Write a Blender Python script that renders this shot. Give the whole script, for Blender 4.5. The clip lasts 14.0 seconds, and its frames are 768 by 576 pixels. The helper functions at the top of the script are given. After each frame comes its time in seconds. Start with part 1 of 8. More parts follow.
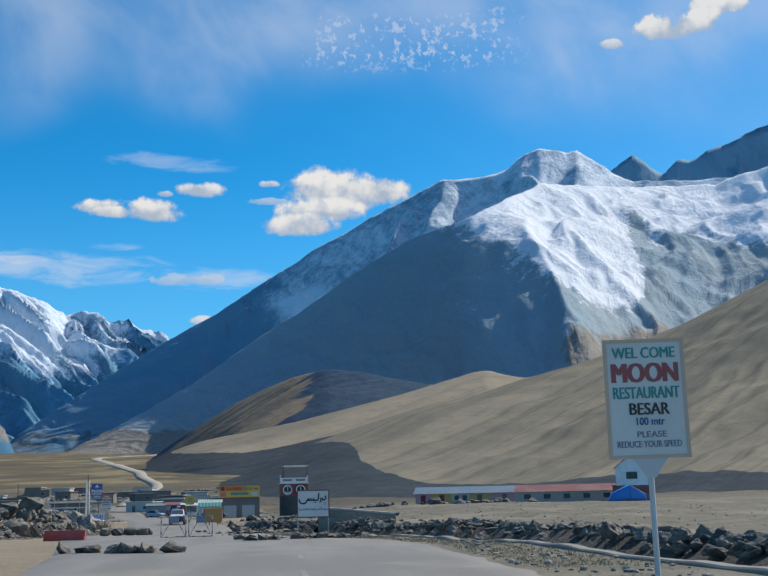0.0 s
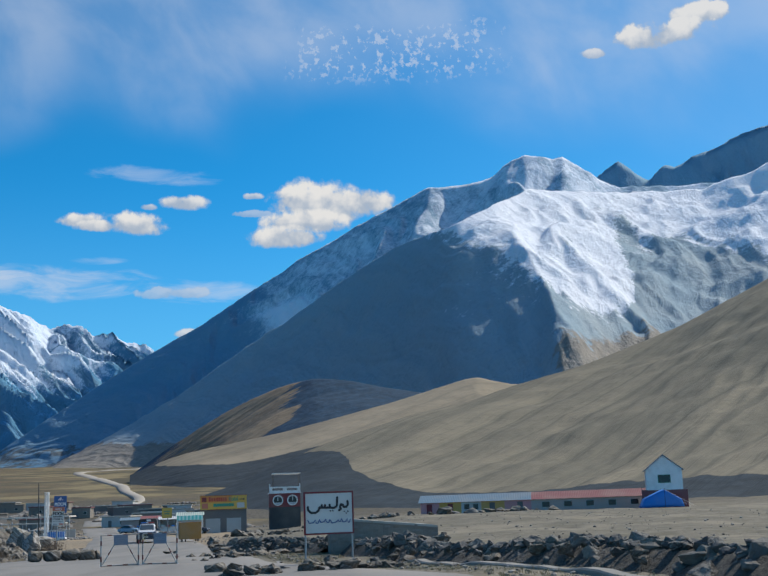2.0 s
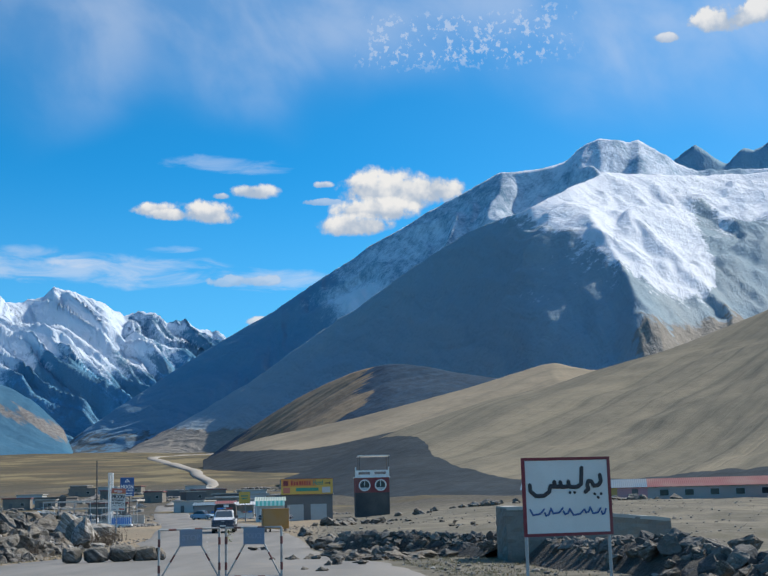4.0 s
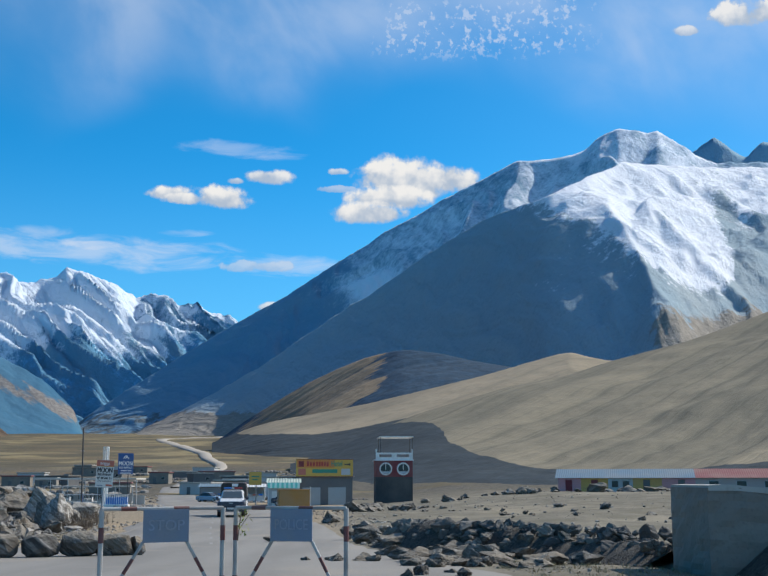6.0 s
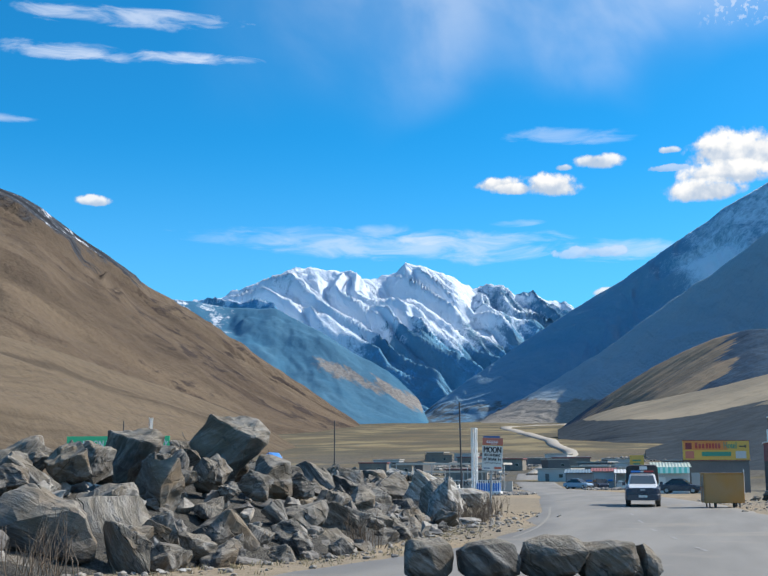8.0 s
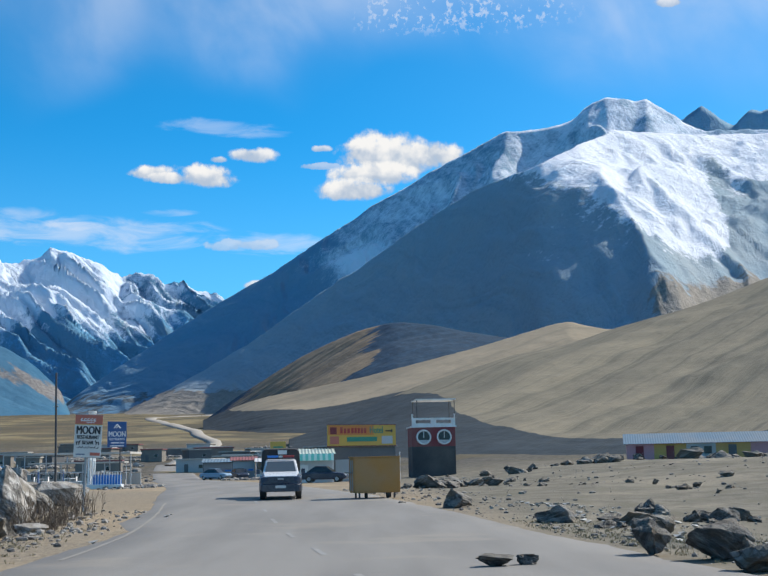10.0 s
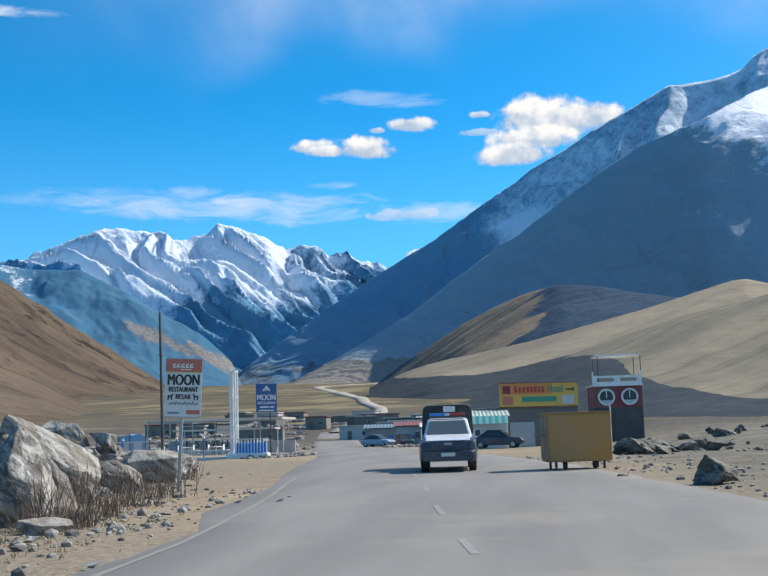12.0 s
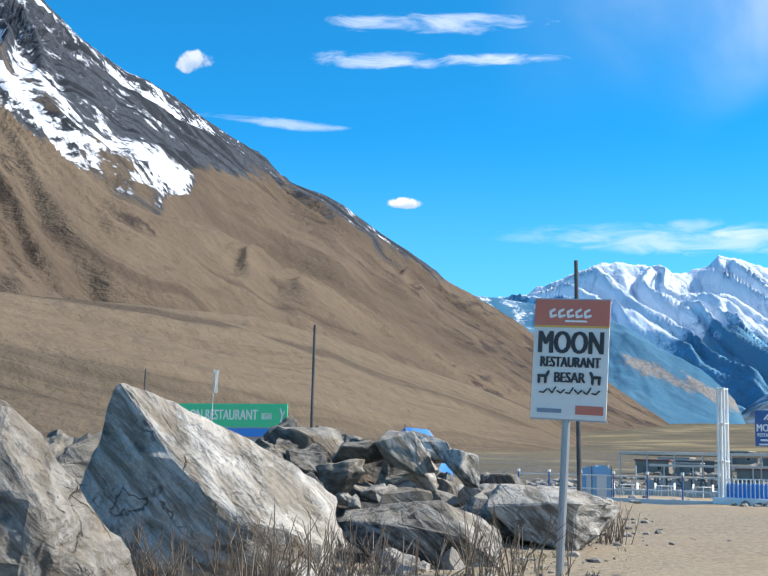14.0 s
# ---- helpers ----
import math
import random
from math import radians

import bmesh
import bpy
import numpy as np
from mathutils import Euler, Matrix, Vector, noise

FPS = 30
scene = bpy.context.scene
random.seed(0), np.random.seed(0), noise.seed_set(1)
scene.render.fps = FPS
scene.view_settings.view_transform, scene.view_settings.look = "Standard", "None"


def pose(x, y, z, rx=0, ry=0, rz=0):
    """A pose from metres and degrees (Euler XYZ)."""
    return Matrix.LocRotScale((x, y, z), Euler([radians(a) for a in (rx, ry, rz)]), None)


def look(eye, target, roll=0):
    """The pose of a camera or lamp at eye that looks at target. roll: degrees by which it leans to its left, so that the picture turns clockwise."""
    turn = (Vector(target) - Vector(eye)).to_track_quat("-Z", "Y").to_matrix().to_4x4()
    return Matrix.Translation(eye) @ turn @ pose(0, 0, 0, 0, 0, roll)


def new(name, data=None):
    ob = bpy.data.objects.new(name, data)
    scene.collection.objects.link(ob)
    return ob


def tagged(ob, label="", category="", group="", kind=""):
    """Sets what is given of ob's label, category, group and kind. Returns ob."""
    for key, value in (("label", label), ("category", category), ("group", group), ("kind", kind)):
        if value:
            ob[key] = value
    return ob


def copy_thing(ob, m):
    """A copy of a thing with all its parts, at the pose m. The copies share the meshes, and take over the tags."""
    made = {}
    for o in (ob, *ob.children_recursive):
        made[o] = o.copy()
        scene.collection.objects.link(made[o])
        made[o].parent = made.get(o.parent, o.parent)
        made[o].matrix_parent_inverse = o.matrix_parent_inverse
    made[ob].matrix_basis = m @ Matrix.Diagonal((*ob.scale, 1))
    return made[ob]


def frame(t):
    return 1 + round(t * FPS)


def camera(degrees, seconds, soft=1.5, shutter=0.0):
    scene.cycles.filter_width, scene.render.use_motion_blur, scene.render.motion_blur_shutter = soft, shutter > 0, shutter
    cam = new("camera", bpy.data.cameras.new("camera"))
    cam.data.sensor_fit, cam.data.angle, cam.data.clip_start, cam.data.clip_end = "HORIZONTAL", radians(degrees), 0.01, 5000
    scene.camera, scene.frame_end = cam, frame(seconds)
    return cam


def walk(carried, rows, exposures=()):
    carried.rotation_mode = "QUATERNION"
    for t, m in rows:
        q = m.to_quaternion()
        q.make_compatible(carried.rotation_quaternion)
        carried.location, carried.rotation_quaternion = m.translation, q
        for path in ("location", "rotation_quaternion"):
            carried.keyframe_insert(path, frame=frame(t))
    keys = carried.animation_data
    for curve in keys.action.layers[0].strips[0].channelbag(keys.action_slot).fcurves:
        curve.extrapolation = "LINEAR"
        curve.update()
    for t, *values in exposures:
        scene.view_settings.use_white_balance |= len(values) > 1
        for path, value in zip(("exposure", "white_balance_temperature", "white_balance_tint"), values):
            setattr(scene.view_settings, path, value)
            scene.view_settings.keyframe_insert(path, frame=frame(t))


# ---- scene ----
cam = camera(36.99, 14.0)
walk(cam, [
    (0.0, pose(18.407, 8.675, 3.271, 100.098, 1.232, -4.608)),
    (0.5, pose(18.270, 14.738, 3.233, 99.988, 2.189, -5.100)),
    (1.0, pose(18.099, 20.833, 3.135, 99.974, 2.154, -5.585)),
    (1.5, pose(17.968, 26.718, 3.060, 100.304, 1.815, -5.787)),
    (2.0, pose(17.807, 32.346, 2.994, 100.630, 1.978, -5.225)),
    (2.5, pose(17.433, 37.676, 2.985, 100.748, 2.001, -3.919)),
    (3.0, pose(16.716, 42.941, 2.962, 100.781, 1.702, -2.061)),
    (3.2, pose(16.355, 45.015, 2.965, 100.617, 1.673, -1.221)),
    (5.5, pose(14.070, 64.508, 2.515, 99.852, 0.738, -3.195)),
    (6.0, pose(13.601, 68.164, 2.418, 99.541, 0.095, -1.378)),
    (6.5, pose(12.723, 71.752, 2.313, 98.738, 0.033, 5.454)),
    (7.0, pose(11.395, 75.341, 2.243, 98.021, -0.013, 12.839)),
    (7.5, pose(9.900, 78.451, 2.188, 98.550, 0.418, 16.584)),
    (8.0, pose(8.560, 81.464, 2.122, 98.990, 0.246, 15.417)),
    (8.5, pose(7.833, 84.741, 2.063, 99.296, 0.154, 10.511)),
    (9.0, pose(7.686, 88.303, 1.987, 99.576, 0.156, 2.562)),
    (9.2, pose(7.703, 89.705, 1.950, 99.402, 0.116, -0.560)),
    (11.3, pose(8.822, 102.865, 1.683, 96.871, 1.414, -2.380)),
    (11.5, pose(8.490, 104.392, 1.637, 96.808, 1.557, 0.380)),
    (12.0, pose(7.391, 108.175, 1.565, 96.940, 1.810, 6.314)),
    (12.5, pose(6.321, 112.134, 1.523, 97.163, 1.923, 12.235)),
    (13.0, pose(5.438, 116.430, 1.504, 98.226, 0.961, 19.328)),
    (13.5, pose(4.626, 120.853, 1.449, 98.787, -0.841, 26.432)),
    (14.0, pose(3.949, 125.464, 1.382, 98.768, -1.358, 30.637)),
], exposures=[(0.0, -0.02), (1.5, -0.1), (3.0, 0.05), (6.0, 0.1), (7.0, 0.56), (8.0, 0.36), (9.0, 0.2), (11.5, 0.26), (13.0, 0.48), (14.0, 0.68)])

# ---- light ----
SUN_RIGHT, SUN_UP = 58.0, 41.0        # degrees right of +y, and above the horizon


def nodes_of(tree):
    tree.nodes.clear()

    def add(kind, **sets):
        n = tree.nodes.new(kind)
        ins = sets.pop("ins", {})
        for key, value in sets.items():
            setattr(n, key, value)
        for key, value in ins.items():
            if hasattr(value, "is_linked"):
                tree.links.new(value, n.inputs[key])
            else:
                n.inputs[key].default_value = value
        return n

    def calc(op, a, b=0.0, c=0.0, clamp=False):
        n = add("ShaderNodeMath", operation=op, use_clamp=clamp, ins={0: a, 1: b, 2: c})
        return n.outputs[0]

    def blend(fac, a, b, mode="MIX"):
        n = add("ShaderNodeMix", data_type="RGBA", blend_type=mode, ins={0: fac, 6: a, 7: b})
        return n.outputs[2]

    def step(value, lo, hi, to_lo=0.0, to_hi=1.0):
        n = add("ShaderNodeMapRange", interpolation_type="SMOOTHSTEP", ins={0: value, 1: lo, 2: hi, 3: to_lo, 4: to_hi})
        return n.outputs[0]
    return add, calc, blend, step


def build_sky():
    w = bpy.data.worlds.new("sky")
    scene.world = w
    w.use_nodes = True
    add, calc, blend, step = nodes_of(w.node_tree)
    link = w.node_tree.links.new
    sky = add("ShaderNodeTexSky", sky_type="NISHITA", sun_disc=False, sun_elevation=radians(SUN_UP),
              sun_rotation=radians(SUN_RIGHT), altitude=3000, air_density=1.0, dust_density=0.3, ozone_density=3.0)
    blue = blend(1.0, sky.outputs[0], (SKY_TINT[0], SKY_TINT[1], SKY_TINT[2], 1), "MULTIPLY")
    way = add("ShaderNodeTexCoord").outputs["Generated"]
    xyz = add("ShaderNodeSeparateXYZ", ins={0: way})
    az = calc("MULTIPLY", calc("ARCTAN2", xyz.outputs[0], xyz.outputs[1]), 57.29578)
    el = calc("MULTIPLY", calc("ARCSINE", xyz.outputs[2]), 57.29578)
    flat = add("ShaderNodeCombineXYZ", ins={0: az, 1: el}).outputs[0]
    puff = add("ShaderNodeTexNoise", noise_dimensions="2D", ins={"Vector": flat, "Scale": 0.72, "Detail": 6.0, "Roughness": 0.5}).outputs[0]
    fine = add("ShaderNodeTexNoise", noise_dimensions="2D", ins={"Vector": flat, "Scale": 1.7, "Detail": 7.0, "Roughness": 0.62}).outputs[0]
    # heaps: azimuth, elevation, half width, half height, raggedness, density
    heaps = [(2.6, 14.75, 2.9, 1.45, 0.55, 1.0), (0.7, 13.25, 2.3, 0.75, 0.55, 1.0), (4.4, 14.9, 2.1, 0.95, 0.55, 1.0), (1.2, 15.1, 1.3, 0.9, 0.55, 1.0), (1.7, 13.95, 2.5, 0.9, 0.5, 1.0),
             (-7.0, 13.85, 1.75, 0.72, 0.55, 1.0), (-8.6, 13.8, 1.5, 0.4, 0.55, 1.0), (-9.5, 14.0, 1.3, 0.45, 0.55, 1.0), (-4.5, 14.95, 1.35, 0.5, 0.5, 0.95), (-6.2, 14.75, 0.5, 0.22, 0.7, 0.8),
             (-1.0, 15.3, 0.6, 0.22, 0.8, 0.8), (-1.2, 14.45, 1.3, 0.2, 1.3, 0.55), (20.6, 21.9, 2.9, 0.75, 1.0, 0.95), (22.3, 22.6, 1.6, 0.7, 0.9, 0.95),
             (16.9, 21.4, 0.9, 0.3, 0.8, 0.8), (-29.9, 12.95, 0.95, 0.32, 0.6, 0.9), (-41.0, 19.4, 0.95, 0.65, 1.0, 0.75),
             (-4.3, 8.55, 0.75, 0.3, 0.6, 0.85), (-5.0, 10.55, 1.8, 0.35, 1.2, 0.5)]
    body, shade = None, None
    for a, e, wd, ht, rag, dens in heaps:
        u = calc("DIVIDE", calc("SUBTRACT", az, a), wd)
        v = calc("DIVIDE", calc("SUBTRACT", el, e), ht)
        low = calc("MULTIPLY", calc("MINIMUM", v, 0.0), 0.9)       # flatter undersides
        r = calc("ADD", calc("MULTIPLY", u, u), calc("ADD", calc("MULTIPLY", v, v), calc("MULTIPLY", low, low)))
        d = calc("ADD", calc("SUBTRACT", 1.0, r), calc("MULTIPLY", calc("SUBTRACT", puff, 0.5), 3.6 * rag))
        d = calc("ADD", d, calc("MULTIPLY", calc("SUBTRACT", fine, 0.5), 0.9))
        m = calc("MULTIPLY", step(d, 0.0, 0.7), dens)
        g = step(calc("ADD", v, calc("MULTIPLY", calc("SUBTRACT", puff, 0.5), 3.2)), -0.5, 0.75)
        body = m if body is None else calc("MAXIMUM", body, m)
        gm = calc("MULTIPLY", m, g)
        shade = gm if shade is None else calc("MAXIMUM", shade, gm)
    # thin streaks: azimuth, elevation, half width, half height, slope, density
    thin = None
    long_noise = add("ShaderNodeTexNoise", noise_dimensions="2D", ins={
        "Vector": add("ShaderNodeCombineXYZ", ins={0: calc("MULTIPLY", az, 0.35), 1: calc("MULTIPLY", el, 1.6)}).outputs[0],
        "Scale": 1.0, "Detail": 5.0, "Roughness": 0.6, "Distortion": 0.4}).outputs[0]
    streaks = [(-31.5, 19.95, 3.6, 0.42, 0.0, 0.8), (-25.5, 20.05, 3.2, 0.3, 0.0, 0.95), (-28.5, 21.8, 5.5, 0.5, 0.0, 0.75),
               (-36.5, 16.75, 3.6, 0.25, -0.045, 0.55), (-14.0, 11.1, 9.0, 0.8, -0.03, 0.62), (-13.6, 11.4, 2.6, 0.4, 0.0, 0.85),
               (-3.5, 10.6, 3.0, 0.55, 0.0, 0.55), (-6.0, 16.3, 3.2, 0.4, -0.05, 0.4), (-8.5, 12.1, 1.6, 0.2, 0.0, 0.5),
               (-19.5, 11.5, 6.0, 0.5, 0.0, 0.35)]
    for a, e, wd, ht, slope, dens in streaks:
        u = calc("DIVIDE", calc("SUBTRACT", az, a), wd)
        v = calc("DIVIDE", calc("SUBTRACT", calc("SUBTRACT", el, e), calc("MULTIPLY", calc("SUBTRACT", az, a), slope)), ht)
        r = calc("ADD", calc("MULTIPLY", u, u), calc("MULTIPLY", v, v))
        d = calc("ADD", calc("SUBTRACT", 1.0, r), calc("MULTIPLY", calc("SUBTRACT", long_noise, 0.5), 3.2))
        m = calc("MULTIPLY", step(d, -0.25, 1.5), dens * 0.85)
        thin = m if thin is None else calc("MAXIMUM", thin, m)
    # high veil with hanging wisps and small flakes
    lean = calc("ADD", az, calc("MULTIPLY", el, 0.45))
    wisp = add("ShaderNodeTexNoise", noise_dimensions="2D", ins={
        "Vector": add("ShaderNodeCombineXYZ", ins={0: calc("MULTIPLY", lean, 0.2), 1: calc("MULTIPLY", el, 0.2)}).outputs[0],
        "Scale": 1.0, "Detail": 5.0, "Roughness": 0.5, "Distortion": 0.2}).outputs[0]
    wide = add("ShaderNodeTexNoise", noise_dimensions="2D", ins={"Vector": flat, "Scale": 0.09, "Detail": 2.0}).outputs[0]
    top = step(calc("ADD", el, calc("MULTIPLY", calc("SUBTRACT", wide, 0.5), 9.0)), 17.0, 23.5)
    side = step(az, -27.0, -10.0)
    veil = calc("MULTIPLY", calc("MULTIPLY", top, side), step(wisp, 0.28, 0.75, 0.16, 0.44))
    glow = calc("MULTIPLY", step(az, -5.0, 45.0), 0.35)
    flake_zone = calc("MULTIPLY", calc("MULTIPLY", step(az, -1.0, 2.5), step(az, 15.0, 10.0)), calc("MULTIPLY", step(el, 20.2, 21.6), step(el, 24.6, 23.0)))
    speck = add("ShaderNodeTexNoise", noise_dimensions="2D", ins={"Vector": flat, "Scale": 2.7, "Detail": 5.0, "Roughness": 0.6}).outputs[0]
    flakes = calc("MULTIPLY", flake_zone, step(calc("ADD", speck, calc("MULTIPLY", calc("SUBTRACT", puff, 0.5), 0.5)), 0.47, 0.68, 0.0, 0.6))
    thin = calc("MAXIMUM", calc("MAXIMUM", thin, veil), calc("MAXIMUM", flakes, 0.0))
    high = calc("MULTIPLY", glow, step(el, 60.0, 8.0))
    white = (0.78 * CLOUD, 0.86 * CLOUD, 1.0 * CLOUD, 1)
    lit = (1.0 * CLOUD, 0.99 * CLOUD, 0.97 * CLOUD, 1)
    grey = (0.50 * CLOUD, 0.60 * CLOUD, 0.74 * CLOUD, 1)
    c1 = blend(high, blue, (0.42 * CLOUD, 0.66 * CLOUD, 0.98 * CLOUD, 1))
    c1 = blend(step(el, 17.0, 3.0, 0.0, 0.5), c1, (0.29 * CLOUD, 0.66 * CLOUD, 0.98 * CLOUD, 1))     # paler towards the horizon
    c2 = blend(thin, c1, white)
    c3 = blend(body, c2, blend(shade, grey, lit))
    low = step(el, -1.0, -4.0)
    c4 = blend(low, c3, (0.9, 0.8, 0.65, 1))
    back = add("ShaderNodeBackground", ins={"Color": c4, "Strength": SKY_POWER})
    out = add("ShaderNodeOutputWorld")
    link(back.outputs[0], out.inputs[0])


SKY_TINT, SKY_POWER, CLOUD = (0.10, 0.87, 1.12), 0.142, 5.7
build_sky()
sun = new("sun", bpy.data.lights.new("sun", "SUN"))
sun.data.energy, sun.data.angle, sun.data.color = 4.6, radians(0.53), (1.0, 0.93, 0.83)
sx, sy = math.sin(radians(SUN_RIGHT)), math.cos(radians(SUN_RIGHT))
sun.matrix_world = look((300 * sx, 300 * sy, 300 * math.tan(radians(SUN_UP))), (0, 0, 0))

# ---- materials ----
def material(name, build, rough=0.85, metal=0.0, gloss=0.5):
    m = bpy.data.materials.new(name)
    m.use_nodes = True
    t = m.node_tree
    add, calc, blend, step = nodes_of(t)
    pos = add("ShaderNodeNewGeometry").outputs["Position"]

    def noise_at(scale, detail=4.0, rough_=0.55, vector=None, distortion=0.0):
        return add("ShaderNodeTexNoise", ins={"Vector": pos if vector is None else vector, "Scale": scale, "Detail": detail,
                                              "Roughness": rough_, "Distortion": distortion}).outputs[0]
    kit = dict(add=add, calc=calc, blend=blend, step=step, noise_at=noise_at, pos=pos)
    got = build(kit)
    colour, roughness, height, depth = (list(got) + [None] * 4)[:4] if isinstance(got, tuple) else (got, None, None, None)
    bsdf = add("ShaderNodeBsdfPrincipled", ins={"Roughness": rough if roughness is None else roughness, "Metallic": metal, "Specular IOR Level": gloss})
    if hasattr(colour, "is_linked"):
        t.links.new(colour, bsdf.inputs["Base Color"])
    else:
        bsdf.inputs["Base Color"].default_value = colour
    if height is not None:
        b = add("ShaderNodeBump", ins={"Height": height, "Distance": depth, "Strength": 1.0})
        t.links.new(b.outputs[0], bsdf.inputs["Normal"])
    out = add("ShaderNodeOutputMaterial")
    t.links.new(bsdf.outputs[0], out.inputs[0])
    return m


def rgb(r, g, b):
    return (r, g, b, 1.0)


def painted(name, colour, rough=0.55, wear=0.25, scale=3.0, dust=(0.30, 0.27, 0.22), metal=0.0):
    """Paint with grime and dust at two scales."""
    def build(k):
        big = k["noise_at"](scale * 0.35, 3.0)
        small = k["noise_at"](scale * 9.0, 5.0)
        c = k["blend"](k["step"](big, 0.35, 0.75, 0.0, wear), rgb(*colour), rgb(*dust))
        c = k["blend"](k["step"](small, 0.5, 0.8, 0.0, wear * 0.9), c, rgb(*[v * 0.55 for v in colour]))
        return c, k["step"](small, 0.2, 0.8, rough - 0.08, min(1.0, rough + 0.15)), small, 0.002
    return material(name, build, rough, metal)


def build_ground(k):
    n1, n2, n3 = k["noise_at"](0.035, 5.0, 0.6), k["noise_at"](0.7, 6.0, 0.65), k["noise_at"](9.0, 5.0, 0.7)
    far = k["noise_at"](0.009, 5.0, 0.6)
    gravel = k["blend"](k["step"](n3, 0.3, 0.7), rgb(0.15, 0.125, 0.095), rgb(0.36, 0.305, 0.225))
    sand = k["blend"](k["step"](n2, 0.3, 0.7), rgb(0.27, 0.21, 0.14), rgb(0.38, 0.31, 0.215))
    turf = k["blend"](k["step"](n2, 0.3, 0.75), rgb(0.12, 0.097, 0.06), rgb(0.20, 0.158, 0.097))
    c = k["blend"](k["step"](n1, 0.42, 0.6), gravel, sand)
    sep = k["add"]("ShaderNodeSeparateXYZ", ins={0: k["pos"]})
    away = k["step"](sep.outputs[1], 215.0, 330.0)
    c2 = k["blend"](k["step"](far, 0.4, 0.56), turf, rgb(0.10, 0.09, 0.062))
    c2 = k["blend"](k["step"](k["noise_at"](0.014, 5.0, 0.6), 0.50, 0.60), c2, rgb(0.26, 0.215, 0.12))
    nearer = k["step"](sep.outputs[1], 760.0, 420.0, 0.2, 0.95)
    c2 = k["blend"](k["calc"]("MULTIPLY", nearer, k["step"](k["noise_at"](0.035, 6.0, 0.65), 0.36, 0.54)), c2, k["blend"](k["step"](n2, 0.35, 0.65), rgb(0.065, 0.062, 0.054), rgb(0.16, 0.148, 0.125)))
    c3 = k["blend"](k["step"](n2, 0.35, 0.65), rgb(0.14, 0.134, 0.108), rgb(0.24, 0.22, 0.175))
    c3 = k["blend"](k["step"](k["noise_at"](0.09, 5.0, 0.6), 0.5, 0.62, 0.0, 0.8), c3, rgb(0.29, 0.26, 0.20))
    c3 = k["blend"](k["step"](k["noise_at"](0.35, 5.0, 0.65), 0.5, 0.62, 0.0, 0.55), c3, rgb(0.115, 0.112, 0.078))
    c3 = k["blend"](k["step"](n3, 0.45, 0.7, 0.0, 0.6), c3, rgb(0.10, 0.093, 0.078))
    wide = k["calc"]("ADD", sep.outputs[0], k["calc"]("MULTIPLY", k["calc"]("SUBTRACT", n1, 0.5), 9.0))
    c = k["blend"](k["step"](wide, 10.5, 14.5, 0.0, 0.92), c, c3)
    return k["blend"](away, c, c2), 0.95, n3, 0.03


def build_asphalt(k):
    sep = k["add"]("ShaderNodeSeparateXYZ", ins={0: k["pos"]})
    along = k["add"]("ShaderNodeCombineXYZ", ins={0: sep.outputs[0], 1: k["calc"]("MULTIPLY", sep.outputs[1], 0.12), 2: 0.0}).outputs[0]
    lanes, patch = k["noise_at"](0.55, 4.0, 0.5, along), k["noise_at"](0.22, 5.0, 0.6)
    grain = k["noise_at"](60.0, 3.0, 0.7)
    c = k["blend"](k["step"](lanes, 0.35, 0.65), rgb(0.20, 0.19, 0.172), rgb(0.26, 0.245, 0.22))
    c = k["blend"](k["step"](patch, 0.52, 0.68, 0.0, 0.65), c, rgb(0.31, 0.275, 0.225))
    c = k["blend"](k["step"](k["noise_at"](1.3, 6.0, 0.65), 0.62, 0.72, 0.0, 0.35), c, rgb(0.16, 0.155, 0.145))
    c = k["blend"](k["step"](grain, 0.3, 0.75, 0.0, 0.3), c, rgb(0.17, 0.165, 0.155))
    return c, 0.8, grain, 0.004


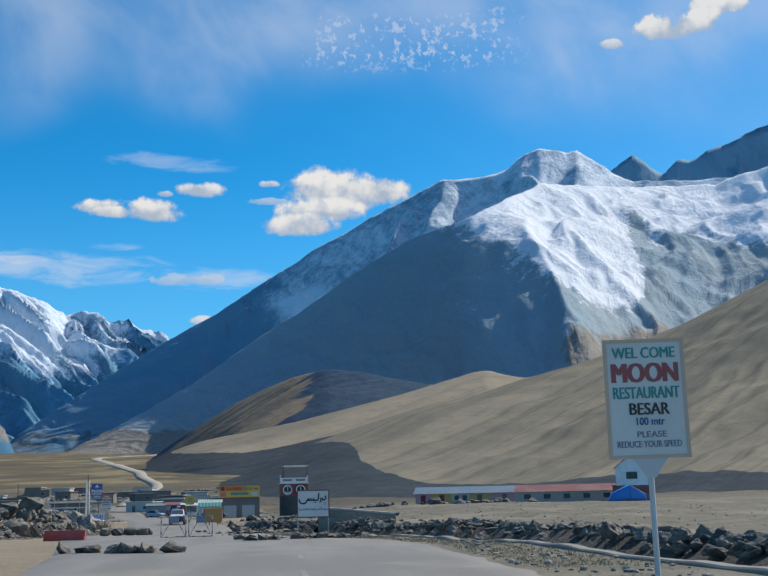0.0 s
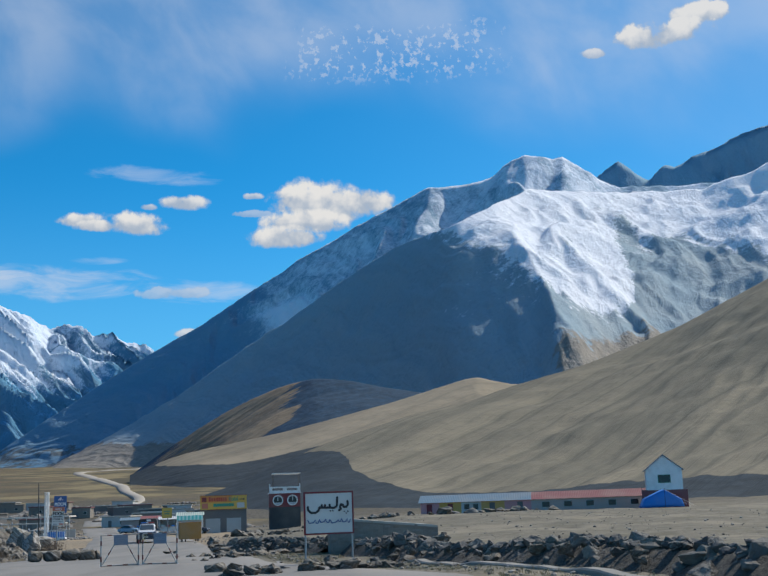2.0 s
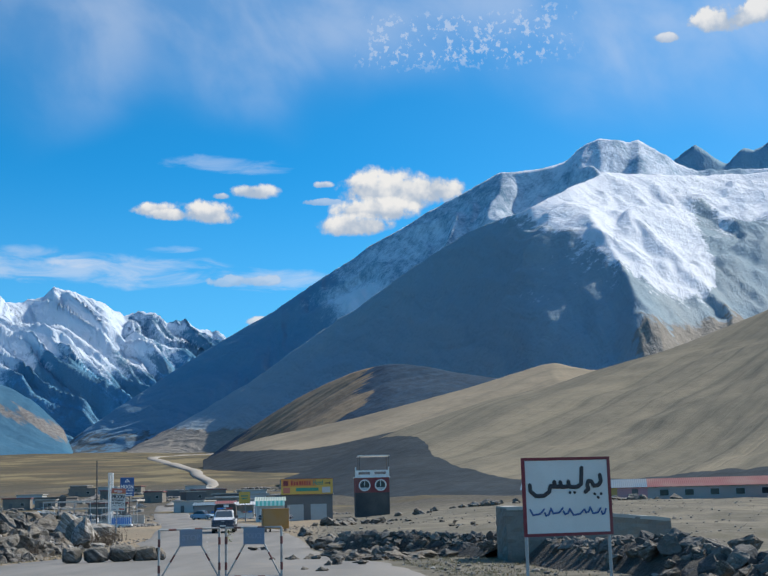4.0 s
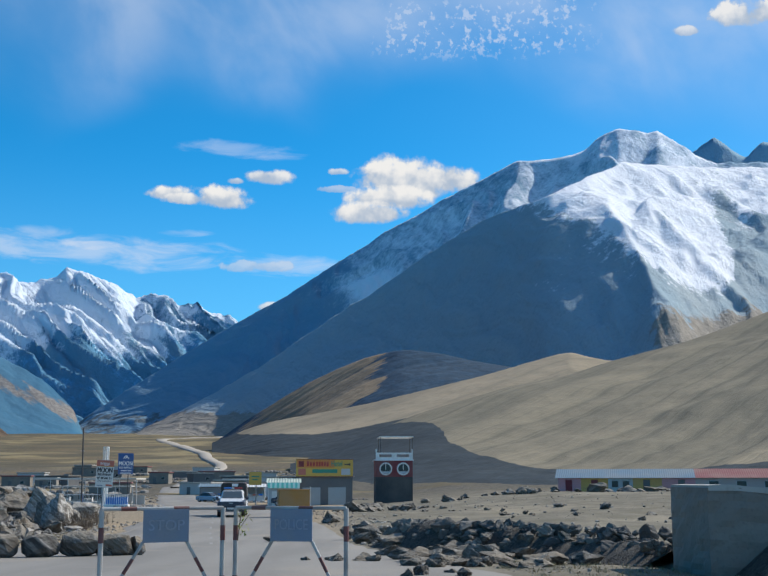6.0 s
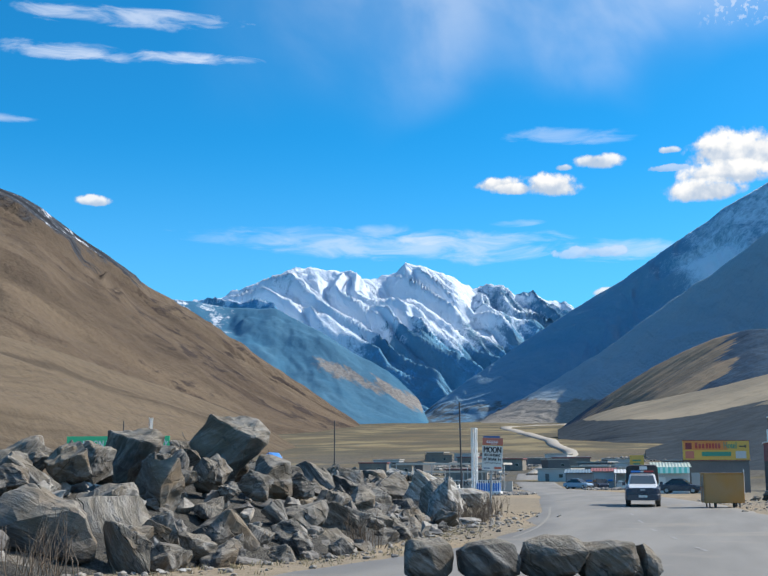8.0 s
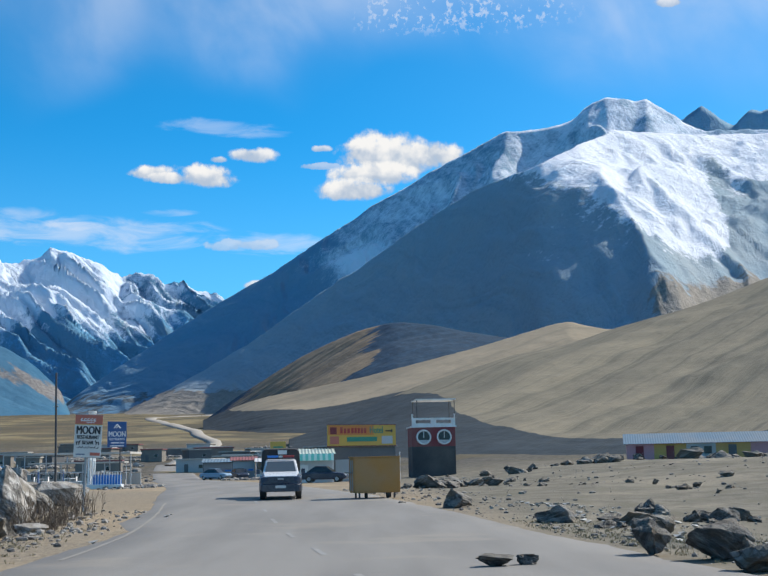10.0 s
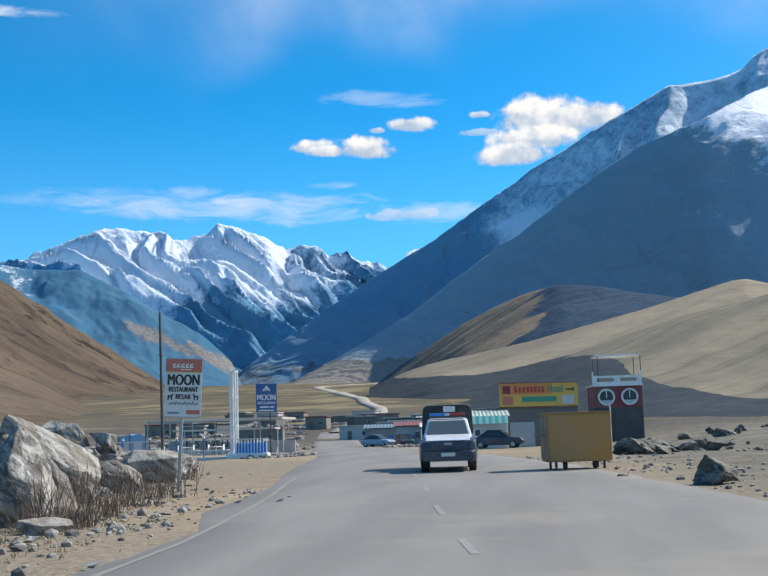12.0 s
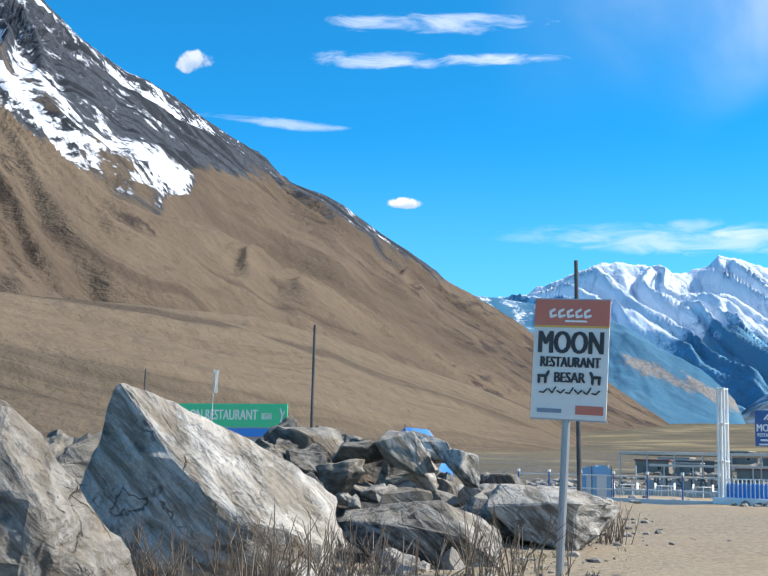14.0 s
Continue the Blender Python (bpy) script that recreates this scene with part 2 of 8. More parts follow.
def build_rock(k, pale=1.0, white=0.41, stain=0.7, dusty=0.55, cuts=1.0):
    """Broken stone: veins along its grain, brown stains, dark cracks, and pale tops for dust and sunlight."""
    calc, blend, step, noise_at, add = k["calc"], k["blend"], k["step"], k["noise_at"], k["add"]
    tone = add("ShaderNodeObjectInfo").outputs["Random"]
    local = add("ShaderNodeTexCoord").outputs["Object"]
    shift = add("ShaderNodeVectorMath", operation="ADD", ins={0: local, 1: add("ShaderNodeCombineXYZ", ins={
        0: calc("MULTIPLY", tone, 37.0), 1: calc("MULTIPLY", tone, 91.0), 2: 0.0}).outputs[0]}).outputs[0]
    sep = add("ShaderNodeSeparateXYZ", ins={0: shift})
    grainy = add("ShaderNodeCombineXYZ", ins={0: calc("MULTIPLY", sep.outputs[0], 0.5), 1: sep.outputs[1], 2: calc("ADD", calc("MULTIPLY", sep.outputs[2], 1.9), calc("MULTIPLY", sep.outputs[0], 1.5))}).outputs[0]
    veins = noise_at(2.4, 8.0, 0.68, grainy, 0.6)
    blot, grit = noise_at(1.1, 5.0, 0.6, shift), noise_at(18.0, 5.0, 0.7, shift)
    chips = noise_at(6.0, 6.0, 0.7, grainy, 0.3)
    bent = add("ShaderNodeVectorMath", operation="ADD", ins={0: grainy, 1: add("ShaderNodeVectorMath", operation="SCALE", ins={
        0: add("ShaderNodeTexNoise", ins={"Vector": shift, "Scale": 2.0, "Detail": 4.0}).outputs["Color"], "Scale": 0.9}).outputs[0]}).outputs[0]
    crack = add("ShaderNodeTexVoronoi", feature="DISTANCE_TO_EDGE", ins={"Vector": bent, "Scale": 0.8}).outputs["Distance"]
    base = blend(tone, rgb(*[v * pale for v in (0.085, 0.084, 0.082)]), rgb(*[v * pale for v in (0.20, 0.172, 0.135)]))
    c = blend(step(veins, 0.48 - 0.08 * pale, 0.72 - 0.08 * pale), base, rgb(white * pale, white * 0.96 * pale, white * 0.89 * pale))
    c = blend(step(blot, 0.52, 0.66, 0.0, stain), c, rgb(0.25 * pale, 0.185 * pale, 0.12 * pale))
    c = blend(step(noise_at(3.3, 6.0, 0.6, shift), 0.57, 0.68, 0.0, 0.75), c, rgb(0.06, 0.062, 0.062))
    c = blend(step(grit, 0.35, 0.75, 0.0, 0.4), c, rgb(0.11, 0.105, 0.10))
    split = calc("MULTIPLY", step(crack, 0.016 * cuts, 0.0), step(noise_at(1.7, 3.0, 0.5, shift), 0.50, 0.60))
    c = blend(calc("MULTIPLY", split, 0.6), c, rgb(0.03, 0.029, 0.027))
    up = add("ShaderNodeSeparateXYZ", ins={0: add("ShaderNodeNewGeometry").outputs["Normal"]}).outputs[2]
    # Pale tan on up-facing faces: dust, with the sunlit look put into the colour.
    c = blend(calc("MULTIPLY", step(up, 0.35, 0.85, 0.0, dusty), step(chips, 0.36, 0.62, 0.25, 1.0)), c, rgb(0.36, 0.32, 0.255))
    height = calc("ADD", calc("MULTIPLY", veins, 0.8), calc("ADD", calc("MULTIPLY", grit, 0.16), calc("MULTIPLY", chips, 0.45)))
    height = calc("SUBTRACT", height, calc("MULTIPLY", split, 0.25))
    return c, 0.9, height, 0.10


def slope_material(name, low, high, streak, rock, scrub_and_shade=(0.03, 0.04, 0.045), across=34.0, down=260.0, relief=2.0, carve=3.0, depth=0.7, fray=(0.9, 0.6, 0.5), edge=0.07, dust=(0.86, 0.88, 0.92), craggy=0.0, beds=0.0, finger=0.35):
    """Grass, bare rock, scrub and snow on a mountainside; the scrub tone also paints shade. The mesh says how much of
    each a place holds; streaks run down the fall line.
    """
    def build(k):
        calc, blend, step, noise_at = k["calc"], k["blend"], k["step"], k["noise_at"]
        off = lambda n, amount: calc("MULTIPLY", calc("SUBTRACT", n, 0.5), amount)
        fall = k["add"]("ShaderNodeSeparateXYZ", ins={0: k["add"]("ShaderNodeAttribute", attribute_name="fall").outputs["Vector"]})
        cover = k["add"]("ShaderNodeSeparateXYZ", ins={0: k["add"]("ShaderNodeAttribute", attribute_name="cover").outputs["Vector"]})
        bend = k["noise_at"](0.008, 3.0, 0.5)
        run = calc("ADD", fall.outputs[0], off(bend, across * 1.6))
        lines = lambda w, h: k["add"]("ShaderNodeCombineXYZ", ins={0: calc("DIVIDE", run, w), 1: calc("DIVIDE", fall.outputs[1], h), 2: 0.0}).outputs[0]
        rills = noise_at(1.0, 6.0, 0.58, lines(across, down), 0.3)
        broad = noise_at(1.0, 3.0, 0.5, lines(across * 4.5, down * 1.6), 0.5)
        thread = noise_at(1.0, 4.0, 0.6, lines(across * 0.3, down * 0.5))
        n1, n2, n3 = noise_at(0.007, 5.0, 0.6), noise_at(0.03, 7.0, 0.62), noise_at(0.13, 6.0, 0.66)
        grass = blend(step(calc("ADD", calc("MULTIPLY", broad, 0.6), calc("MULTIPLY", n1, 0.4)), 0.40, 0.60), rgb(*low), rgb(*high))
        grass = blend(step(rills, 0.50, 0.66, 0.0, depth), grass, rgb(*streak))
        grass = blend(step(thread, 0.52, 0.72, 0.0, depth * 0.45), grass, rgb(*streak))
        grass = blend(step(n3, 0.48, 0.75, 0.0, 0.3), grass, rgb(*[v * 0.6 for v in low]))
        shrubs = blend(step(n3, 0.35, 0.7), rgb(*[v * 0.82 for v in scrub_and_shade]), rgb(*[v * 1.2 for v in scrub_and_shade]))
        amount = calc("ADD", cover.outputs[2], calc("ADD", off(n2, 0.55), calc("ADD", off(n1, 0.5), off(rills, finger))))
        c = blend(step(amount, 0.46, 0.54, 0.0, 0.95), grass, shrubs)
        stone = blend(step(n3, 0.3, 0.7), rgb(*rock), rgb(*[v * 1.7 for v in rock]))
        if beds:
            layer = noise_at(1.0, 4.0, 0.6, k["add"]("ShaderNodeCombineXYZ", ins={0: calc("MULTIPLY", fall.outputs[0], 0.008), 1: calc("MULTIPLY", fall.outputs[1], 0.055), 2: 0.0}).outputs[0], 0.8)
            stone = blend(step(layer, 0.47, 0.60, 0.0, 0.8), stone, rgb(*[v * 0.45 for v in rock]))
        amount = calc("ADD", cover.outputs[1], calc("ADD", off(rills, 1.1), off(n2, 0.5)))
        c = blend(step(amount, 0.42, 0.58), c, stone)
        lay = calc("ADD", cover.outputs[0], calc("ADD", off(rills, fray[0]), calc("ADD", off(n2, fray[1]), off(n3, fray[2]))))
        if beds:
            lay = calc("SUBTRACT", lay, off(layer, beds))
        c = blend(step(lay, 0.5 - edge, 0.5 + edge), c, rgb(*dust))
        height = calc("ADD", calc("MULTIPLY", n2, 1.0 + craggy), calc("MULTIPLY", n3, 0.35 + craggy * 0.3))
        height = calc("SUBTRACT", height, calc("MULTIPLY", rills, carve))
        height = calc("SUBTRACT", height, calc("MULTIPLY", thread, carve * 0.25))
        return c, 0.95, height, relief
    return material(name, build, gloss=0.06)


M_GROUND = material("dry gravel ground", build_ground, gloss=0.08)
M_ROAD = material("dusty asphalt", build_asphalt, gloss=0.35)
M_ROCK = material("boulder stone", lambda k: build_rock(k, 0.72), gloss=0.12)
M_ROCKPALE = material("pale veined boulder stone", lambda k: build_rock(k, 1.22, 0.46, 0.3, 0.45), gloss=0.12)
M_ROCKTAN = material("broken tan stone", lambda k: build_rock(k, 0.95, 0.36, 0.85, 0.4), gloss=0.12)
M_ROCKSTAIN = material("stained boulder stone", lambda k: build_rock(k, 0.62, 0.75, 0.2, 0.75), gloss=0.12)
M_FAN = slope_material("dry grass slope", (0.255, 0.22, 0.165), (0.33, 0.28, 0.205), (0.16, 0.15, 0.12), (0.13, 0.12, 0.11), scrub_and_shade=(0.042, 0.058, 0.072), across=26.0, down=2600.0, relief=1.0, carve=1.2, depth=0.4)
M_FOOT = slope_material("olive grass slope", (0.185, 0.17, 0.13), (0.255, 0.225, 0.165), (0.105, 0.105, 0.088), (0.13, 0.12, 0.11), scrub_and_shade=(0.042, 0.058, 0.072), across=16.0, down=2600.0, relief=1.0, carve=1.2, depth=0.55)
# Dark blue streak and patch tones stand for shade on the tongue.
M_TONGUE = slope_material("sunny grass slope with painted shade", (0.27, 0.205, 0.14), (0.35, 0.265, 0.18), (0.085, 0.11, 0.13), (0.13, 0.12, 0.11), scrub_and_shade=(0.038, 0.078, 0.125), across=13.0, down=900.0, relief=1.2, carve=1.6, depth=0.7, finger=1.5)
M_LEFT = slope_material("brown mountainside", (0.105, 0.081, 0.06), (0.158, 0.122, 0.087), (0.05, 0.037, 0.032), (0.044, 0.05, 0.06), scrub_and_shade=(0.056, 0.045, 0.041), across=26.0, down=1300.0, relief=3.6, carve=3.2, depth=0.7, fray=(0.7, 1.1, 0.7), craggy=1.5, beds=0.6, dust=(0.68, 0.72, 0.78))
M_HILL = slope_material("brown hillside", (0.11, 0.088, 0.064), (0.165, 0.13, 0.093), (0.055, 0.046, 0.038), (0.06, 0.05, 0.042), scrub_and_shade=(0.06, 0.052, 0.046), across=16.0, down=500.0, relief=3.2, carve=2.4, depth=0.75, craggy=0.8)
# Pale blue in these three rock tones is distance haze put into colour.
M_FRONT_HAZE = slope_material("haze-blue mountainside", (0.29, 0.385, 0.445), (0.34, 0.40, 0.43), (0.25, 0.34, 0.40), (0.18, 0.24, 0.29), scrub_and_shade=(0.28, 0.255, 0.22), across=36.0, down=600.0, relief=2.6, carve=2.2, depth=0.5, fray=(1.0, 0.9, 1.0), edge=0.12, craggy=1.0, dust=(0.76, 0.79, 0.84))
M_BACK_HAZE = slope_material("dusted haze-blue mountainside", (0.15, 0.28, 0.39), (0.19, 0.30, 0.39), (0.125, 0.245, 0.35), (0.115, 0.22, 0.325), scrub_and_shade=(0.13, 0.15, 0.16), across=40.0, down=600.0, relief=3.0, carve=2.0, depth=0.4, fray=(0.6, 0.5, 0.5), edge=0.2, dust=(0.70, 0.75, 0.82), craggy=0.8)
M_REAR_HAZE = slope_material("haze-blue bare rock", (0.20, 0.34, 0.45), (0.24, 0.35, 0.44), (0.17, 0.29, 0.40), (0.16, 0.27, 0.37), across=40.0, down=600.0, relief=4.0, carve=2.4, depth=0.5)
# Blue in rock and snow paints the airlight over range and spur.
M_FAR_HAZE = slope_material("snow range", (0.09, 0.25, 0.39), (0.13, 0.245, 0.345), (0.08, 0.22, 0.36), (0.09, 0.23, 0.365), across=34.0, down=500.0, relief=6.0, carve=3.2, depth=0.6, fray=(1.0, 0.5, 0.4), edge=0.1, craggy=0.5, dust=(0.64, 0.72, 0.82))
M_SPUR_HAZE = slope_material("haze-blue valley spur", (0.055, 0.165, 0.27), (0.07, 0.17, 0.26), (0.045, 0.145, 0.245), (0.16, 0.155, 0.15), across=70.0, down=400.0, relief=2.0, carve=0.5, depth=0.5, fray=(0.6, 0.5, 0.4))

# ---- land ----
LEVEL_Y = (-5000, -60, 0, 25, 50, 75, 88, 100, 112, 125, 150, 200, 260, 330, 450, 700, 1000, 1565, 2600, 5200)
LEVEL_Z = (6, 2.4, 1.93, 1.65, 1.43, 0.87, 0.66, 0.42, 0.15, -0.06, 0.05, -0.36, -0.8, -0.6, 3.0, 13.0, 26.0, 56.0, 105.0, 200.0)
EDGE_Y = (-80, 0, 36, 48, 62, 80, 92, 100, 108, 127, 131, 140, 157, 180, 210, 243, 260, 331, 380)
EDGE_L = (12.2, 12.0, 12.0, 10.5, 7.8, 4.5, 1.8, 1.6, 2.5, 2.0, 1.0, 0.5, -2.0, -5.0, -10.0, -16.4, -18.9, -31.0, -38)
EDGE_R = (23.5, 23.5, 23.5, 23.4, 22.6, 17.8, 16.6, 15.0, 13.8, 12.6, 12.2, 11.0, 8.6, 5.2, -0.5, -9.2, -12.2, -22.5, -29)


def level(y):
    return np.interp(y, LEVEL_Y, LEVEL_Z)


def swell(x, y):
    """Unevenness of the open ground, none on the carriageway."""
    lo, hi = np.interp(y, EDGE_Y, EDGE_L), np.interp(y, EDGE_Y, EDGE_R)
    off = max(lo - x, x - hi, 0.0)
    if off <= 0.0:
        return 0.0
    grow = min(1.0, off / 6.0)
    z = grow * 0.22 * noise.fractal(Vector((x * 0.13, y * 0.13, 3.1)), 0.9, 2.1, 4)
    if off > 60:
        z += min(1.0, (off - 60) / 150) * 2.2 * noise.fractal(Vector((x * 0.012, y * 0.012, 7.7)), 1.0, 2.0, 4)
    if x > hi:
        z -= 0.35 * min(1.0, max(0.0, off - 3.0) / 8.0) * (1.0 if y < 125 else 0.3)
    if x > 18 and y > 125:
        z += 1.5 * min(1.0, (x - 18) / 18) * min(1.0, (y - 125) / 70)
    return z


def land_z(x, y):
    return float(level(y)) + swell(x, y)


def grid_mesh(name, verts, nu, nv, mat, smooth=True):
    me = bpy.data.meshes.new(name)
    idx = np.arange(nu * nv).reshape(nu, nv)
    faces = np.stack([idx[:-1, :-1], idx[1:, :-1], idx[1:, 1:], idx[:-1, 1:]], -1).reshape(-1, 4)
    me.from_pydata([tuple(v) for v in verts], [], [tuple(int(i) for i in q) for q in faces])
    me.polygons.foreach_set("use_smooth", [smooth] * len(me.polygons))
    me.materials.append(mat)
    me.update()
    return new(name, me)


def build_ground_sheet():
    def axis(lo, hi, step_, far_lo, far_hi):
        mid = list(np.arange(lo, hi + 1e-6, step_))
        out, d = [], step_
        v = hi
        while v < far_hi:
            d *= 1.16
            v += d
            out.append(min(v, far_hi))
        pre, d, v = [], step_, lo
        while v > far_lo:
            d *= 1.16
            v -= d
            pre.append(max(v, far_lo))
        return pre[::-1] + mid + out
    xs = axis(-30.0, 50.0, 1.0, -4900.0, 4900.0)
    ys = axis(-20.0, 210.0, 1.0, -1500.0, 4950.0)
    verts = [(x, y, land_z(x, y)) for x in xs for y in ys]
    ob = grid_mesh("ground", verts, len(xs), len(ys), M_GROUND)
    return tagged(ob, "stony dry valley floor of gravel, sand and faded turf", "ground", kind="structure")


def build_road():
    verts, ys = [], [float(y) for y in range(-80, 381)]
    fr = [0, 0.02, 0.15, 0.3, 0.45, 0.6, 0.75, 0.9, 0.98, 1]
    for y in ys:
        lo, hi = float(np.interp(y, EDGE_Y, EDGE_L)), float(np.interp(y, EDGE_Y, EDGE_R))
        lo += 0.16 * noise.fractal(Vector((0.0, y * 0.5, 1.0)), 0.9, 2.0, 3)
        hi += 0.25 * noise.fractal(Vector((9.0, y * 0.5, 1.0)), 0.9, 2.0, 3)
        for q in fr:
            edge = q in (0, 1)
            verts.append((lo + (hi - lo) * q, y, float(level(y)) + (-0.06 if edge else 0.03)))
    ob = grid_mesh("road", verts, len(ys), len(fr), M_ROAD)
    return tagged(ob, "wide dusty grey asphalt road running up the valley", "road", kind="structure")


def smooth_curve(points, xs):
    """Interpolation through (x, value...) rows with a soft Catmull-Rom."""
    p = np.array(points, float)
    out = []
    for x in xs:
        i = int(np.clip(np.searchsorted(p[:, 0], x) - 1, 0, len(p) - 2))
        a, b = p[i], p[i + 1]
        t = min(max((x - a[0]) / (b[0] - a[0]), 0.0), 1.0)
        m0 = (p[i + 1] - p[max(i - 1, 0)]) / max(p[i + 1][0] - p[max(i - 1, 0)][0], 1e-6)
        m1 = (p[min(i + 2, len(p) - 1)] - a) / max(p[min(i + 2, len(p) - 1)][0] - a[0], 1e-6)
        h = b[0] - a[0]
        t2, t3 = t * t, t * t * t
        v = (2 * t3 - 3 * t2 + 1) * a + (t3 - 2 * t2 + t) * h * m0 + (-2 * t3 + 3 * t2) * b + (t3 - t2) * h * m1
        out.append(v[1:])
    return np.array(out)


EYE = (11.0, 80.0, 2.2)


def mountain(name, crest, foot, mat, cols, rows, bow, gully, rough, seed, label, jag=0.004, back=0.5, foot_z=None, gully_len=70.0, skew=0.0, fine=0.012, sharp=0.3, spur=None, crags=0.0, crag_from=0.35, crag_rate=0.75, shelter=0.0, cover=None):
    """A mountainside between its foot and its crest. crest: bearing, elevation, distance; foot: bearing, distance.
    cover(bearing, elevation, share of the way up) gives the snow, rock, and scrub with painted shade of a place."""
    az = np.linspace(crest[0][0], crest[-1][0], cols)
    c, f = smooth_curve(crest, az), smooth_curve(foot, az)
    c[:, 0] += sharp * (np.interp(az, [q[0] for q in crest], [q[1] for q in crest]) - c[:, 0])
    verts, falls, covers, extra = [], [], [], 6
    for i, a in enumerate(az):
        s_, c_ = math.sin(radians(a)), math.cos(radians(a))
        el, dc = c[i]
        df = f[i][0]
        zc = EYE[2] + dc * math.tan(radians(el))
        xf, yf = EYE[0] + df * s_, EYE[1] + df * c_
        zf = (float(level(yf)) if foot_z is None else foot_z) - 4.0
        for j in range(rows + extra):
            s = j / (rows - 1)
            if s <= 1.0:
                d = df + (dc - df) * s
                z = zf + (zc - zf) * (s ** bow)
                keep = min(1.0, (1 - s) * 9.0)
                body = min(1.0, s * 4.0)
            else:
                over = (j - rows + 1) / extra
                d = dc + (dc - df) * back * over
                z = zc - (zc - zf) * 0.9 * over ** 1.2
                keep, body = 0.0, 1.0
            x, y = EYE[0] + d * s_, EYE[1] + d * c_
            run = a / 57.3 * (0.5 * (dc + df))
            wob = 1.2 * noise.noise(Vector((x * 0.004, y * 0.004, seed + 5.0)))
            u = run / gully_len + wob + skew * s
            g = abs(noise.noise(Vector((u, s * 1.1, seed)))) + 0.55 * abs(noise.noise(Vector((u * 2.3, s * 1.9, seed + 9.0)))) + 0.3 * abs(noise.noise(Vector((u * 5.1, s * 4.2, seed + 17.0))))
            h = (zc - zf)
            hold = 0.25 + 0.75 * keep
            dz = gully * h * (0.45 - 1.3 * g) * body * keep
            dz += rough * h * noise.fractal(Vector((x * 0.006, y * 0.006, seed)), 0.9, 2.1, 6) * keep * body
            dz += fine * h * (noise.ridged_multi_fractal(Vector((x * 0.011, y * 0.011, seed)), 0.9, 2.2, 5, 0.9, 1.6) - 0.9) * hold * body
            dz += jag * dc * 0.2 * noise.fractal(Vector((run * 0.025, seed, s * 3.0)), 0.7, 2.2, 5) * (1 - keep * 0.5) * body
            if spur:
                a0, a1, low, high = spur
                top = 1.0 - (a - a0) / (a1 - a0) * (1.0 - low)
                wave = 0.05 * noise.noise(Vector((a * 0.9, s * 3.0, seed)))
                fade = min(1.0, max(0.0, (a - a0 + 0.8) / 0.8)) * min(1.0, max(0.0, (a1 + 3.0 - a) / 3.0))
                dz += high * min(1.0, max(0.0, 1.0 - top) * 2.6) * fade * keep * body * max(0.0, 1.0 - abs(s - top + wave) / 0.3)
            if crags:
                rib = noise.ridged_multi_fractal(Vector((u * crag_rate, s * (0.6 + crag_rate), seed + 3.0)), 0.85, 2.1, 6, 0.9, 1.8) - 1.0
                dz += crags * h * rib * min(1.0, max(0.0, (s - crag_from) * 3.0)) * (0.35 + 0.65 * keep)
            verts.append((x, y, z + dz))
            falls.append((run + skew * gully_len * s, s * math.hypot(h, dc - df), 0.0))
            here = cover(a, math.degrees(math.atan2(z - EYE[2], d)), s) if cover and s <= 1.0 else (0.0, 0.0, 0.0) if not cover else covers[-1]
            covers.append((here[0] - shelter * rib, here[1], here[2]) if crags and s <= 1.0 else here)
    ob = grid_mesh(name, verts, cols, rows + extra, mat)
    for key, rows_ in (("fall", falls), ("cover", covers)):
        ob.data.attributes.new(key, "FLOAT_VECTOR", "POINT").data.foreach_set("vector", np.array(rows_, np.float32).ravel())
    return tagged(ob, label, "mountain", kind="structure")


def bands(table):
    """A value along the bearing from (bearing, value) pairs."""
    xs, vs = [q[0] for q in table], [q[1] for q in table]
    return lambda a: float(np.interp(a, xs, vs))


def ease(v, lo, hi):
    t = min(1.0, max(0.0, (v - lo) / (hi - lo)))
    return t * t * (3 - 2 * t)


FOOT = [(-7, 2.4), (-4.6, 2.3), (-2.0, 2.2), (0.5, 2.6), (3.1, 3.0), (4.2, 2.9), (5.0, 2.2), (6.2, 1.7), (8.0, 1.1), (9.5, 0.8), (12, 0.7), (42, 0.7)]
far_line = bands([(-26, 7.6), (-21, 7.3), (-18.6, 6.7), (-16, 6.3), (-13, 6.2), (-10.5, 5.5), (-8, 6.0), (-6, 6.4), (2, 6)])
front_line = bands([(6.0, 14.5), (8.2, 13.4), (9.7, 13.7), (12.2, 11.4), (13.9, 9.7), (15.7, 9.1), (18.6, 9.2), (19.3, 11.6), (20.2, 12.6), (22, 12.0), (24, 11.3), (30, 11.0), (40, 11.0)])
left_line = bands([(-75, 16.5), (-52, 16.6), (-50, 15.7), (-46.5, 14.2), (-44.5, 14.0), (-40.9, 11.9), (-39.5, 13.4), (-37.0, 13.9), (-34, 12.6), (-31.5, 11.0), (-29.5, 10.0), (-27, 9.0), (-20, 5.5)])
left_snow = bands([(-75, 0.50), (-52, 0.48), (-45, 0.42), (-41.0, 0.42), (-38.5, 0.24), (-33.0, 0.28), (-30.0, 0.28), (-27.5, 0.08), (-15, 0.0)])
foot_line = bands(FOOT)
tongue_top = bands([(-7.2, 2.0), (-5.2, 3.5), (-2.2, 5.3), (0.5, 6.5), (2.4, 6.9)])


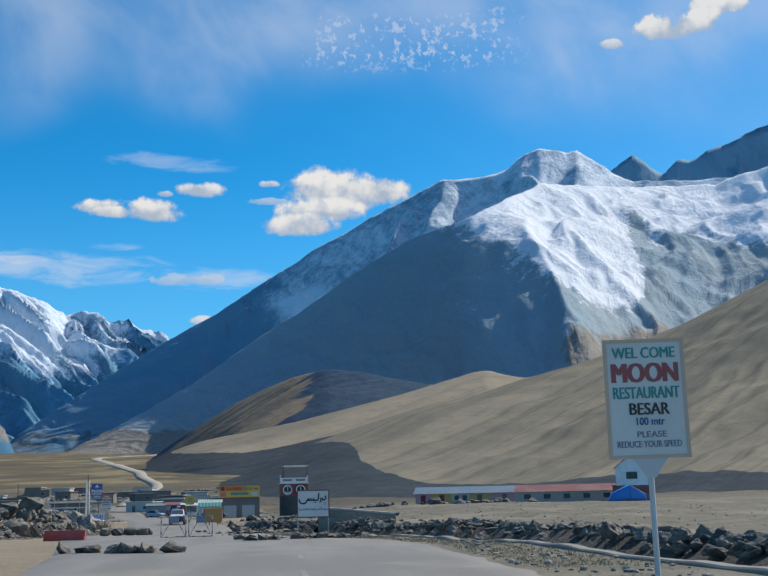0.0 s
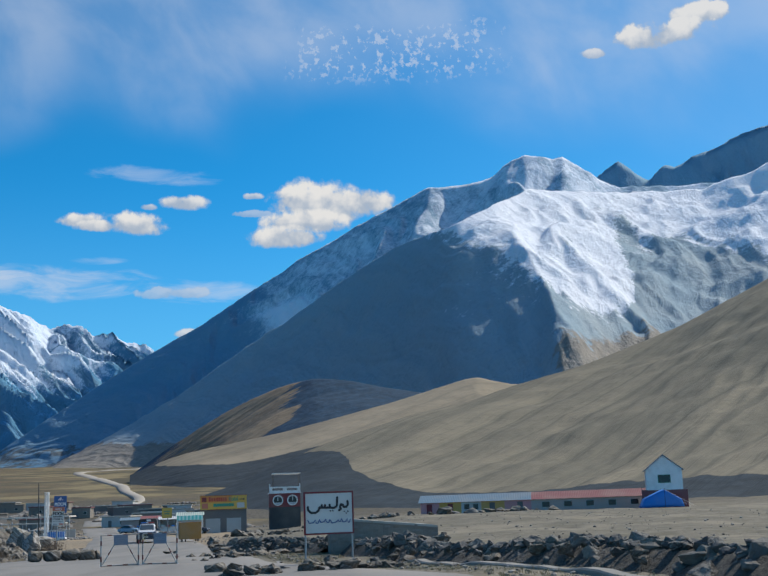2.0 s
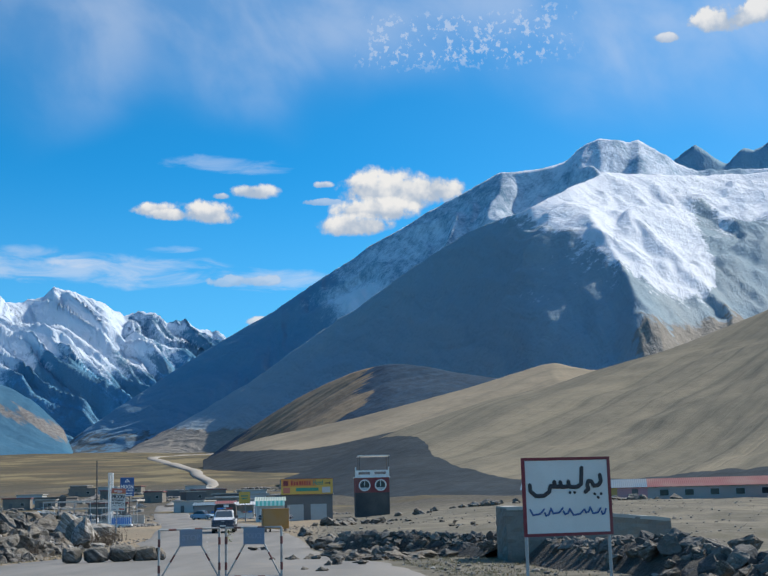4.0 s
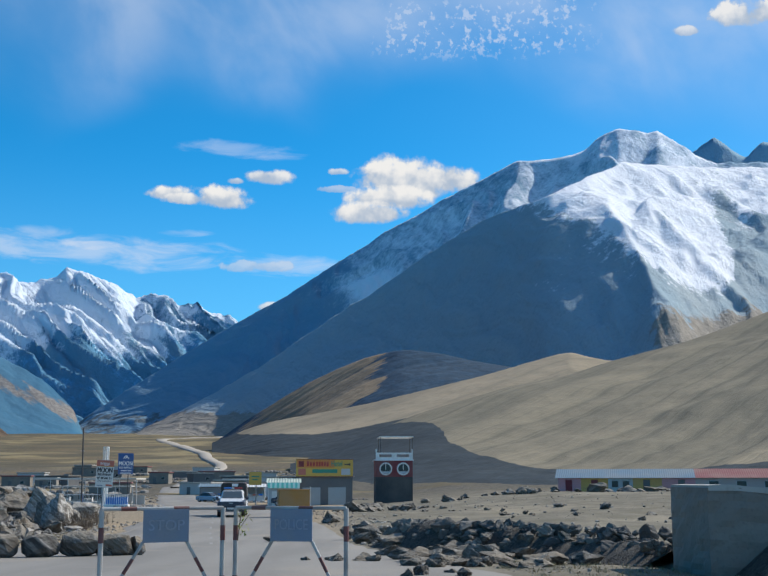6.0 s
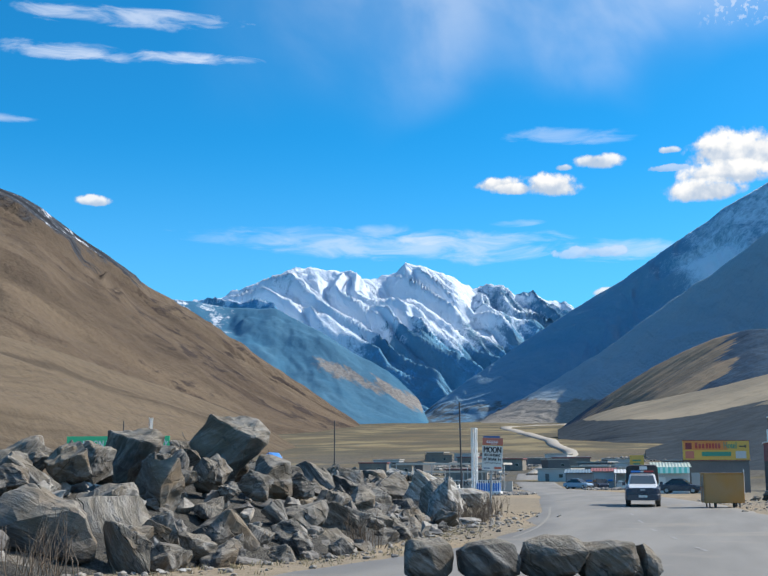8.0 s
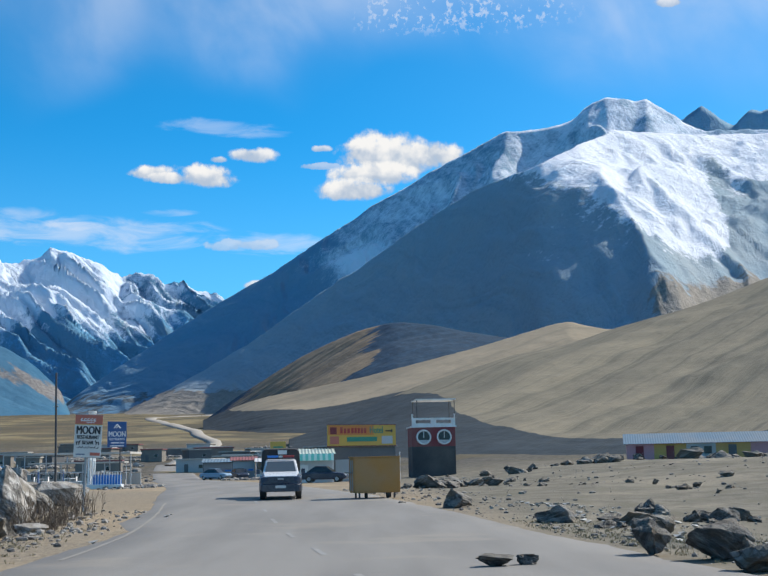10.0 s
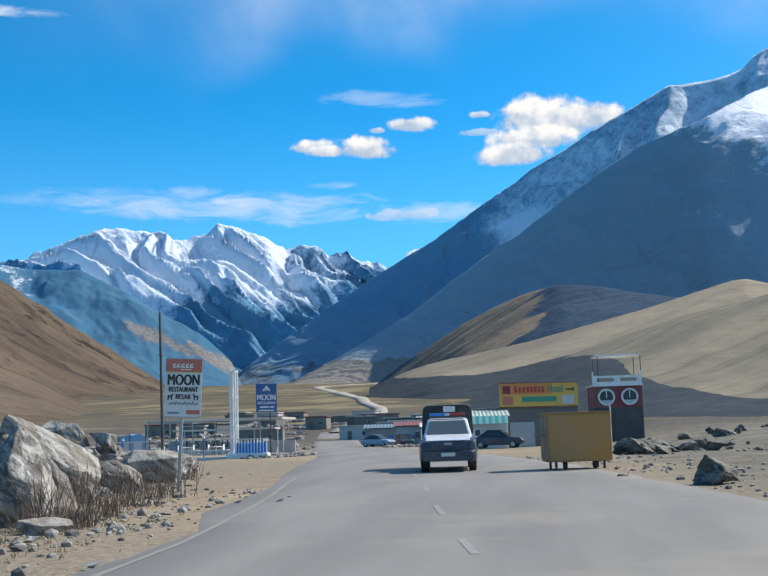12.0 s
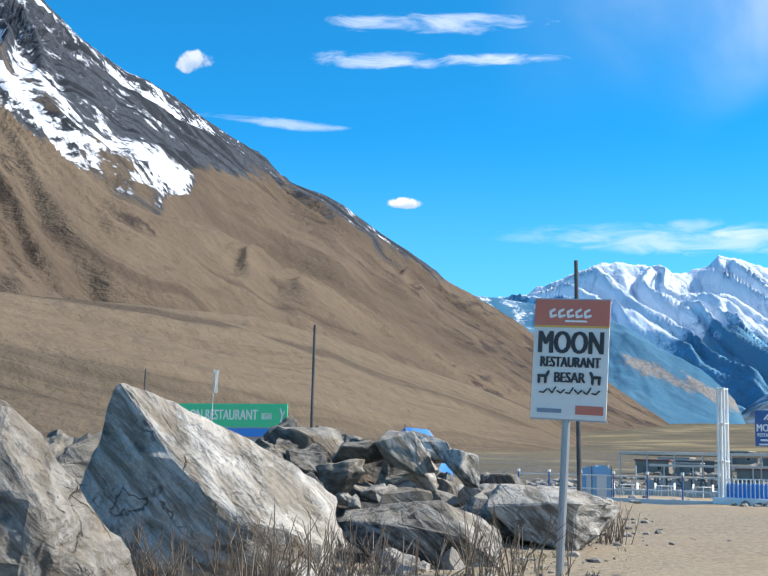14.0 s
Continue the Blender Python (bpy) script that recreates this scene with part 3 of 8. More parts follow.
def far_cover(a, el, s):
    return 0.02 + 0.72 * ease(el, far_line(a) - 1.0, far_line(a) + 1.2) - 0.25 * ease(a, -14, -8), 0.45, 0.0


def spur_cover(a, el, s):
    # The brown rock strip paints the sunlit band along the spur.
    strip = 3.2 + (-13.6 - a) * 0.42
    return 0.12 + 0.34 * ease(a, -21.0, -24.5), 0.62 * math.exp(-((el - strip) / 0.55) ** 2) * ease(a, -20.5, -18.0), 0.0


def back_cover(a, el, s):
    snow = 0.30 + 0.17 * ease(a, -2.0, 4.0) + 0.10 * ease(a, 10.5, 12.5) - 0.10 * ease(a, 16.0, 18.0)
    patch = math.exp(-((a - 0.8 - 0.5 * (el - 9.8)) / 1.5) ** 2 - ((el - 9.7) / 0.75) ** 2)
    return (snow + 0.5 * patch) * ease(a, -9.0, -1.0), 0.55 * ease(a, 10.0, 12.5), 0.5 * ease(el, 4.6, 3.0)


def front_cover(a, el, s):
    top = front_line(a)
    snow = 0.02 + 0.82 * ease(el, top - 0.8, top + 1.0)
    dusted = 0.36 * ease(a, 7.8, 10.0) * ease(a, 16.5, 14.5) * ease(el, 8.2, 9.6)
    gully = math.exp(-((a - 18.9 - (12.0 - el) * 0.35) / 0.55) ** 2) * ease(el, 14.0, 13.0)
    return max(snow - 0.6 * gully, dusted) - 0.05, 0.3 * ease(el, 7.0, 10.0), max(0.72 * ease(a, 12.0, 17.0) * ease(el, 11.5, 6.0), 0.8 * ease(a, 2.0, -6.0) * ease(el, 4.2, 2.8))


def tongue_shade(a, el, s):
    # Third value paints the shaded right flank, top and foot as dark blue.
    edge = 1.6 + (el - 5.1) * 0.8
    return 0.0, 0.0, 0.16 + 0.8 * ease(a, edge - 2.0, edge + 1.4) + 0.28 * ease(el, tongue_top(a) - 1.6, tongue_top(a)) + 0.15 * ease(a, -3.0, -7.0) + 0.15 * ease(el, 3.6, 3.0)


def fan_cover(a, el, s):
    # Dark blue-grey tone below foot_line, and a patch round bearing 5.
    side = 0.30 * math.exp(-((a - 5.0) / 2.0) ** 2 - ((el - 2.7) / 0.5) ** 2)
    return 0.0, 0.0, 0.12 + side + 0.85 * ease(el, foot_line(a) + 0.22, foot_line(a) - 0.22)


def left_cover(a, el, s):
    line = left_line(a)
    high = ease(el, line - 1.2, line + 0.9)
    # The last term paints the shade of the right-hand gully faces as dark colour.
    return (left_snow(a) + 0.165) * high - 0.25, 0.08 + 0.62 * high, max(0.42 * ease(el, line - 4.0, line - 1.0) * (1.0 - high), 0.44 * ease(a, -36.0, -27.0))


def hill_cover(a, el, s):
    return 0.0, 0.1, 0.3


build_ground_sheet()
build_road()
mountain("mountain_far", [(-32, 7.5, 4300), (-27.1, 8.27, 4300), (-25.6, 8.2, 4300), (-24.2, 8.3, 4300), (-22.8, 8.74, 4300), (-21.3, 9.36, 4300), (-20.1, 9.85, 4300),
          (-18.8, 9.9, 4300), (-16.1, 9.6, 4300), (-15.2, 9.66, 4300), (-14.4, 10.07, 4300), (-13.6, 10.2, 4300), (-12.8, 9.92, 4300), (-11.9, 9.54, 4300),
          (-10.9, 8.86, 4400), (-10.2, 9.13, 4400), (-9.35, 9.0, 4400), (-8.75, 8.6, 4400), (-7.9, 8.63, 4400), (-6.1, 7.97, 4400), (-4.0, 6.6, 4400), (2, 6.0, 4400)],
         [(-32, 2900), (-20, 3000), (-13, 3300), (2, 3300)], M_FAR_HAZE, 460, 130, 1.1, 0.20, 0.01, 11.0, "snow-covered jagged mountain range closing the valley", sharp=0.9, jag=0.012, back=0.1, gully_len=110.0, skew=6.5, fine=0.004, crags=0.08, crag_from=0.0, shelter=0.12, cover=far_cover)
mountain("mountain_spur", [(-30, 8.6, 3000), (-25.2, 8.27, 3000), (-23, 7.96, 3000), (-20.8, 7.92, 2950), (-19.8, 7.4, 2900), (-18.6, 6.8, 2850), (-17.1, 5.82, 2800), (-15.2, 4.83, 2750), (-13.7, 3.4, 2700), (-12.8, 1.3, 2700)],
         [(-30, 2200), (-13, 2550), (-12.8, 2600)], M_SPUR_HAZE, 190, 80, 1.1, 0.02, 0.06, 23.0, "spur below the snow range, haze-blue with a painted sunlit strip", gully_len=140.0, skew=2.6, sharp=0.8, cover=spur_cover)
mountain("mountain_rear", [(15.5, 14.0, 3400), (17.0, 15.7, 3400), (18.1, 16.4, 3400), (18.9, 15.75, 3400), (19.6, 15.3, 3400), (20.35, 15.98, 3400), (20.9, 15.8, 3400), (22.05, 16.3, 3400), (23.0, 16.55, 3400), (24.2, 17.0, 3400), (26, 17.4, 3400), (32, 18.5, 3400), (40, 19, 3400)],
         [(15.5, 2850), (40, 2850)], M_REAR_HAZE, 170, 40, 1.0, 0.10, 0.03, 141.0, "bare rear ridge tinted haze blue behind the snowfield", jag=0.006, gully_len=150.0, skew=1.5, fine=0.02, sharp=0.9)
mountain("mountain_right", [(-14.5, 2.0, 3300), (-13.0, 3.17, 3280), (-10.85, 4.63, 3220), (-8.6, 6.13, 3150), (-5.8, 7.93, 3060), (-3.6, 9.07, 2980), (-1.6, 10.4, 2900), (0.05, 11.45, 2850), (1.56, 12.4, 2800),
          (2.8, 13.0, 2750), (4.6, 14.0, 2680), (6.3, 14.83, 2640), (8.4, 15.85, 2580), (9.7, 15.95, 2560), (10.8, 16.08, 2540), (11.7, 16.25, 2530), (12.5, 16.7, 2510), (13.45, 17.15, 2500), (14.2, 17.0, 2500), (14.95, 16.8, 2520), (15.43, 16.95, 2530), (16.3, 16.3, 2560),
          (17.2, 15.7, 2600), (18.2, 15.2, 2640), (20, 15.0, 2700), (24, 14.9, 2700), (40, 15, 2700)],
         [(-14.5, 2900), (-8, 2500), (0, 2050), (8, 1600), (40, 1500)], M_BACK_HAZE, 460, 110, 1.05, 0.07, 0.02, 37.0, "tall shaded mountain dusted with snow on its crest", jag=0.003, gully_len=120.0, skew=3.0, fine=0.008, sharp=0.9, crags=0.035, crag_from=0.2, shelter=0.1, cover=back_cover)
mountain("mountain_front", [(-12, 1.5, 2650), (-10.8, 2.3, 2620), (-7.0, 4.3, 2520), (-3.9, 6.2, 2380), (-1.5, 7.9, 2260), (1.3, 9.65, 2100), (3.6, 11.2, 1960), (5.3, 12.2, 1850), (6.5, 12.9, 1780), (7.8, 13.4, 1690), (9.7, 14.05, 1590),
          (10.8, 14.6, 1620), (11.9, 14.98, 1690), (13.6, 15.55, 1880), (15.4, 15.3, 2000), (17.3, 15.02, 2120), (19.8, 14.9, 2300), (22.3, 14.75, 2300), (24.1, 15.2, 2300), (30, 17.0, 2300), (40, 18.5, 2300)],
         [(-12, 2250), (-7, 1980), (0, 1640), (6, 1320), (10.5, 1080), (15.5, 860), (19, 920), (24, 1100), (40, 1100)], M_FRONT_HAZE, 460, 150, 1.06, 0.03, 0.02, 51.0, "steep mountain shoulder in haze blue with a bright snowfield", spur=(9.8, 15.7, 0.28, 44.0), sharp=0.7, jag=0.006, gully_len=110.0, skew=2.2, fine=0.012, crags=0.03, crag_from=0.15, shelter=0.16, cover=front_cover)
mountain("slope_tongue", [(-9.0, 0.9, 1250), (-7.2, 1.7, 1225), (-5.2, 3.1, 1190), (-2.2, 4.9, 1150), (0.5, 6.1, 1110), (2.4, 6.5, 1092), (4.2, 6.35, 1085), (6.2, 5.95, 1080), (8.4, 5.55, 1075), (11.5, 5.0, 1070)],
         [(-9.0, 1180), (-7.2, 1120), (-5, 1040), (-2, 900), (11.5, 880)], M_TONGUE, 280, 90, 0.9, 0.03, 0.02, 63.0, "sunlit tongue of streaked brown grass, right flank painted as shade", gully_len=60.0, skew=-4.5, sharp=0.2, jag=0.004, cover=tongue_shade)
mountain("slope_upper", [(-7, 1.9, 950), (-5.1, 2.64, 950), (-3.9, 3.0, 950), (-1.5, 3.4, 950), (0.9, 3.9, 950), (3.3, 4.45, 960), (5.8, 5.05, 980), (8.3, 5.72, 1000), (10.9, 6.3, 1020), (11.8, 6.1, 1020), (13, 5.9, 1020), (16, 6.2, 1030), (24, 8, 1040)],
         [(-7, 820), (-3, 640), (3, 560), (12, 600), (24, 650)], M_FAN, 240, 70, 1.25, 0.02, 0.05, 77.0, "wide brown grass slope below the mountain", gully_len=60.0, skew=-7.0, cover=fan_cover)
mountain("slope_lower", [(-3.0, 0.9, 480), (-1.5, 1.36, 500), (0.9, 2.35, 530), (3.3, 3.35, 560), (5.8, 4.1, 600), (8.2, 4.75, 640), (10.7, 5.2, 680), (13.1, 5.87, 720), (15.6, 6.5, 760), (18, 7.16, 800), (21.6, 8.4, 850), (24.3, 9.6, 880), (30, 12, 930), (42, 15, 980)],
         [(-3.0, 300), (0, 240), (5, 200), (12, 195), (42, 205)], M_FOOT, 260, 70, 1.35, 0.012, 0.06, 91.0, "low fan of dry brown grass with a dark blue-grey foot", gully_len=50.0, skew=-7.0, cover=fan_cover)
mountain("mountain_left", [(-75, 24, 1500), (-60, 23.5, 1500), (-52, 22.6, 1500), (-48.7, 21.9, 1520), (-47.5, 21.2, 1530), (-45.7, 19.8, 1550), (-43.4, 18.3, 1600), (-42.4, 18.0, 1620), (-40.7, 17.2, 1670), (-39.9, 16.8, 1700), (-38.1, 15.72, 1760), (-36.6, 14.84, 1820), (-35.1, 13.6, 1880),
          (-33.3, 13.0, 1950), (-32.4, 12.55, 1980), (-30.5, 11.25, 2060), (-29.2, 10.5, 2120), (-28.2, 9.8, 2180), (-27, 8.91, 2230), (-25.9, 8.35, 2270), (-24.2, 7.27, 2300), (-22, 5.83, 2300), (-19.8, 4.37, 2300), (-16.9, 2.41, 2250), (-15.5, 1.2, 2200)],
         [(-75, 330), (-45, 420), (-30, 640), (-22, 1000), (-17, 1500), (-15.5, 1900)], M_LEFT, 460, 170, 1.2, 0.06, 0.02, 103.0, "steep brown mountainside with rocks and snow patches near its crest", jag=0.006, gully_len=75.0, skew=6.0, fine=0.006, sharp=0.8, crags=0.05, crag_from=0.5, crag_rate=2.0, shelter=0.36, cover=left_cover)
mountain("hill_left", [(-70, 7.5, 420), (-50, 7.2, 450), (-42, 6.9, 500), (-35.2, 6.57, 560), (-31.7, 5.72, 600), (-28.2, 4.59, 640), (-25.1, 3.65, 680), (-22, 2.44, 720), (-20.3, 1.35, 750), (-19, 0.6, 760)],
         [(-70, 260), (-40, 300), (-25, 470), (-19, 640)], M_HILL, 300, 90, 1.0, 0.10, 0.03, 119.0, "rounded brown hill at the foot of the mountain", gully_len=50.0, skew=3.0, crags=0.05, crag_from=-0.4, cover=hill_cover)

# ---- making things ----
def part(name, bm, mat, parent=None, label="", smooth=False):
    me = bpy.data.meshes.new(name)
    bm.to_mesh(me)
    bm.free()
    me.materials.append(mat)
    if smooth:
        me.polygons.foreach_set("use_smooth", [True] * len(me.polygons))
    ob = new(name, me)
    if parent is not None:
        ob.parent = parent
    return tagged(ob, label)


def thing(name, m, label, category, group=""):
    ob = new(name)
    ob.empty_display_size = 0.2
    ob.matrix_basis = m
    return tagged(ob, label, category, group)


def box(bm, x, y, z, sx, sy, sz, bevel=0.0, m=None):
    """A box centred at x, y with its underside at z."""
    got = bmesh.ops.create_cube(bm, size=1.0)["verts"]
    t = Matrix.Translation((x, y, z + sz / 2)) @ Matrix.Diagonal((sx, sy, sz, 1))
    bmesh.ops.transform(bm, matrix=(m @ t) if m else t, verts=got)
    if bevel:
        edges = list({e for v in got for e in v.link_edges})
        bmesh.ops.bevel(bm, geom=edges, offset=bevel, segments=2, affect="EDGES", profile=0.6)
    return bm


def boxes(*rows, bevel=0.0):
    bm = bmesh.new()
    for r in rows:
        box(bm, *r, bevel=bevel)
    return bm


def tube(bm, a, b, r, r2=None, sides=10):
    """A round bar from a to b."""
    a, b = Vector(a), Vector(b)
    d = b - a
    m = Matrix.Translation((a + b) / 2) @ d.to_track_quat("Z", "Y").to_matrix().to_4x4()
    bmesh.ops.create_cone(bm, cap_ends=True, segments=sides, radius1=r, radius2=r if r2 is None else r2, depth=d.length, matrix=m)
    return bm


def tubes(*rows, sides=10):
    bm = bmesh.new()
    for r in rows:
        tube(bm, *r, sides=sides)
    return bm


def ring(bm, centre, radius, thick, sides=28, axis="Y"):
    for i in range(sides):
        a0, a1 = 2 * math.pi * i / sides, 2 * math.pi * (i + 1) / sides
        p = lambda a: Vector(centre) + (Vector((math.cos(a), 0, math.sin(a))) if axis == "Y" else Vector((0, math.cos(a), math.sin(a)))) * radius
        tube(bm, p(a0), p(a1), thick, sides=6)
    return bm


def prism(bm, outline, y0, y1):
    """An outline in x, z, given depth from y0 to y1."""
    lo = [bm.verts.new((x, y0, z)) for x, z in outline]
    hi = [bm.verts.new((x, y1, z)) for x, z in outline]
    n = len(outline)
    bm.faces.new(lo)
    bm.faces.new(hi[::-1])
    for i in range(n):
        bm.faces.new((lo[(i + 1) % n], lo[i], hi[i], hi[(i + 1) % n]))
    bmesh.ops.recalc_face_normals(bm, faces=bm.faces)
    return bm


def words(text, size, x, z, mat, parent, y=-0.02, label="", squeeze=1.0, bold=0.004, name="lettering", width=None):
    """Raised letters on a board's front, centred at x with their feet at z."""
    c = bpy.data.curves.new(name, "FONT")
    c.body, c.size, c.align_x, c.extrude = text, size, "CENTER", 0.004
    c.resolution_u = 3
    tmp = bpy.data.objects.new("tmp", c)
    scene.collection.objects.link(tmp)
    bpy.context.view_layer.update()
    me = bpy.data.meshes.new_from_object(tmp)
    bpy.data.objects.remove(tmp)
    bpy.data.curves.remove(c)
    xs = [v.co.x for v in me.vertices]
    wide = max(xs) - min(xs)
    k = width / wide if width else squeeze
    me.transform(Matrix.Translation((x, y, z)) @ Matrix.Rotation(math.pi / 2, 4, "X") @ Matrix.Diagonal((k, 1, 1, 1)))
    if bold:
        bm, wide_bm = bmesh.new(), bmesh.new()
        bm.from_mesh(me)
        for i, dx in enumerate((-1, 0, 1)):
            one = bm.copy()
            bmesh.ops.translate(one, verts=one.verts, vec=(dx * bold * size * 4.5, -0.0012 * i, 0))
            tmp_me = bpy.data.meshes.new("tmp")
            one.to_mesh(tmp_me)
            one.free()
            wide_bm.from_mesh(tmp_me)
            bpy.data.meshes.remove(tmp_me)
        bm.free()
        wide_bm.to_mesh(me)
        wide_bm.free()
    me.materials.clear()
    me.materials.append(mat)
    ob = new(name, me)
    ob.parent = parent
    return tagged(ob, label)


def bars(rows, mat, parent, y=-0.02, name="lettering", label="", depth=0.01):
    """Plain bars: x, z, width, height."""
    bm = bmesh.new()
    for x, z, w, h in rows:
        box(bm, x, y, z, w, depth, h)
    return part(name, bm, mat, parent, label)


def strokes(lines, mat, parent, r, y=-0.02, name="lettering", label="", flat=0.35):
    """Brush strokes: polylines of x, z, softened into ribbons."""
    bm = bmesh.new()
    for pts in lines:
        for (x0, z0), (x1, z1) in zip(pts, pts[1:]):
            tube(bm, (x0, 0, z0), (x1, 0, z1), r, sides=8)
        for x, z in pts:
            bmesh.ops.create_icosphere(bm, subdivisions=1, radius=r, matrix=Matrix.Translation((x, 0, z)))
    bmesh.ops.transform(bm, matrix=Matrix.Translation((0, y, 0)) @ Matrix.Diagonal((1, flat, 1, 1)), verts=bm.verts)
    return part(name, bm, mat, parent, label)


def rock_mesh(seed, sx, sy, sz, cuts=2, count=13, roughness=0.06, boxy=0.0):
    """An angular boulder: a hull of scattered corners, its edges worn and its faces broken up."""
    rnd = random.Random(seed)
    bm = bmesh.new()
    for _ in range(count):
        v = Vector((rnd.gauss(0, 1), rnd.gauss(0, 1), rnd.gauss(0, 1))).normalized()
        if boxy:
            k = max(abs(v.x), abs(v.y), abs(v.z))
            v = v.lerp(v / k, boxy)
        v *= rnd.uniform(0.86, 1.08)
        bm.verts.new(v)
    hull = bmesh.ops.convex_hull(bm, input=bm.verts)
    bmesh.ops.delete(bm, geom=[g for g in hull["geom_interior"] if isinstance(g, bmesh.types.BMVert)], context="VERTS")
    bmesh.ops.dissolve_limit(bm, angle_limit=radians(9), verts=bm.verts, edges=bm.edges)
    bmesh.ops.bevel(bm, geom=list(bm.edges), offset=0.03, segments=1, affect="EDGES")
    bmesh.ops.triangulate(bm, faces=bm.faces)
    for _ in range(cuts + 1):
        long = [e for e in bm.edges if e.calc_length() > 0.24]
        if long:
            bmesh.ops.subdivide_edges(bm, edges=long, cuts=1, use_grid_fill=True)
            bmesh.ops.triangulate(bm, faces=bm.faces)
    for v in bm.verts:
        p = v.co.copy()
        q = p + Vector((seed * 3.7, 0, 0))
        n = noise.fractal(q * 1.6, 0.8, 2.2, 5)
        ledge = math.floor(noise.noise(Vector((q.x * 1.1 + q.z * 1.3, q.y * 1.4, q.z * 1.7 - q.x)) * 1.3) * 4) / 4
        v.co += p.normalized() * (n * 1.5 + ledge * 0.9) * roughness
    low = min(v.co.z for v in bm.verts)
    for v in bm.verts:
        v.co = Vector((v.co.x * sx / 2, v.co.y * sy / 2, (v.co.z - low) * sz / 2))
    bmesh.ops.recalc_face_normals(bm, faces=bm.faces)
    me = bpy.data.meshes.new("boulder")
    bm.to_mesh(me)
    bm.free()
    me.materials.append(M_ROCK)
    return me


ROCKS = [rock_mesh(i + 1, 1.0, 1.0, 1.0, 2, 9 + i % 5, 0.07 + 0.014 * (i % 4)) for i in range(18)]


def put_rock(x, y, z, sx, sy, sz, turn, tilt=0.0, kind=None, label="", group="", name="boulder", lean=0.0):
    me = ROCKS[kind % len(ROCKS)]
    ob = new(name, me)
    ob.matrix_basis = pose(x, y, z, tilt, lean, turn) @ Matrix.Diagonal((sx, sy, sz, 1))
    return tagged(ob, label, "boulder", group)


# paints
P_WHITE = painted("white paint", (0.78, 0.78, 0.76), 0.5, 0.22)
P_CREAM = painted("aged white board", (0.66, 0.66, 0.63), 0.5, 0.18)
P_RED = painted("red paint", (0.42, 0.045, 0.035), 0.5, 0.25)
P_ORANGE = painted("orange red print", (0.52, 0.15, 0.10), 0.5, 0.12)
P_DARKRED = painted("maroon wall", (0.20, 0.035, 0.045), 0.8, 0.3, 0.6)
P_BLACK = painted("black print", (0.025, 0.025, 0.03), 0.5, 0.08)
P_GREEN = painted("green print", (0.03, 0.25, 0.17), 0.5, 0.1)
P_SIGNGREEN = painted("bright green board", (0.05, 0.55, 0.25), 0.5, 0.1)
P_BLUE = painted("deep blue board", (0.025, 0.09, 0.26), 0.5, 0.1)
P_TARP = painted("blue tarpaulin", (0.03, 0.21, 0.62), 0.45, 0.12)
P_YELLOW = painted("yellow print", (0.62, 0.38, 0.07), 0.5, 0.1)
P_OCHRE = painted("ochre sheet metal", (0.42, 0.20, 0.045), 0.55, 0.25, 2.0)
P_STEEL = painted("galvanised pipe", (0.36, 0.37, 0.38), 0.4, 0.2, 4.0, metal=0.6)
P_DARKPOLE = painted("dark steel pole", (0.05, 0.05, 0.055), 0.6, 0.3)
P_GREYBOARD = painted("grey blue board", (0.17, 0.22, 0.30), 0.5, 0.3, 5.0)
P_CONCRETE = painted("pale concrete", (0.42, 0.41, 0.38), 0.85, 0.45, 1.2)
P_WALL = painted("dark plaster", (0.13, 0.135, 0.14), 0.9, 0.35, 0.7)
P_PINK = painted("pink plaster", (0.62, 0.30, 0.32), 0.85, 0.3, 0.5)
P_AMBER = painted("amber plaster", (0.62, 0.37, 0.11), 0.85, 0.3, 0.5)
P_PALE = painted("pale plaster", (0.5, 0.52, 0.53), 0.85, 0.3, 0.5)
P_ROOFBLUE = painted("blue roof sheet", (0.11, 0.19, 0.26), 0.9, 0.3, 0.6)
P_ROOFRED = painted("red roof sheet", (0.22, 0.075, 0.08), 0.9, 0.3, 0.6)
P_TEAL = painted("turquoise awning", (0.06, 0.42, 0.36), 0.6, 0.15)
P_MUD = painted("stone masonry", (0.20, 0.185, 0.165), 0.95, 0.5, 1.5)
P_GLASS = painted("dark window", (0.02, 0.025, 0.03), 0.12, 0.08)
# Blue-grey base gives the windscreen its sky reflection as colour.
P_SCREEN = painted("windscreen in painted sky tone", (0.07, 0.095, 0.115), 0.08, 0.03)
P_TYRE = painted("tyre rubber", (0.022, 0.022, 0.022), 0.85, 0.35, 6.0)
P_CARWHITE = painted("white car paint", (0.62, 0.64, 0.66), 0.28, 0.12, 2.0)
P_CARDARK = painted("dark blue car paint", (0.03, 0.04, 0.065), 0.25, 0.15, 2.0)
P_CANVAS = painted("black canvas", (0.03, 0.03, 0.033), 0.9, 0.25, 3.0)
P_LAMP = painted("lamp glass", (0.55, 0.57, 0.58), 0.12, 0.05)
P_GREYCLOTH = painted("grey sheeting", (0.30, 0.32, 0.34), 0.8, 0.3, 1.0)
P_TWIG = painted("dry twigs", (0.125, 0.092, 0.066), 0.9, 0.4, 8.0)
P_FLOOR = painted("pale roofing", (0.47, 0.45, 0.41), 0.85, 0.35, 0.5)
P_PALESTEEL = painted("whitened steel", (0.55, 0.56, 0.57), 0.5, 0.2, 4.0)
P_TEALPRINT = painted("teal print", (0.04, 0.27, 0.25), 0.5, 0.1)
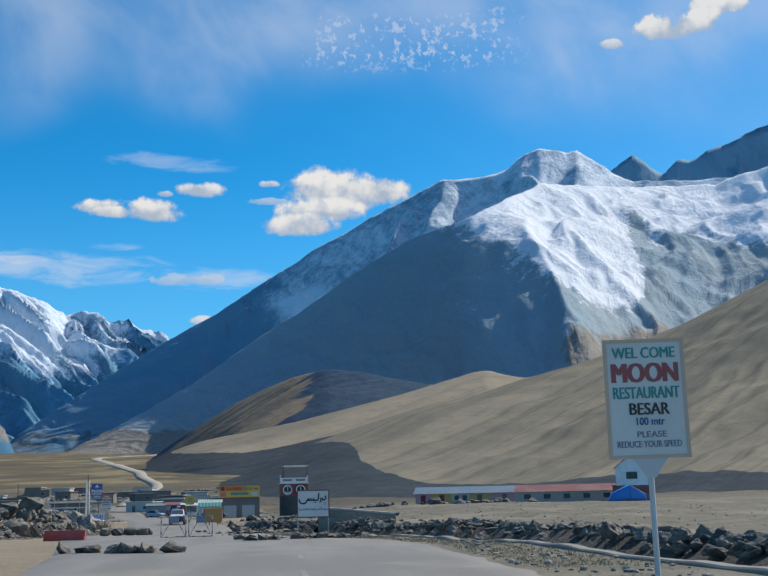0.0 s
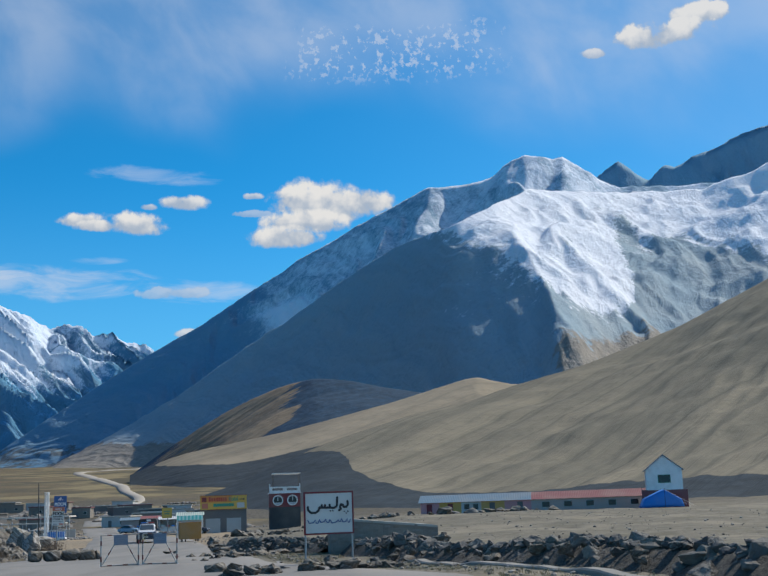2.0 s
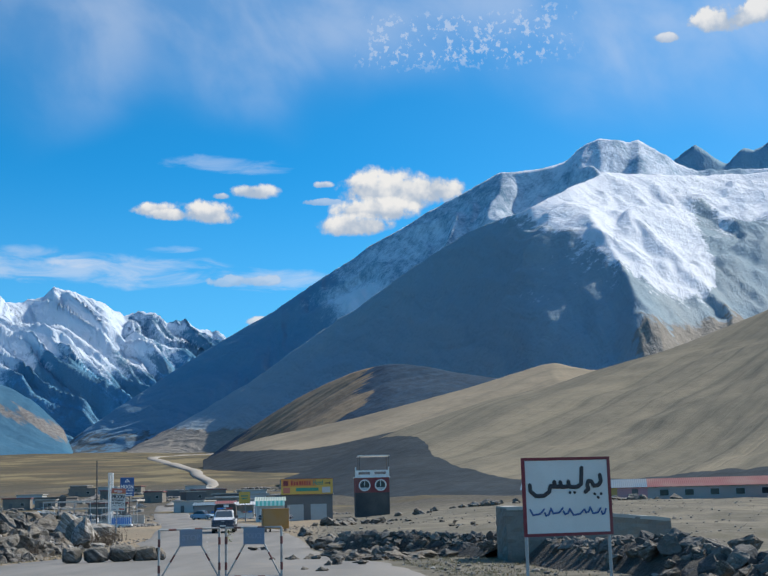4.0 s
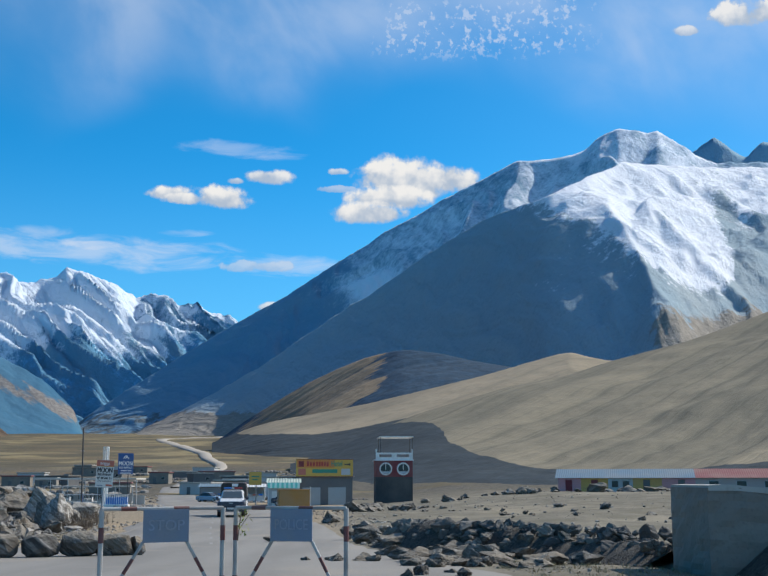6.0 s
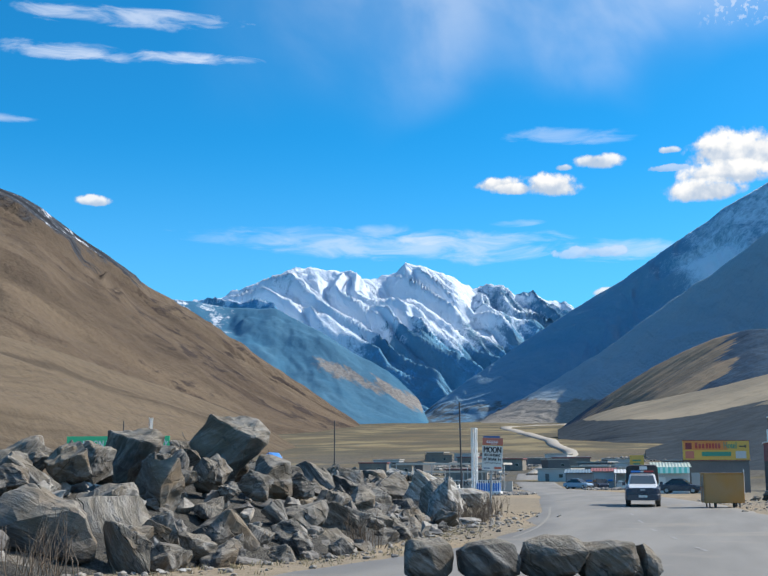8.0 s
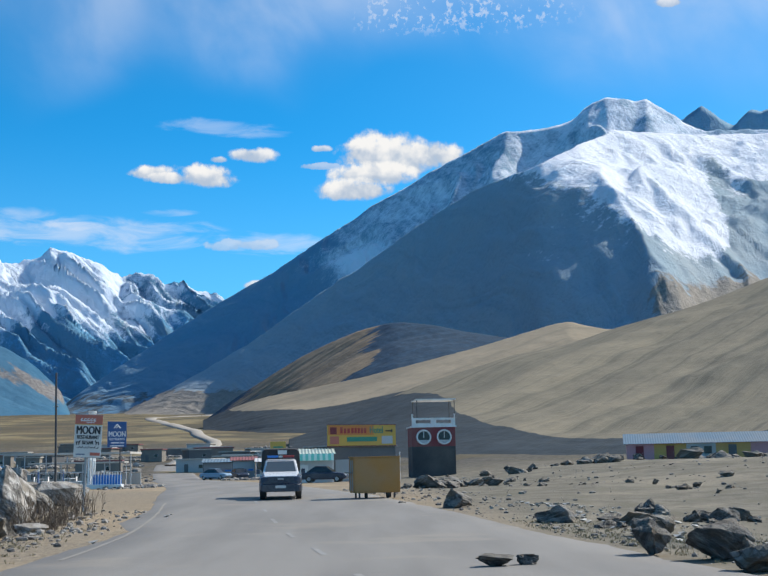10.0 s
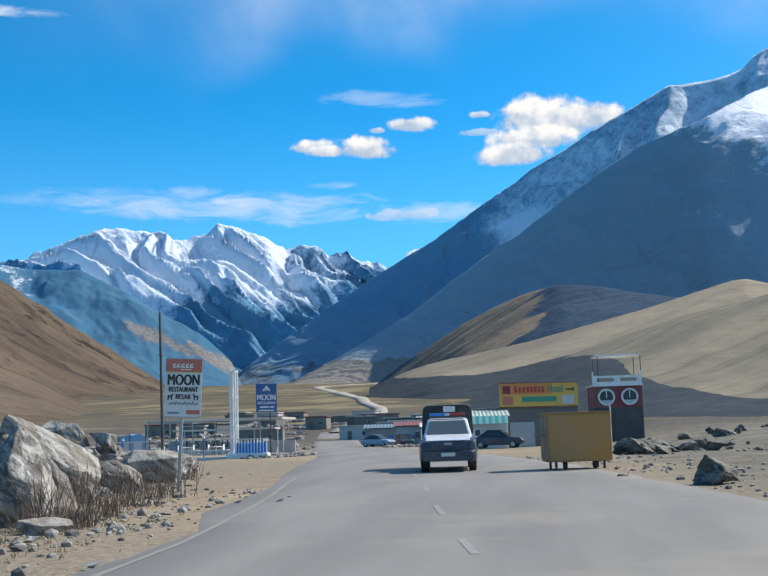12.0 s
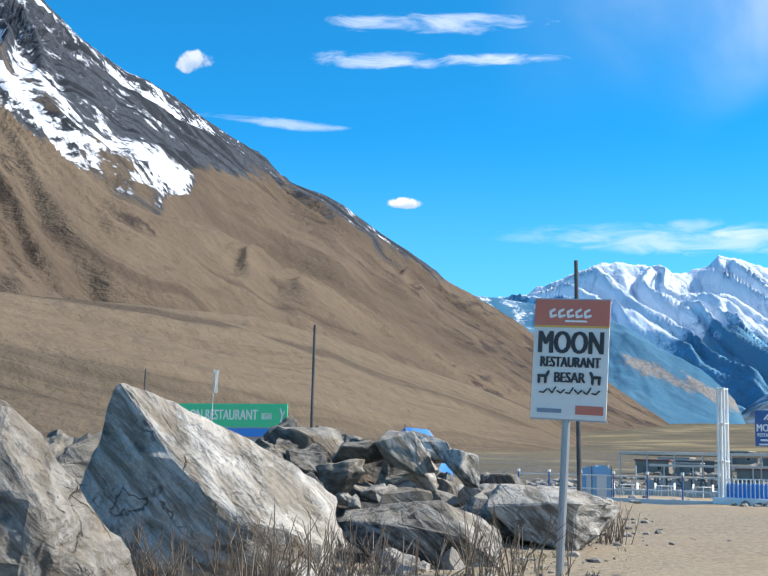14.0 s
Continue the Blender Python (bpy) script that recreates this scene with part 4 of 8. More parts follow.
P_PLUM = painted("faded red print", (0.32, 0.08, 0.08), 0.5, 0.12)
P_LINE = painted("worn road paint", (0.29, 0.285, 0.268), 0.8, 0.75, 6.0, dust=(0.2, 0.19, 0.18))

# ---- signs and gate ----
def toward(a, b):
    """Turn about z that lays +x along the way from a to b."""
    return math.degrees(math.atan2(b[1] - a[1], b[0] - a[0]))


def post_sign(name, at, turn, lean, board_w, board_h, board_z, posts, label, board_mat, frame_mat, post_mat, post_r=0.05, down=0.3, post_label=""):
    s = thing(name, pose(at[0], at[1], at[2], 0, lean, turn), label, "sign")
    part("board", boxes((0, 0, board_z, board_w, 0.03, board_h), bevel=0.006), board_mat, s)
    if frame_mat:
        t = 0.06
        for x in (-board_w / 2, board_w / 2):
            part("frame_bar", boxes((x, 0, board_z - t / 2, t, 0.06, board_h + t)), frame_mat, s)
        for z in (board_z - t / 2, board_z + board_h - t / 2):
            part("frame_bar", boxes((0, 0, z, board_w - t, 0.056, t)), frame_mat, s)
    for x in posts:
        part("post", tubes(((x, 0.06, -down), (x, 0.06, board_z + board_h * 0.55), post_r)), post_mat, s, post_label, smooth=False)
    return s


def police_sign():
    a, b = (18.84, 76.15), (20.63, 76.5)
    x, y = (a[0] + b[0]) / 2, (a[1] + b[1]) / 2
    g = land_z(x, y)
    s = post_sign("police_sign", (x, y, g), toward(a, b), 0, 1.86, 1.52, 1.96 - g, (-0.9, 0.9),
                  "white roadside police sign in Urdu on two thin posts", P_CREAM, P_DARKRED, P_STEEL, 0.035)
    z = 1.96 - g
    big = [[(0.78, z + 1.18), (0.80, z + 1.05), (0.74, z + 0.97), (0.62, z + 0.96), (0.58, z + 1.05), (0.50, z + 1.06), (0.47, z + 0.97), (0.50, z + 0.90), (0.42, z + 0.84)],
           [(0.36, z + 1.33), (0.33, z + 1.0), (0.22, z + 0.94), (0.05, z + 0.95), (0.03, z + 1.06)], [(0.03, z + 0.96), (-0.14, z + 0.95), (-0.16, z + 1.05)],
           [(-0.16, z + 0.96), (-0.28, z + 0.96), (-0.30, z + 1.06)], [(-0.30, z + 0.96), (-0.40, z + 0.97), (-0.42, z + 0.86), (-0.55, z + 0.78), (-0.74, z + 0.78), (-0.86, z + 0.88), (-0.87, z + 1.0)]]
    strokes([[(x * 0.93, q) for x, q in line] for line in big], P_BLACK, s, 0.042, -0.03)
    for dx, dz in ((0.59, 0.80), (0.73, 0.80), (0.66, 0.73), (0.05, 0.84), (0.15, 0.84)):
        strokes([[(dx, z + dz), (dx + 0.01, z + dz - 0.01)]], P_BLACK, s, 0.028, -0.03, "dot")
    small, x0 = [], 0.82
    for k, w in enumerate((0.10, 0.22, 0.12, 0.30, 0.14, 0.26, 0.12, 0.30)):
        zz = z + 0.40 + 0.02 * (k % 3)
        small.append([(x0, zz + 0.09), (x0 - w * 0.3, zz), (x0 - w * 0.8, zz - 0.02), (x0 - w, zz + 0.04 + 0.05 * (k % 2))])
        x0 -= w + 0.012
    strokes(small, P_BLUE, s, 0.018, -0.03)


def welcome_sign():
    g = land_z(24.6, 28.2)
    s = post_sign("welcome_sign", (24.6, 28.15, g), -6.0, -0.6, 1.34, 2.0, 3.78 - g, (0.0,), "white restaurant welcome sign with a tan frame on one post", P_CREAM,
                  painted("tan frame", (0.60, 0.44, 0.33), 0.6, 0.2), P_PALESTEEL, 0.05)
    z = 3.78 - g
    part("bracket", prism(bmesh.new(), [(-0.30, z - 0.03), (0.30, z - 0.03), (0.07, z - 0.36), (-0.07, z - 0.36)], -0.012, 0.012), P_PALESTEEL, s)
    words("WEL COME", 0.27, 0.0, z + 1.70, P_TEALPRINT, s, width=1.08, bold=0.006)
    words("MOON", 0.48, 0.0, z + 1.28, P_PLUM, s, width=1.12, bold=0.011)
    words("RESTAURANT", 0.29, 0.0, z + 1.00, P_TEALPRINT, s, width=1.14, bold=0.006)
    words("BESAR", 0.29, 0.03, z + 0.72, P_BLACK, s, width=0.68, bold=0.006)
    words("100 mtr", 0.19, 0.03, z + 0.54, P_BLUE, s, width=0.48)
    words("PLEASE", 0.15, 0.05, z + 0.33, P_GREYBOARD, s, width=0.5)
    words("REDUCE YOUR SPEED", 0.16, 0.0, z + 0.16, P_GREYBOARD, s, width=1.1)


def moon_sign():
    a, b = (-2.4, 140.03), (-1.38, 140.21)
    g = land_z(-2.0, 140.3)
    s = thing("moon_sign", pose(-2.02, 140.25, g, 0, 2.6, toward(a, b)), "white restaurant sign with red top on a grey pipe", "sign")
    z, w, h = 2.06 - g, 1.04, 1.64
    part("board", boxes((0, 0, z, w, 0.03, h), bevel=0.006), P_CREAM, s)
    part("header_panel", boxes((0, -0.012, z + h - 0.36, w, 0.022, 0.36)), P_ORANGE, s, "faded orange red panel")
    part("stripe", boxes((0, -0.012, z + h - 0.385, w, 0.024, 0.026)), P_YELLOW, s, "thin yellow stripe")
    part("post", tubes(((-0.03, 0.06, -0.4), (-0.03, 0.06, z + 1.2), 0.055)), P_STEEL, s)
    for zz in (z - 0.02, z + h - 0.0):
        part("edge_bar", boxes((0, 0.02, zz, w + 0.02, 0.05, 0.02)), P_STEEL, s)
    strokes([[(-0.24 + 0.12 * k, z + h - 0.14), (-0.30 + 0.12 * k, z + h - 0.17), (-0.29 + 0.12 * k, z + h - 0.24), (-0.22 + 0.12 * k, z + h - 0.22)] for k in range(5)], P_WHITE, s, 0.018, -0.03, "emblem")
    bars([(0.06, z + h - 0.31, 0.3, 0.025)], P_WHITE, s, -0.028, "emblem")
    words("MOON", 0.44, 0.0, z + 0.90, P_BLACK, s, width=0.88, bold=0.008)
    words("RESTAURANT", 0.20, 0.0, z + 0.71, P_BLACK, s, width=0.82, bold=0.010)
    words("BESAR", 0.20, 0.0, z + 0.50, P_BLACK, s, width=0.42, bold=0.010)
    for k in (-1, 1):
        x = 0.37 * k
        strokes([[(x - 0.06, z + 0.58), (x + 0.05, z + 0.58)], [(x - 0.05 * k, z + 0.58), (x - 0.08 * k, z + 0.64)], [(x - 0.05, z + 0.57), (x - 0.05, z + 0.49)], [(x + 0.04, z + 0.57), (x + 0.04, z + 0.49)]], P_BLACK, s, 0.02, -0.03, "goat_picture")
    strokes([[(0.42 - 0.12 * k, z + 0.40 + 0.03 * (k % 2)), (0.37 - 0.12 * k, z + 0.35), (0.32 - 0.12 * k, z + 0.36 + 0.02 * (k % 3))] for k in range(7)], P_BLACK, s, 0.011, -0.03)
    part("badge", boxes((0.29, -0.02, z + 0.07, 0.38, 0.014, 0.12), bevel=0.004), P_ORANGE, s, "small red badge")
    bars([(-0.26, z + 0.08, 0.34, 0.055)], P_GREYBOARD, s)


def blue_sign():
    a, b = (-14.6, 206.6), (-12.95, 207.6)
    g = land_z(-13.3, 206.5)
    s = post_sign("blue_sign", (-13.8, 207.1, g), toward(a, b), 0, 1.9, 2.46, 3.26 - g, (0.35,), "blue restaurant sign with white letters on a post", P_BLUE, None, P_DARKPOLE, 0.06)
    z = 3.26 - g
    words("MOON", 0.72, 0.0, z + 1.02, P_WHITE, s, width=1.66, bold=0.006)
    words("RESTAURANT", 0.34, 0.0, z + 0.66, P_WHITE, s, width=1.6)
    bars([(-0.2, z + 0.36, 0.8, 0.12), (0.5, z + 0.36, 0.4, 0.12), (0, z + 0.08, 1.4, 0.1)], P_WHITE, s)
    strokes([[(-0.3, z + 1.85), (0.0, z + 2.2), (0.3, z + 1.85)], [(-0.1, z + 1.85), (0.15, z + 2.05)]], P_WHITE, s, 0.05, -0.03, "emblem")


P_RUSTY = painted('worn white steel', (0.42, 0.41, 0.39), 0.6, 0.6, 6.0, dust=(0.10, 0.08, 0.07))
P_OLDRED = painted('worn red steel', (0.16, 0.05, 0.045), 0.6, 0.6, 6.0, dust=(0.14, 0.12, 0.11))


def striped(a, b, r, parent, name):
    """A pole in red and white lengths: white core, red sleeves."""
    a, b = Vector(a), Vector(b)
    p = part(name, tubes((a, b, r)), P_RUSTY, parent)
    n = max(2, round((b - a).length / 0.24))
    for k in range(1, n, 3):
        part("red_band", tubes((a.lerp(b, (k + 0.05) / n), a.lerp(b, (k + 0.95) / n), r * 1.06)), P_OLDRED, p, "flaking red paint band")
    return p


P_FADED = painted("faded letters", (0.26, 0.31, 0.40), 0.6, 0.6, 12.0)


def gate_leaf(a, b, label, text):
    g = 0.5 * (land_z(*a) + land_z(*b))
    w = math.hypot(b[0] - a[0], b[1] - a[1])
    top = 2.06 - g
    s = thing("barrier_gate", pose(a[0], a[1], g, 0, 0, toward(a, b)), label, "barrier", "road barrier leaves")
    r = 0.026
    for x in (0.03, w - 0.05):
        striped((x, 0, 0.0), (x, 0, top), r * 1.25, s, "upright")
    striped((0.03, 0, top), (w - 0.05, 0, top), r, s, "top_rail")
    striped((0.03, 0, 0.06), (w - 0.05, 0, 0.06), r, s, "bottom_rail")
    bw, bh = w * 0.36, 0.43
    cx = w * 0.51
    striped((cx - bw / 2 + 0.02, 0, top - bh), (0.06, 0, 0.07), r * 0.9, s, "brace")
    striped((cx + bw / 2 - 0.02, 0, top - bh), (w - 0.08, 0, 0.07), r * 0.9, s, "brace")
    part("board", boxes((cx, -0.03, top - bh - 0.01, bw, 0.018, bh), bevel=0.004), P_GREYBOARD, s, "grey blue board with faded lettering")
    words(text, 0.2, cx, top - bh * 0.66, P_FADED, s, y=-0.041, width=bw * 0.78, bold=0.002)
    for x in (0.03, w - 0.05):
        part("foot", boxes((x, 0, 0.0, 0.09, 0.42, 0.035)), P_STEEL, s)
    return s


police_sign()
welcome_sign()
moon_sign()
blue_sign()
gate_leaf((10.27, 83.44), (11.83, 84.22), "red and white steel barrier leaf carrying a grey board", "STOP")
gate_leaf((11.93, 84.24), (13.52, 83.72), "red and white steel barrier leaf with faded police board", "POLICE")


def pole(x, y, top, r, label, mat, lean=0.0, arm=True):
    g = land_z(x, y)
    s = thing("utility_pole", pose(x, y, g, 0, lean, 0), label, "pole")
    part("shaft", tubes(((0, 0, -0.5), (0, 0, top - g), r, r * 0.75)), mat, s)
    if arm:
        part("bracket", tubes(((-0.12, 0, top - g - 1.6), (0.12, 0, top - g - 1.6), 0.025)), P_STEEL, s)
    return s


pole(-5.5, 150.0, 6.13, 0.06, "tall thin dark steel pole beside the boulders", P_DARKPOLE, -0.8)
pole(-14.2, 152.1, 5.24, 0.05, "thin dark steel pole behind the boulders", P_DARKPOLE, 0, False)
pole(-41.4, 175.0, 6.5, 0.07, "short dark pole beside the green signboard", P_DARKPOLE, 0, False)

# ---- boulders ----
rnd = random.Random(7)
LONG = "boulders heaped along the verge"
TONES = ("grey angular boulder in the roadside heap", "weathered grey brown boulder in the roadside heap", "pale veined boulder leaning in the roadside heap")


def edge_of_heap(y):
    return float(np.interp(y, (86, 92, 99, 106, 117, 131, 141, 150, 158), (-4.0, -2.2, -0.6, 0.9, 0.3, -1.2, -3.5, -6.5, -9.0)))


def heap_height(x, y):
    """Top of the long heap beside the road."""
    edge = edge_of_heap(y)
    rise = float(np.interp(y, (86, 94, 103, 110, 117, 124, 131, 138, 150, 158), (0.9, 1.5, 2.3, 2.6, 2.25, 1.8, 1.5, 1.5, 2.1, 1.0)))
    d = edge - x
    if d < 0:
        return 0.0
    return rise * min(1.0, d / 4.2) ** 0.8 * (1.0 if d < 8 else max(0.0, 1 - (d - 8) / 5.0))


def long_heap():
    placed = []
    for wanted, lo, hi, gap, y0, y1 in ((102, 1.1, 2.1, 0.40, 88, 155), (160, 0.6, 1.05, 0.36, 88, 155), (34, 0.6, 1.3, 0.34, 90, 106)):
        tries, made = 0, 0
        while made < wanted and tries < 30000:
            tries += 1
            y = rnd.uniform(y0, y1)
            x = edge_of_heap(y) - rnd.uniform(0.0, 7.2)
            if 125.5 < y < 142.5 and x > -6.6:
                continue
            h = heap_height(x, y)
            if h <= 0.02:
                continue
            size = rnd.uniform(lo, hi)
            if h < 0.8:
                size = min(size, rnd.uniform(0.6, 1.1))
            if any((x - a) ** 2 + (y - b) ** 2 < (gap * (size + s)) ** 2 for a, b, s in placed):
                continue
            placed.append((x, y, size))
            made += 1
            base = land_z(x, y) + max(0.0, h - size * 0.58)
            put_rock(x, y, base - 0.12, size * rnd.uniform(1.0, 1.45), size * rnd.uniform(0.85, 1.2), size * rnd.uniform(0.8, 1.15), rnd.uniform(0, 360),
                     rnd.uniform(-35, 35), rnd.randrange(18), rnd.choice(TONES), LONG, lean=rnd.uniform(-30, 30))


def fill_height(x, y):
    h = heap_height(x, y) * 0.62
    if 125 < y < 142 and x > -9.0:
        h *= 0.3
    return h if h > 0.02 else -0.5


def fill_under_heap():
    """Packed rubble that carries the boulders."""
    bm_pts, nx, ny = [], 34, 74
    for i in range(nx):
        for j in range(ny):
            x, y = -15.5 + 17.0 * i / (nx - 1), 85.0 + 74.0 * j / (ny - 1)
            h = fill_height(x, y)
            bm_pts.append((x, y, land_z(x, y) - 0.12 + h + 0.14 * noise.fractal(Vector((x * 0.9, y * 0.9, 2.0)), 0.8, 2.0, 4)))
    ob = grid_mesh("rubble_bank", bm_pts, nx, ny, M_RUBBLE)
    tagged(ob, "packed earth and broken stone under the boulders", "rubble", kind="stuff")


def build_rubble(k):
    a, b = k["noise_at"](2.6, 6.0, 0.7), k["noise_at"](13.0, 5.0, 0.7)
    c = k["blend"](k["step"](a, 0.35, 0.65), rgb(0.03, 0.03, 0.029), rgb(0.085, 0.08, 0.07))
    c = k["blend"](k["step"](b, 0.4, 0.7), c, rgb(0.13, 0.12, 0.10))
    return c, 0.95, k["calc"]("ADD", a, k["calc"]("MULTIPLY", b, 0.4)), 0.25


M_RUBBLE = material("broken stone", build_rubble)
fill_under_heap()
long_heap()


def great_rock(seed, x, y, sx, sy, sz, turn, tilt, lean, label, sink=0.15, count=12, rough=0.05):
    me = rock_mesh(seed, sx, sy, sz, 3, count, rough)
    me.materials[0] = M_ROCKSTAIN if "stained" in label else M_ROCKPALE if "pale" in label or "white" in label or "light" in label else M_ROCK
    ob = new("boulder", me)
    ob.matrix_basis = pose(x, y, land_z(x, y) - sink, tilt, lean, turn)
    return tagged(ob, label, "boulder", "great boulders by the restaurant sign")


def split_rock(x, y, corners, seed, label, mat=None):
    """A great broken rock: the hull of its main corners, faces split along its grain."""
    bm = bmesh.new()
    for a, b, z in corners:
        bm.verts.new((a, b, z if z > 0.0 else -0.6))
    hull = bmesh.ops.convex_hull(bm, input=bm.verts)
    bmesh.ops.delete(bm, geom=[g for g in hull["geom_interior"] if isinstance(g, bmesh.types.BMVert)], context="VERTS")
    bmesh.ops.dissolve_limit(bm, angle_limit=radians(6), verts=bm.verts, edges=bm.edges)
    bmesh.ops.bevel(bm, geom=list(bm.edges), offset=0.025, segments=1, affect="EDGES")
    bmesh.ops.triangulate(bm, faces=bm.faces)
    for _ in range(5):
        long = [e for e in bm.edges if e.calc_length() > 0.11]
        if long:
            bmesh.ops.subdivide_edges(bm, edges=long, cuts=1, use_grid_fill=True)
            bmesh.ops.triangulate(bm, faces=bm.faces)
    bm.normal_update()
    moves = []
    for v in bm.verts:
        q = v.co + Vector((seed * 5.1, 0, 0))
        grain = Vector((q.x * 0.9 - q.z * 0.6, q.y * 1.2, q.z * 2.2 + q.x * 1.6))
        step_ = math.floor(noise.noise(grain * 0.9) * 5) / 5
        fine = math.floor(noise.noise(grain * 2.7) * 3) / 3
        moves.append(v.normal * (0.045 * noise.fractal(q * 1.6, 0.8, 2.1, 6) + 0.04 * step_ + 0.02 * fine + 0.02 * noise.noise(q * 7.0)))
    for v, m in zip(bm.verts, moves):
        v.co += m
    bmesh.ops.recalc_face_normals(bm, faces=bm.faces)
    me = bpy.data.meshes.new("boulder")
    bm.to_mesh(me)
    bm.free()
    me.materials.append(mat or M_ROCKPALE)
    ob = new("boulder", me)
    ob.matrix_basis = pose(x, y, 0.02)
    return tagged(ob, label, "boulder", "great boulders by the restaurant sign")


# the great split rocks in front of the restaurant sign
def corners(side, deep, rows):
    """Corners given as sideways, forward and up, in the rock's own directions."""
    return [(a * side[0] + b * deep[0], a * side[1] + b * deep[1], z) for a, b, z in rows]


split_rock(-4.4, 134.2, corners((0.72, 0.69), (0.69, -0.72), [(0.0, 0.0, 2.18), (0.46, -0.05, 2.03), (0.82, -0.1, 1.85), (1.34, -0.1, 1.64), (1.73, -0.1, 1.43), (2.06, -0.1, 1.15), (2.36, -0.1, 1.02),
           (0.1, 0.12, 1.95), (0.26, 0.3, 1.74), (0.57, 0.55, 1.38), (0.88, 0.72, 1.07), (1.34, 0.85, 0.81), (1.65, 0.8, 0.74), (2.06, 0.6, 0.58), (-0.08, 0.0, 1.74), (-0.2, -0.05, 1.45), (-0.3, 0.0, 0.5),
           (-0.35, 0.0, 0.0), (0.0, 0.35, 0.0), (1.0, 0.5, 0.0), (2.0, 0.4, 0.0), (2.3, 0.1, 0.0), (0.3, -0.9, 1.5), (1.5, -1.2, 0.9), (0.2, -1.4, 0.0), (2.0, -1.4, 0.0), (-0.4, -0.5, 0.9), (-0.5, -0.6, 0.0)]), 3,
           "huge pale grey boulder with a pointed top and veined face")
split_rock(-2.55, 131.2, corners((0.82, 0.56), (0.56, -0.82), [(0.0, 0.0, 1.72), (-0.55, 0.1, 1.67), (0.16, -0.05, 1.37), (0.42, -0.15, 1.11), (0.63, -0.2, 1.0), (0.84, -0.25, 0.69), (1.05, -0.25, 0.3), (1.1, -0.3, 0.0),
           (0.05, 0.35, 1.48), (0.31, 0.5, 1.09), (0.5, 0.5, 0.67), (0.63, 0.45, 0.3), (0.65, 0.4, 0.0), (-0.6, 0.45, 1.2), (-0.8, 0.6, 0.0), (0.2, 0.65, 0.0), (-0.9, -0.2, 1.3), (-1.1, -0.3, 0.0), (-0.5, -0.8, 1.2), (0.3, -0.9, 0.8), (-0.6, -1.1, 0.0), (0.7, -1.1, 0.0)]), 5,
           "huge dark boulder with a brown broken edge", M_ROCKTAN)
split_rock(-1.68, 128.73, corners((0.78, 0.62), (0.62, -0.78), [(0.0, 0.0, 1.86), (-0.07, 0.15, 1.62), (-0.2, 0.35, 1.43), (-0.31, 0.5, 1.15), (-0.33, 0.6, 0.95), (0.05, 0.55, 0.70), (0.38, 0.35, 0.48), (0.32, -0.15, 1.6), (0.56, -0.25, 1.2), (0.73, -0.3, 0.8), (0.8, -0.2, 0.4), (0.8, -0.3, 0.0),
           (-0.3, -0.1, 1.5), (-0.52, 0.0, 1.2), (-0.8, 0.1, 0.6), (-1.0, 0.1, 0.0), (-0.3, 0.35, 0.0), (0.35, 0.15, 0.0), (-0.5, -0.8, 1.1), (0.3, -0.9, 1.0), (-0.8, -0.9, 0.0), (0.6, -1.1, 0.0)]), 9,
           "huge pointed boulder, pale lit side and dark shaded side")
great_rock(85, -0.55, 127.2, 1.3, 0.8, 0.5, 35, 0, 0, "low pale slab below the pointed boulder", count=14)
great_rock(87, -2.7, 126.6, 1.5, 1.0, 0.62, 10, 0, 4, "broad pale slab among dry twigs", count=14)
great_rock(31, -4.0, 144.4, 3.3, 2.0, 1.35, 8, 0, 0, "broad low pale boulder behind the restaurant sign")
great_rock(83, -4.55, 140.8, 3.0, 1.7, 1.45, 32, 0, 0, "dark stained boulder with white patches beside the sign", count=16)
great_rock(37, -6.6, 139.6, 2.2, 2.0, 1.15, 40, 0, 5, "broad shaded grey boulder in the great heap")
great_rock(35, -8.0, 135.0, 2.2, 1.9, 3.0, 15, 0, 0, "upright brown boulder in the great heap", count=14)
great_rock(41, -7.4, 145.6, 1.7, 1.2, 1.25, 70, 10, -14, "white faced slab boulder on the great heap", sink=-0.75)
great_rock(43, -6.0, 146.3, 1.6, 1.2, 0.9, 20, 0, 12, "pale tilted boulder on the great heap", sink=-0.35)
great_rock(45, -5.0, 144.6, 1.5, 1.3, 1.0, 50, 0, 0, "pale rounded boulder on the great heap", sink=-0.05)
great_rock(99, -6.4, 143.7, 1.8, 1.4, 1.3, 60, 0, 0, "grey boulder under the stacked slabs", sink=0.1)
great_rock(101, -7.7, 143.5, 1.9, 1.5, 1.5, 20, 0, 0, "dark boulder under the stacked slabs", sink=0.1)
great_rock(103, -5.2, 144.9, 1.7, 1.4, 1.3, 40, 0, 0, "pale boulder under the stacked slabs", sink=0.1)
great_rock(91, -6.9, 144.5, 1.6, 1.2, 0.9, 40, 8, 12, "white faced slab stacked on the great heap", sink=-1.15)
great_rock(93, -5.9, 144.7, 1.4, 1.0, 0.8, 15, 0, 18, "pale slab stacked on the great heap", sink=-0.95)
great_rock(95, -7.8, 144.3, 1.5, 1.2, 0.9, 70, 0, -8, "dark slab stacked on the great heap", sink=-1.2)
great_rock(47, -9.6, 150.4, 1.8, 1.4, 1.1, 10, 0, 8, "light grey boulder crowning the great heap", sink=-1.4)
great_rock(49, -9.4, 129.6, 2.3, 1.8, 1.5, 30, 0, 0, "shaded brown boulder among dry twigs")
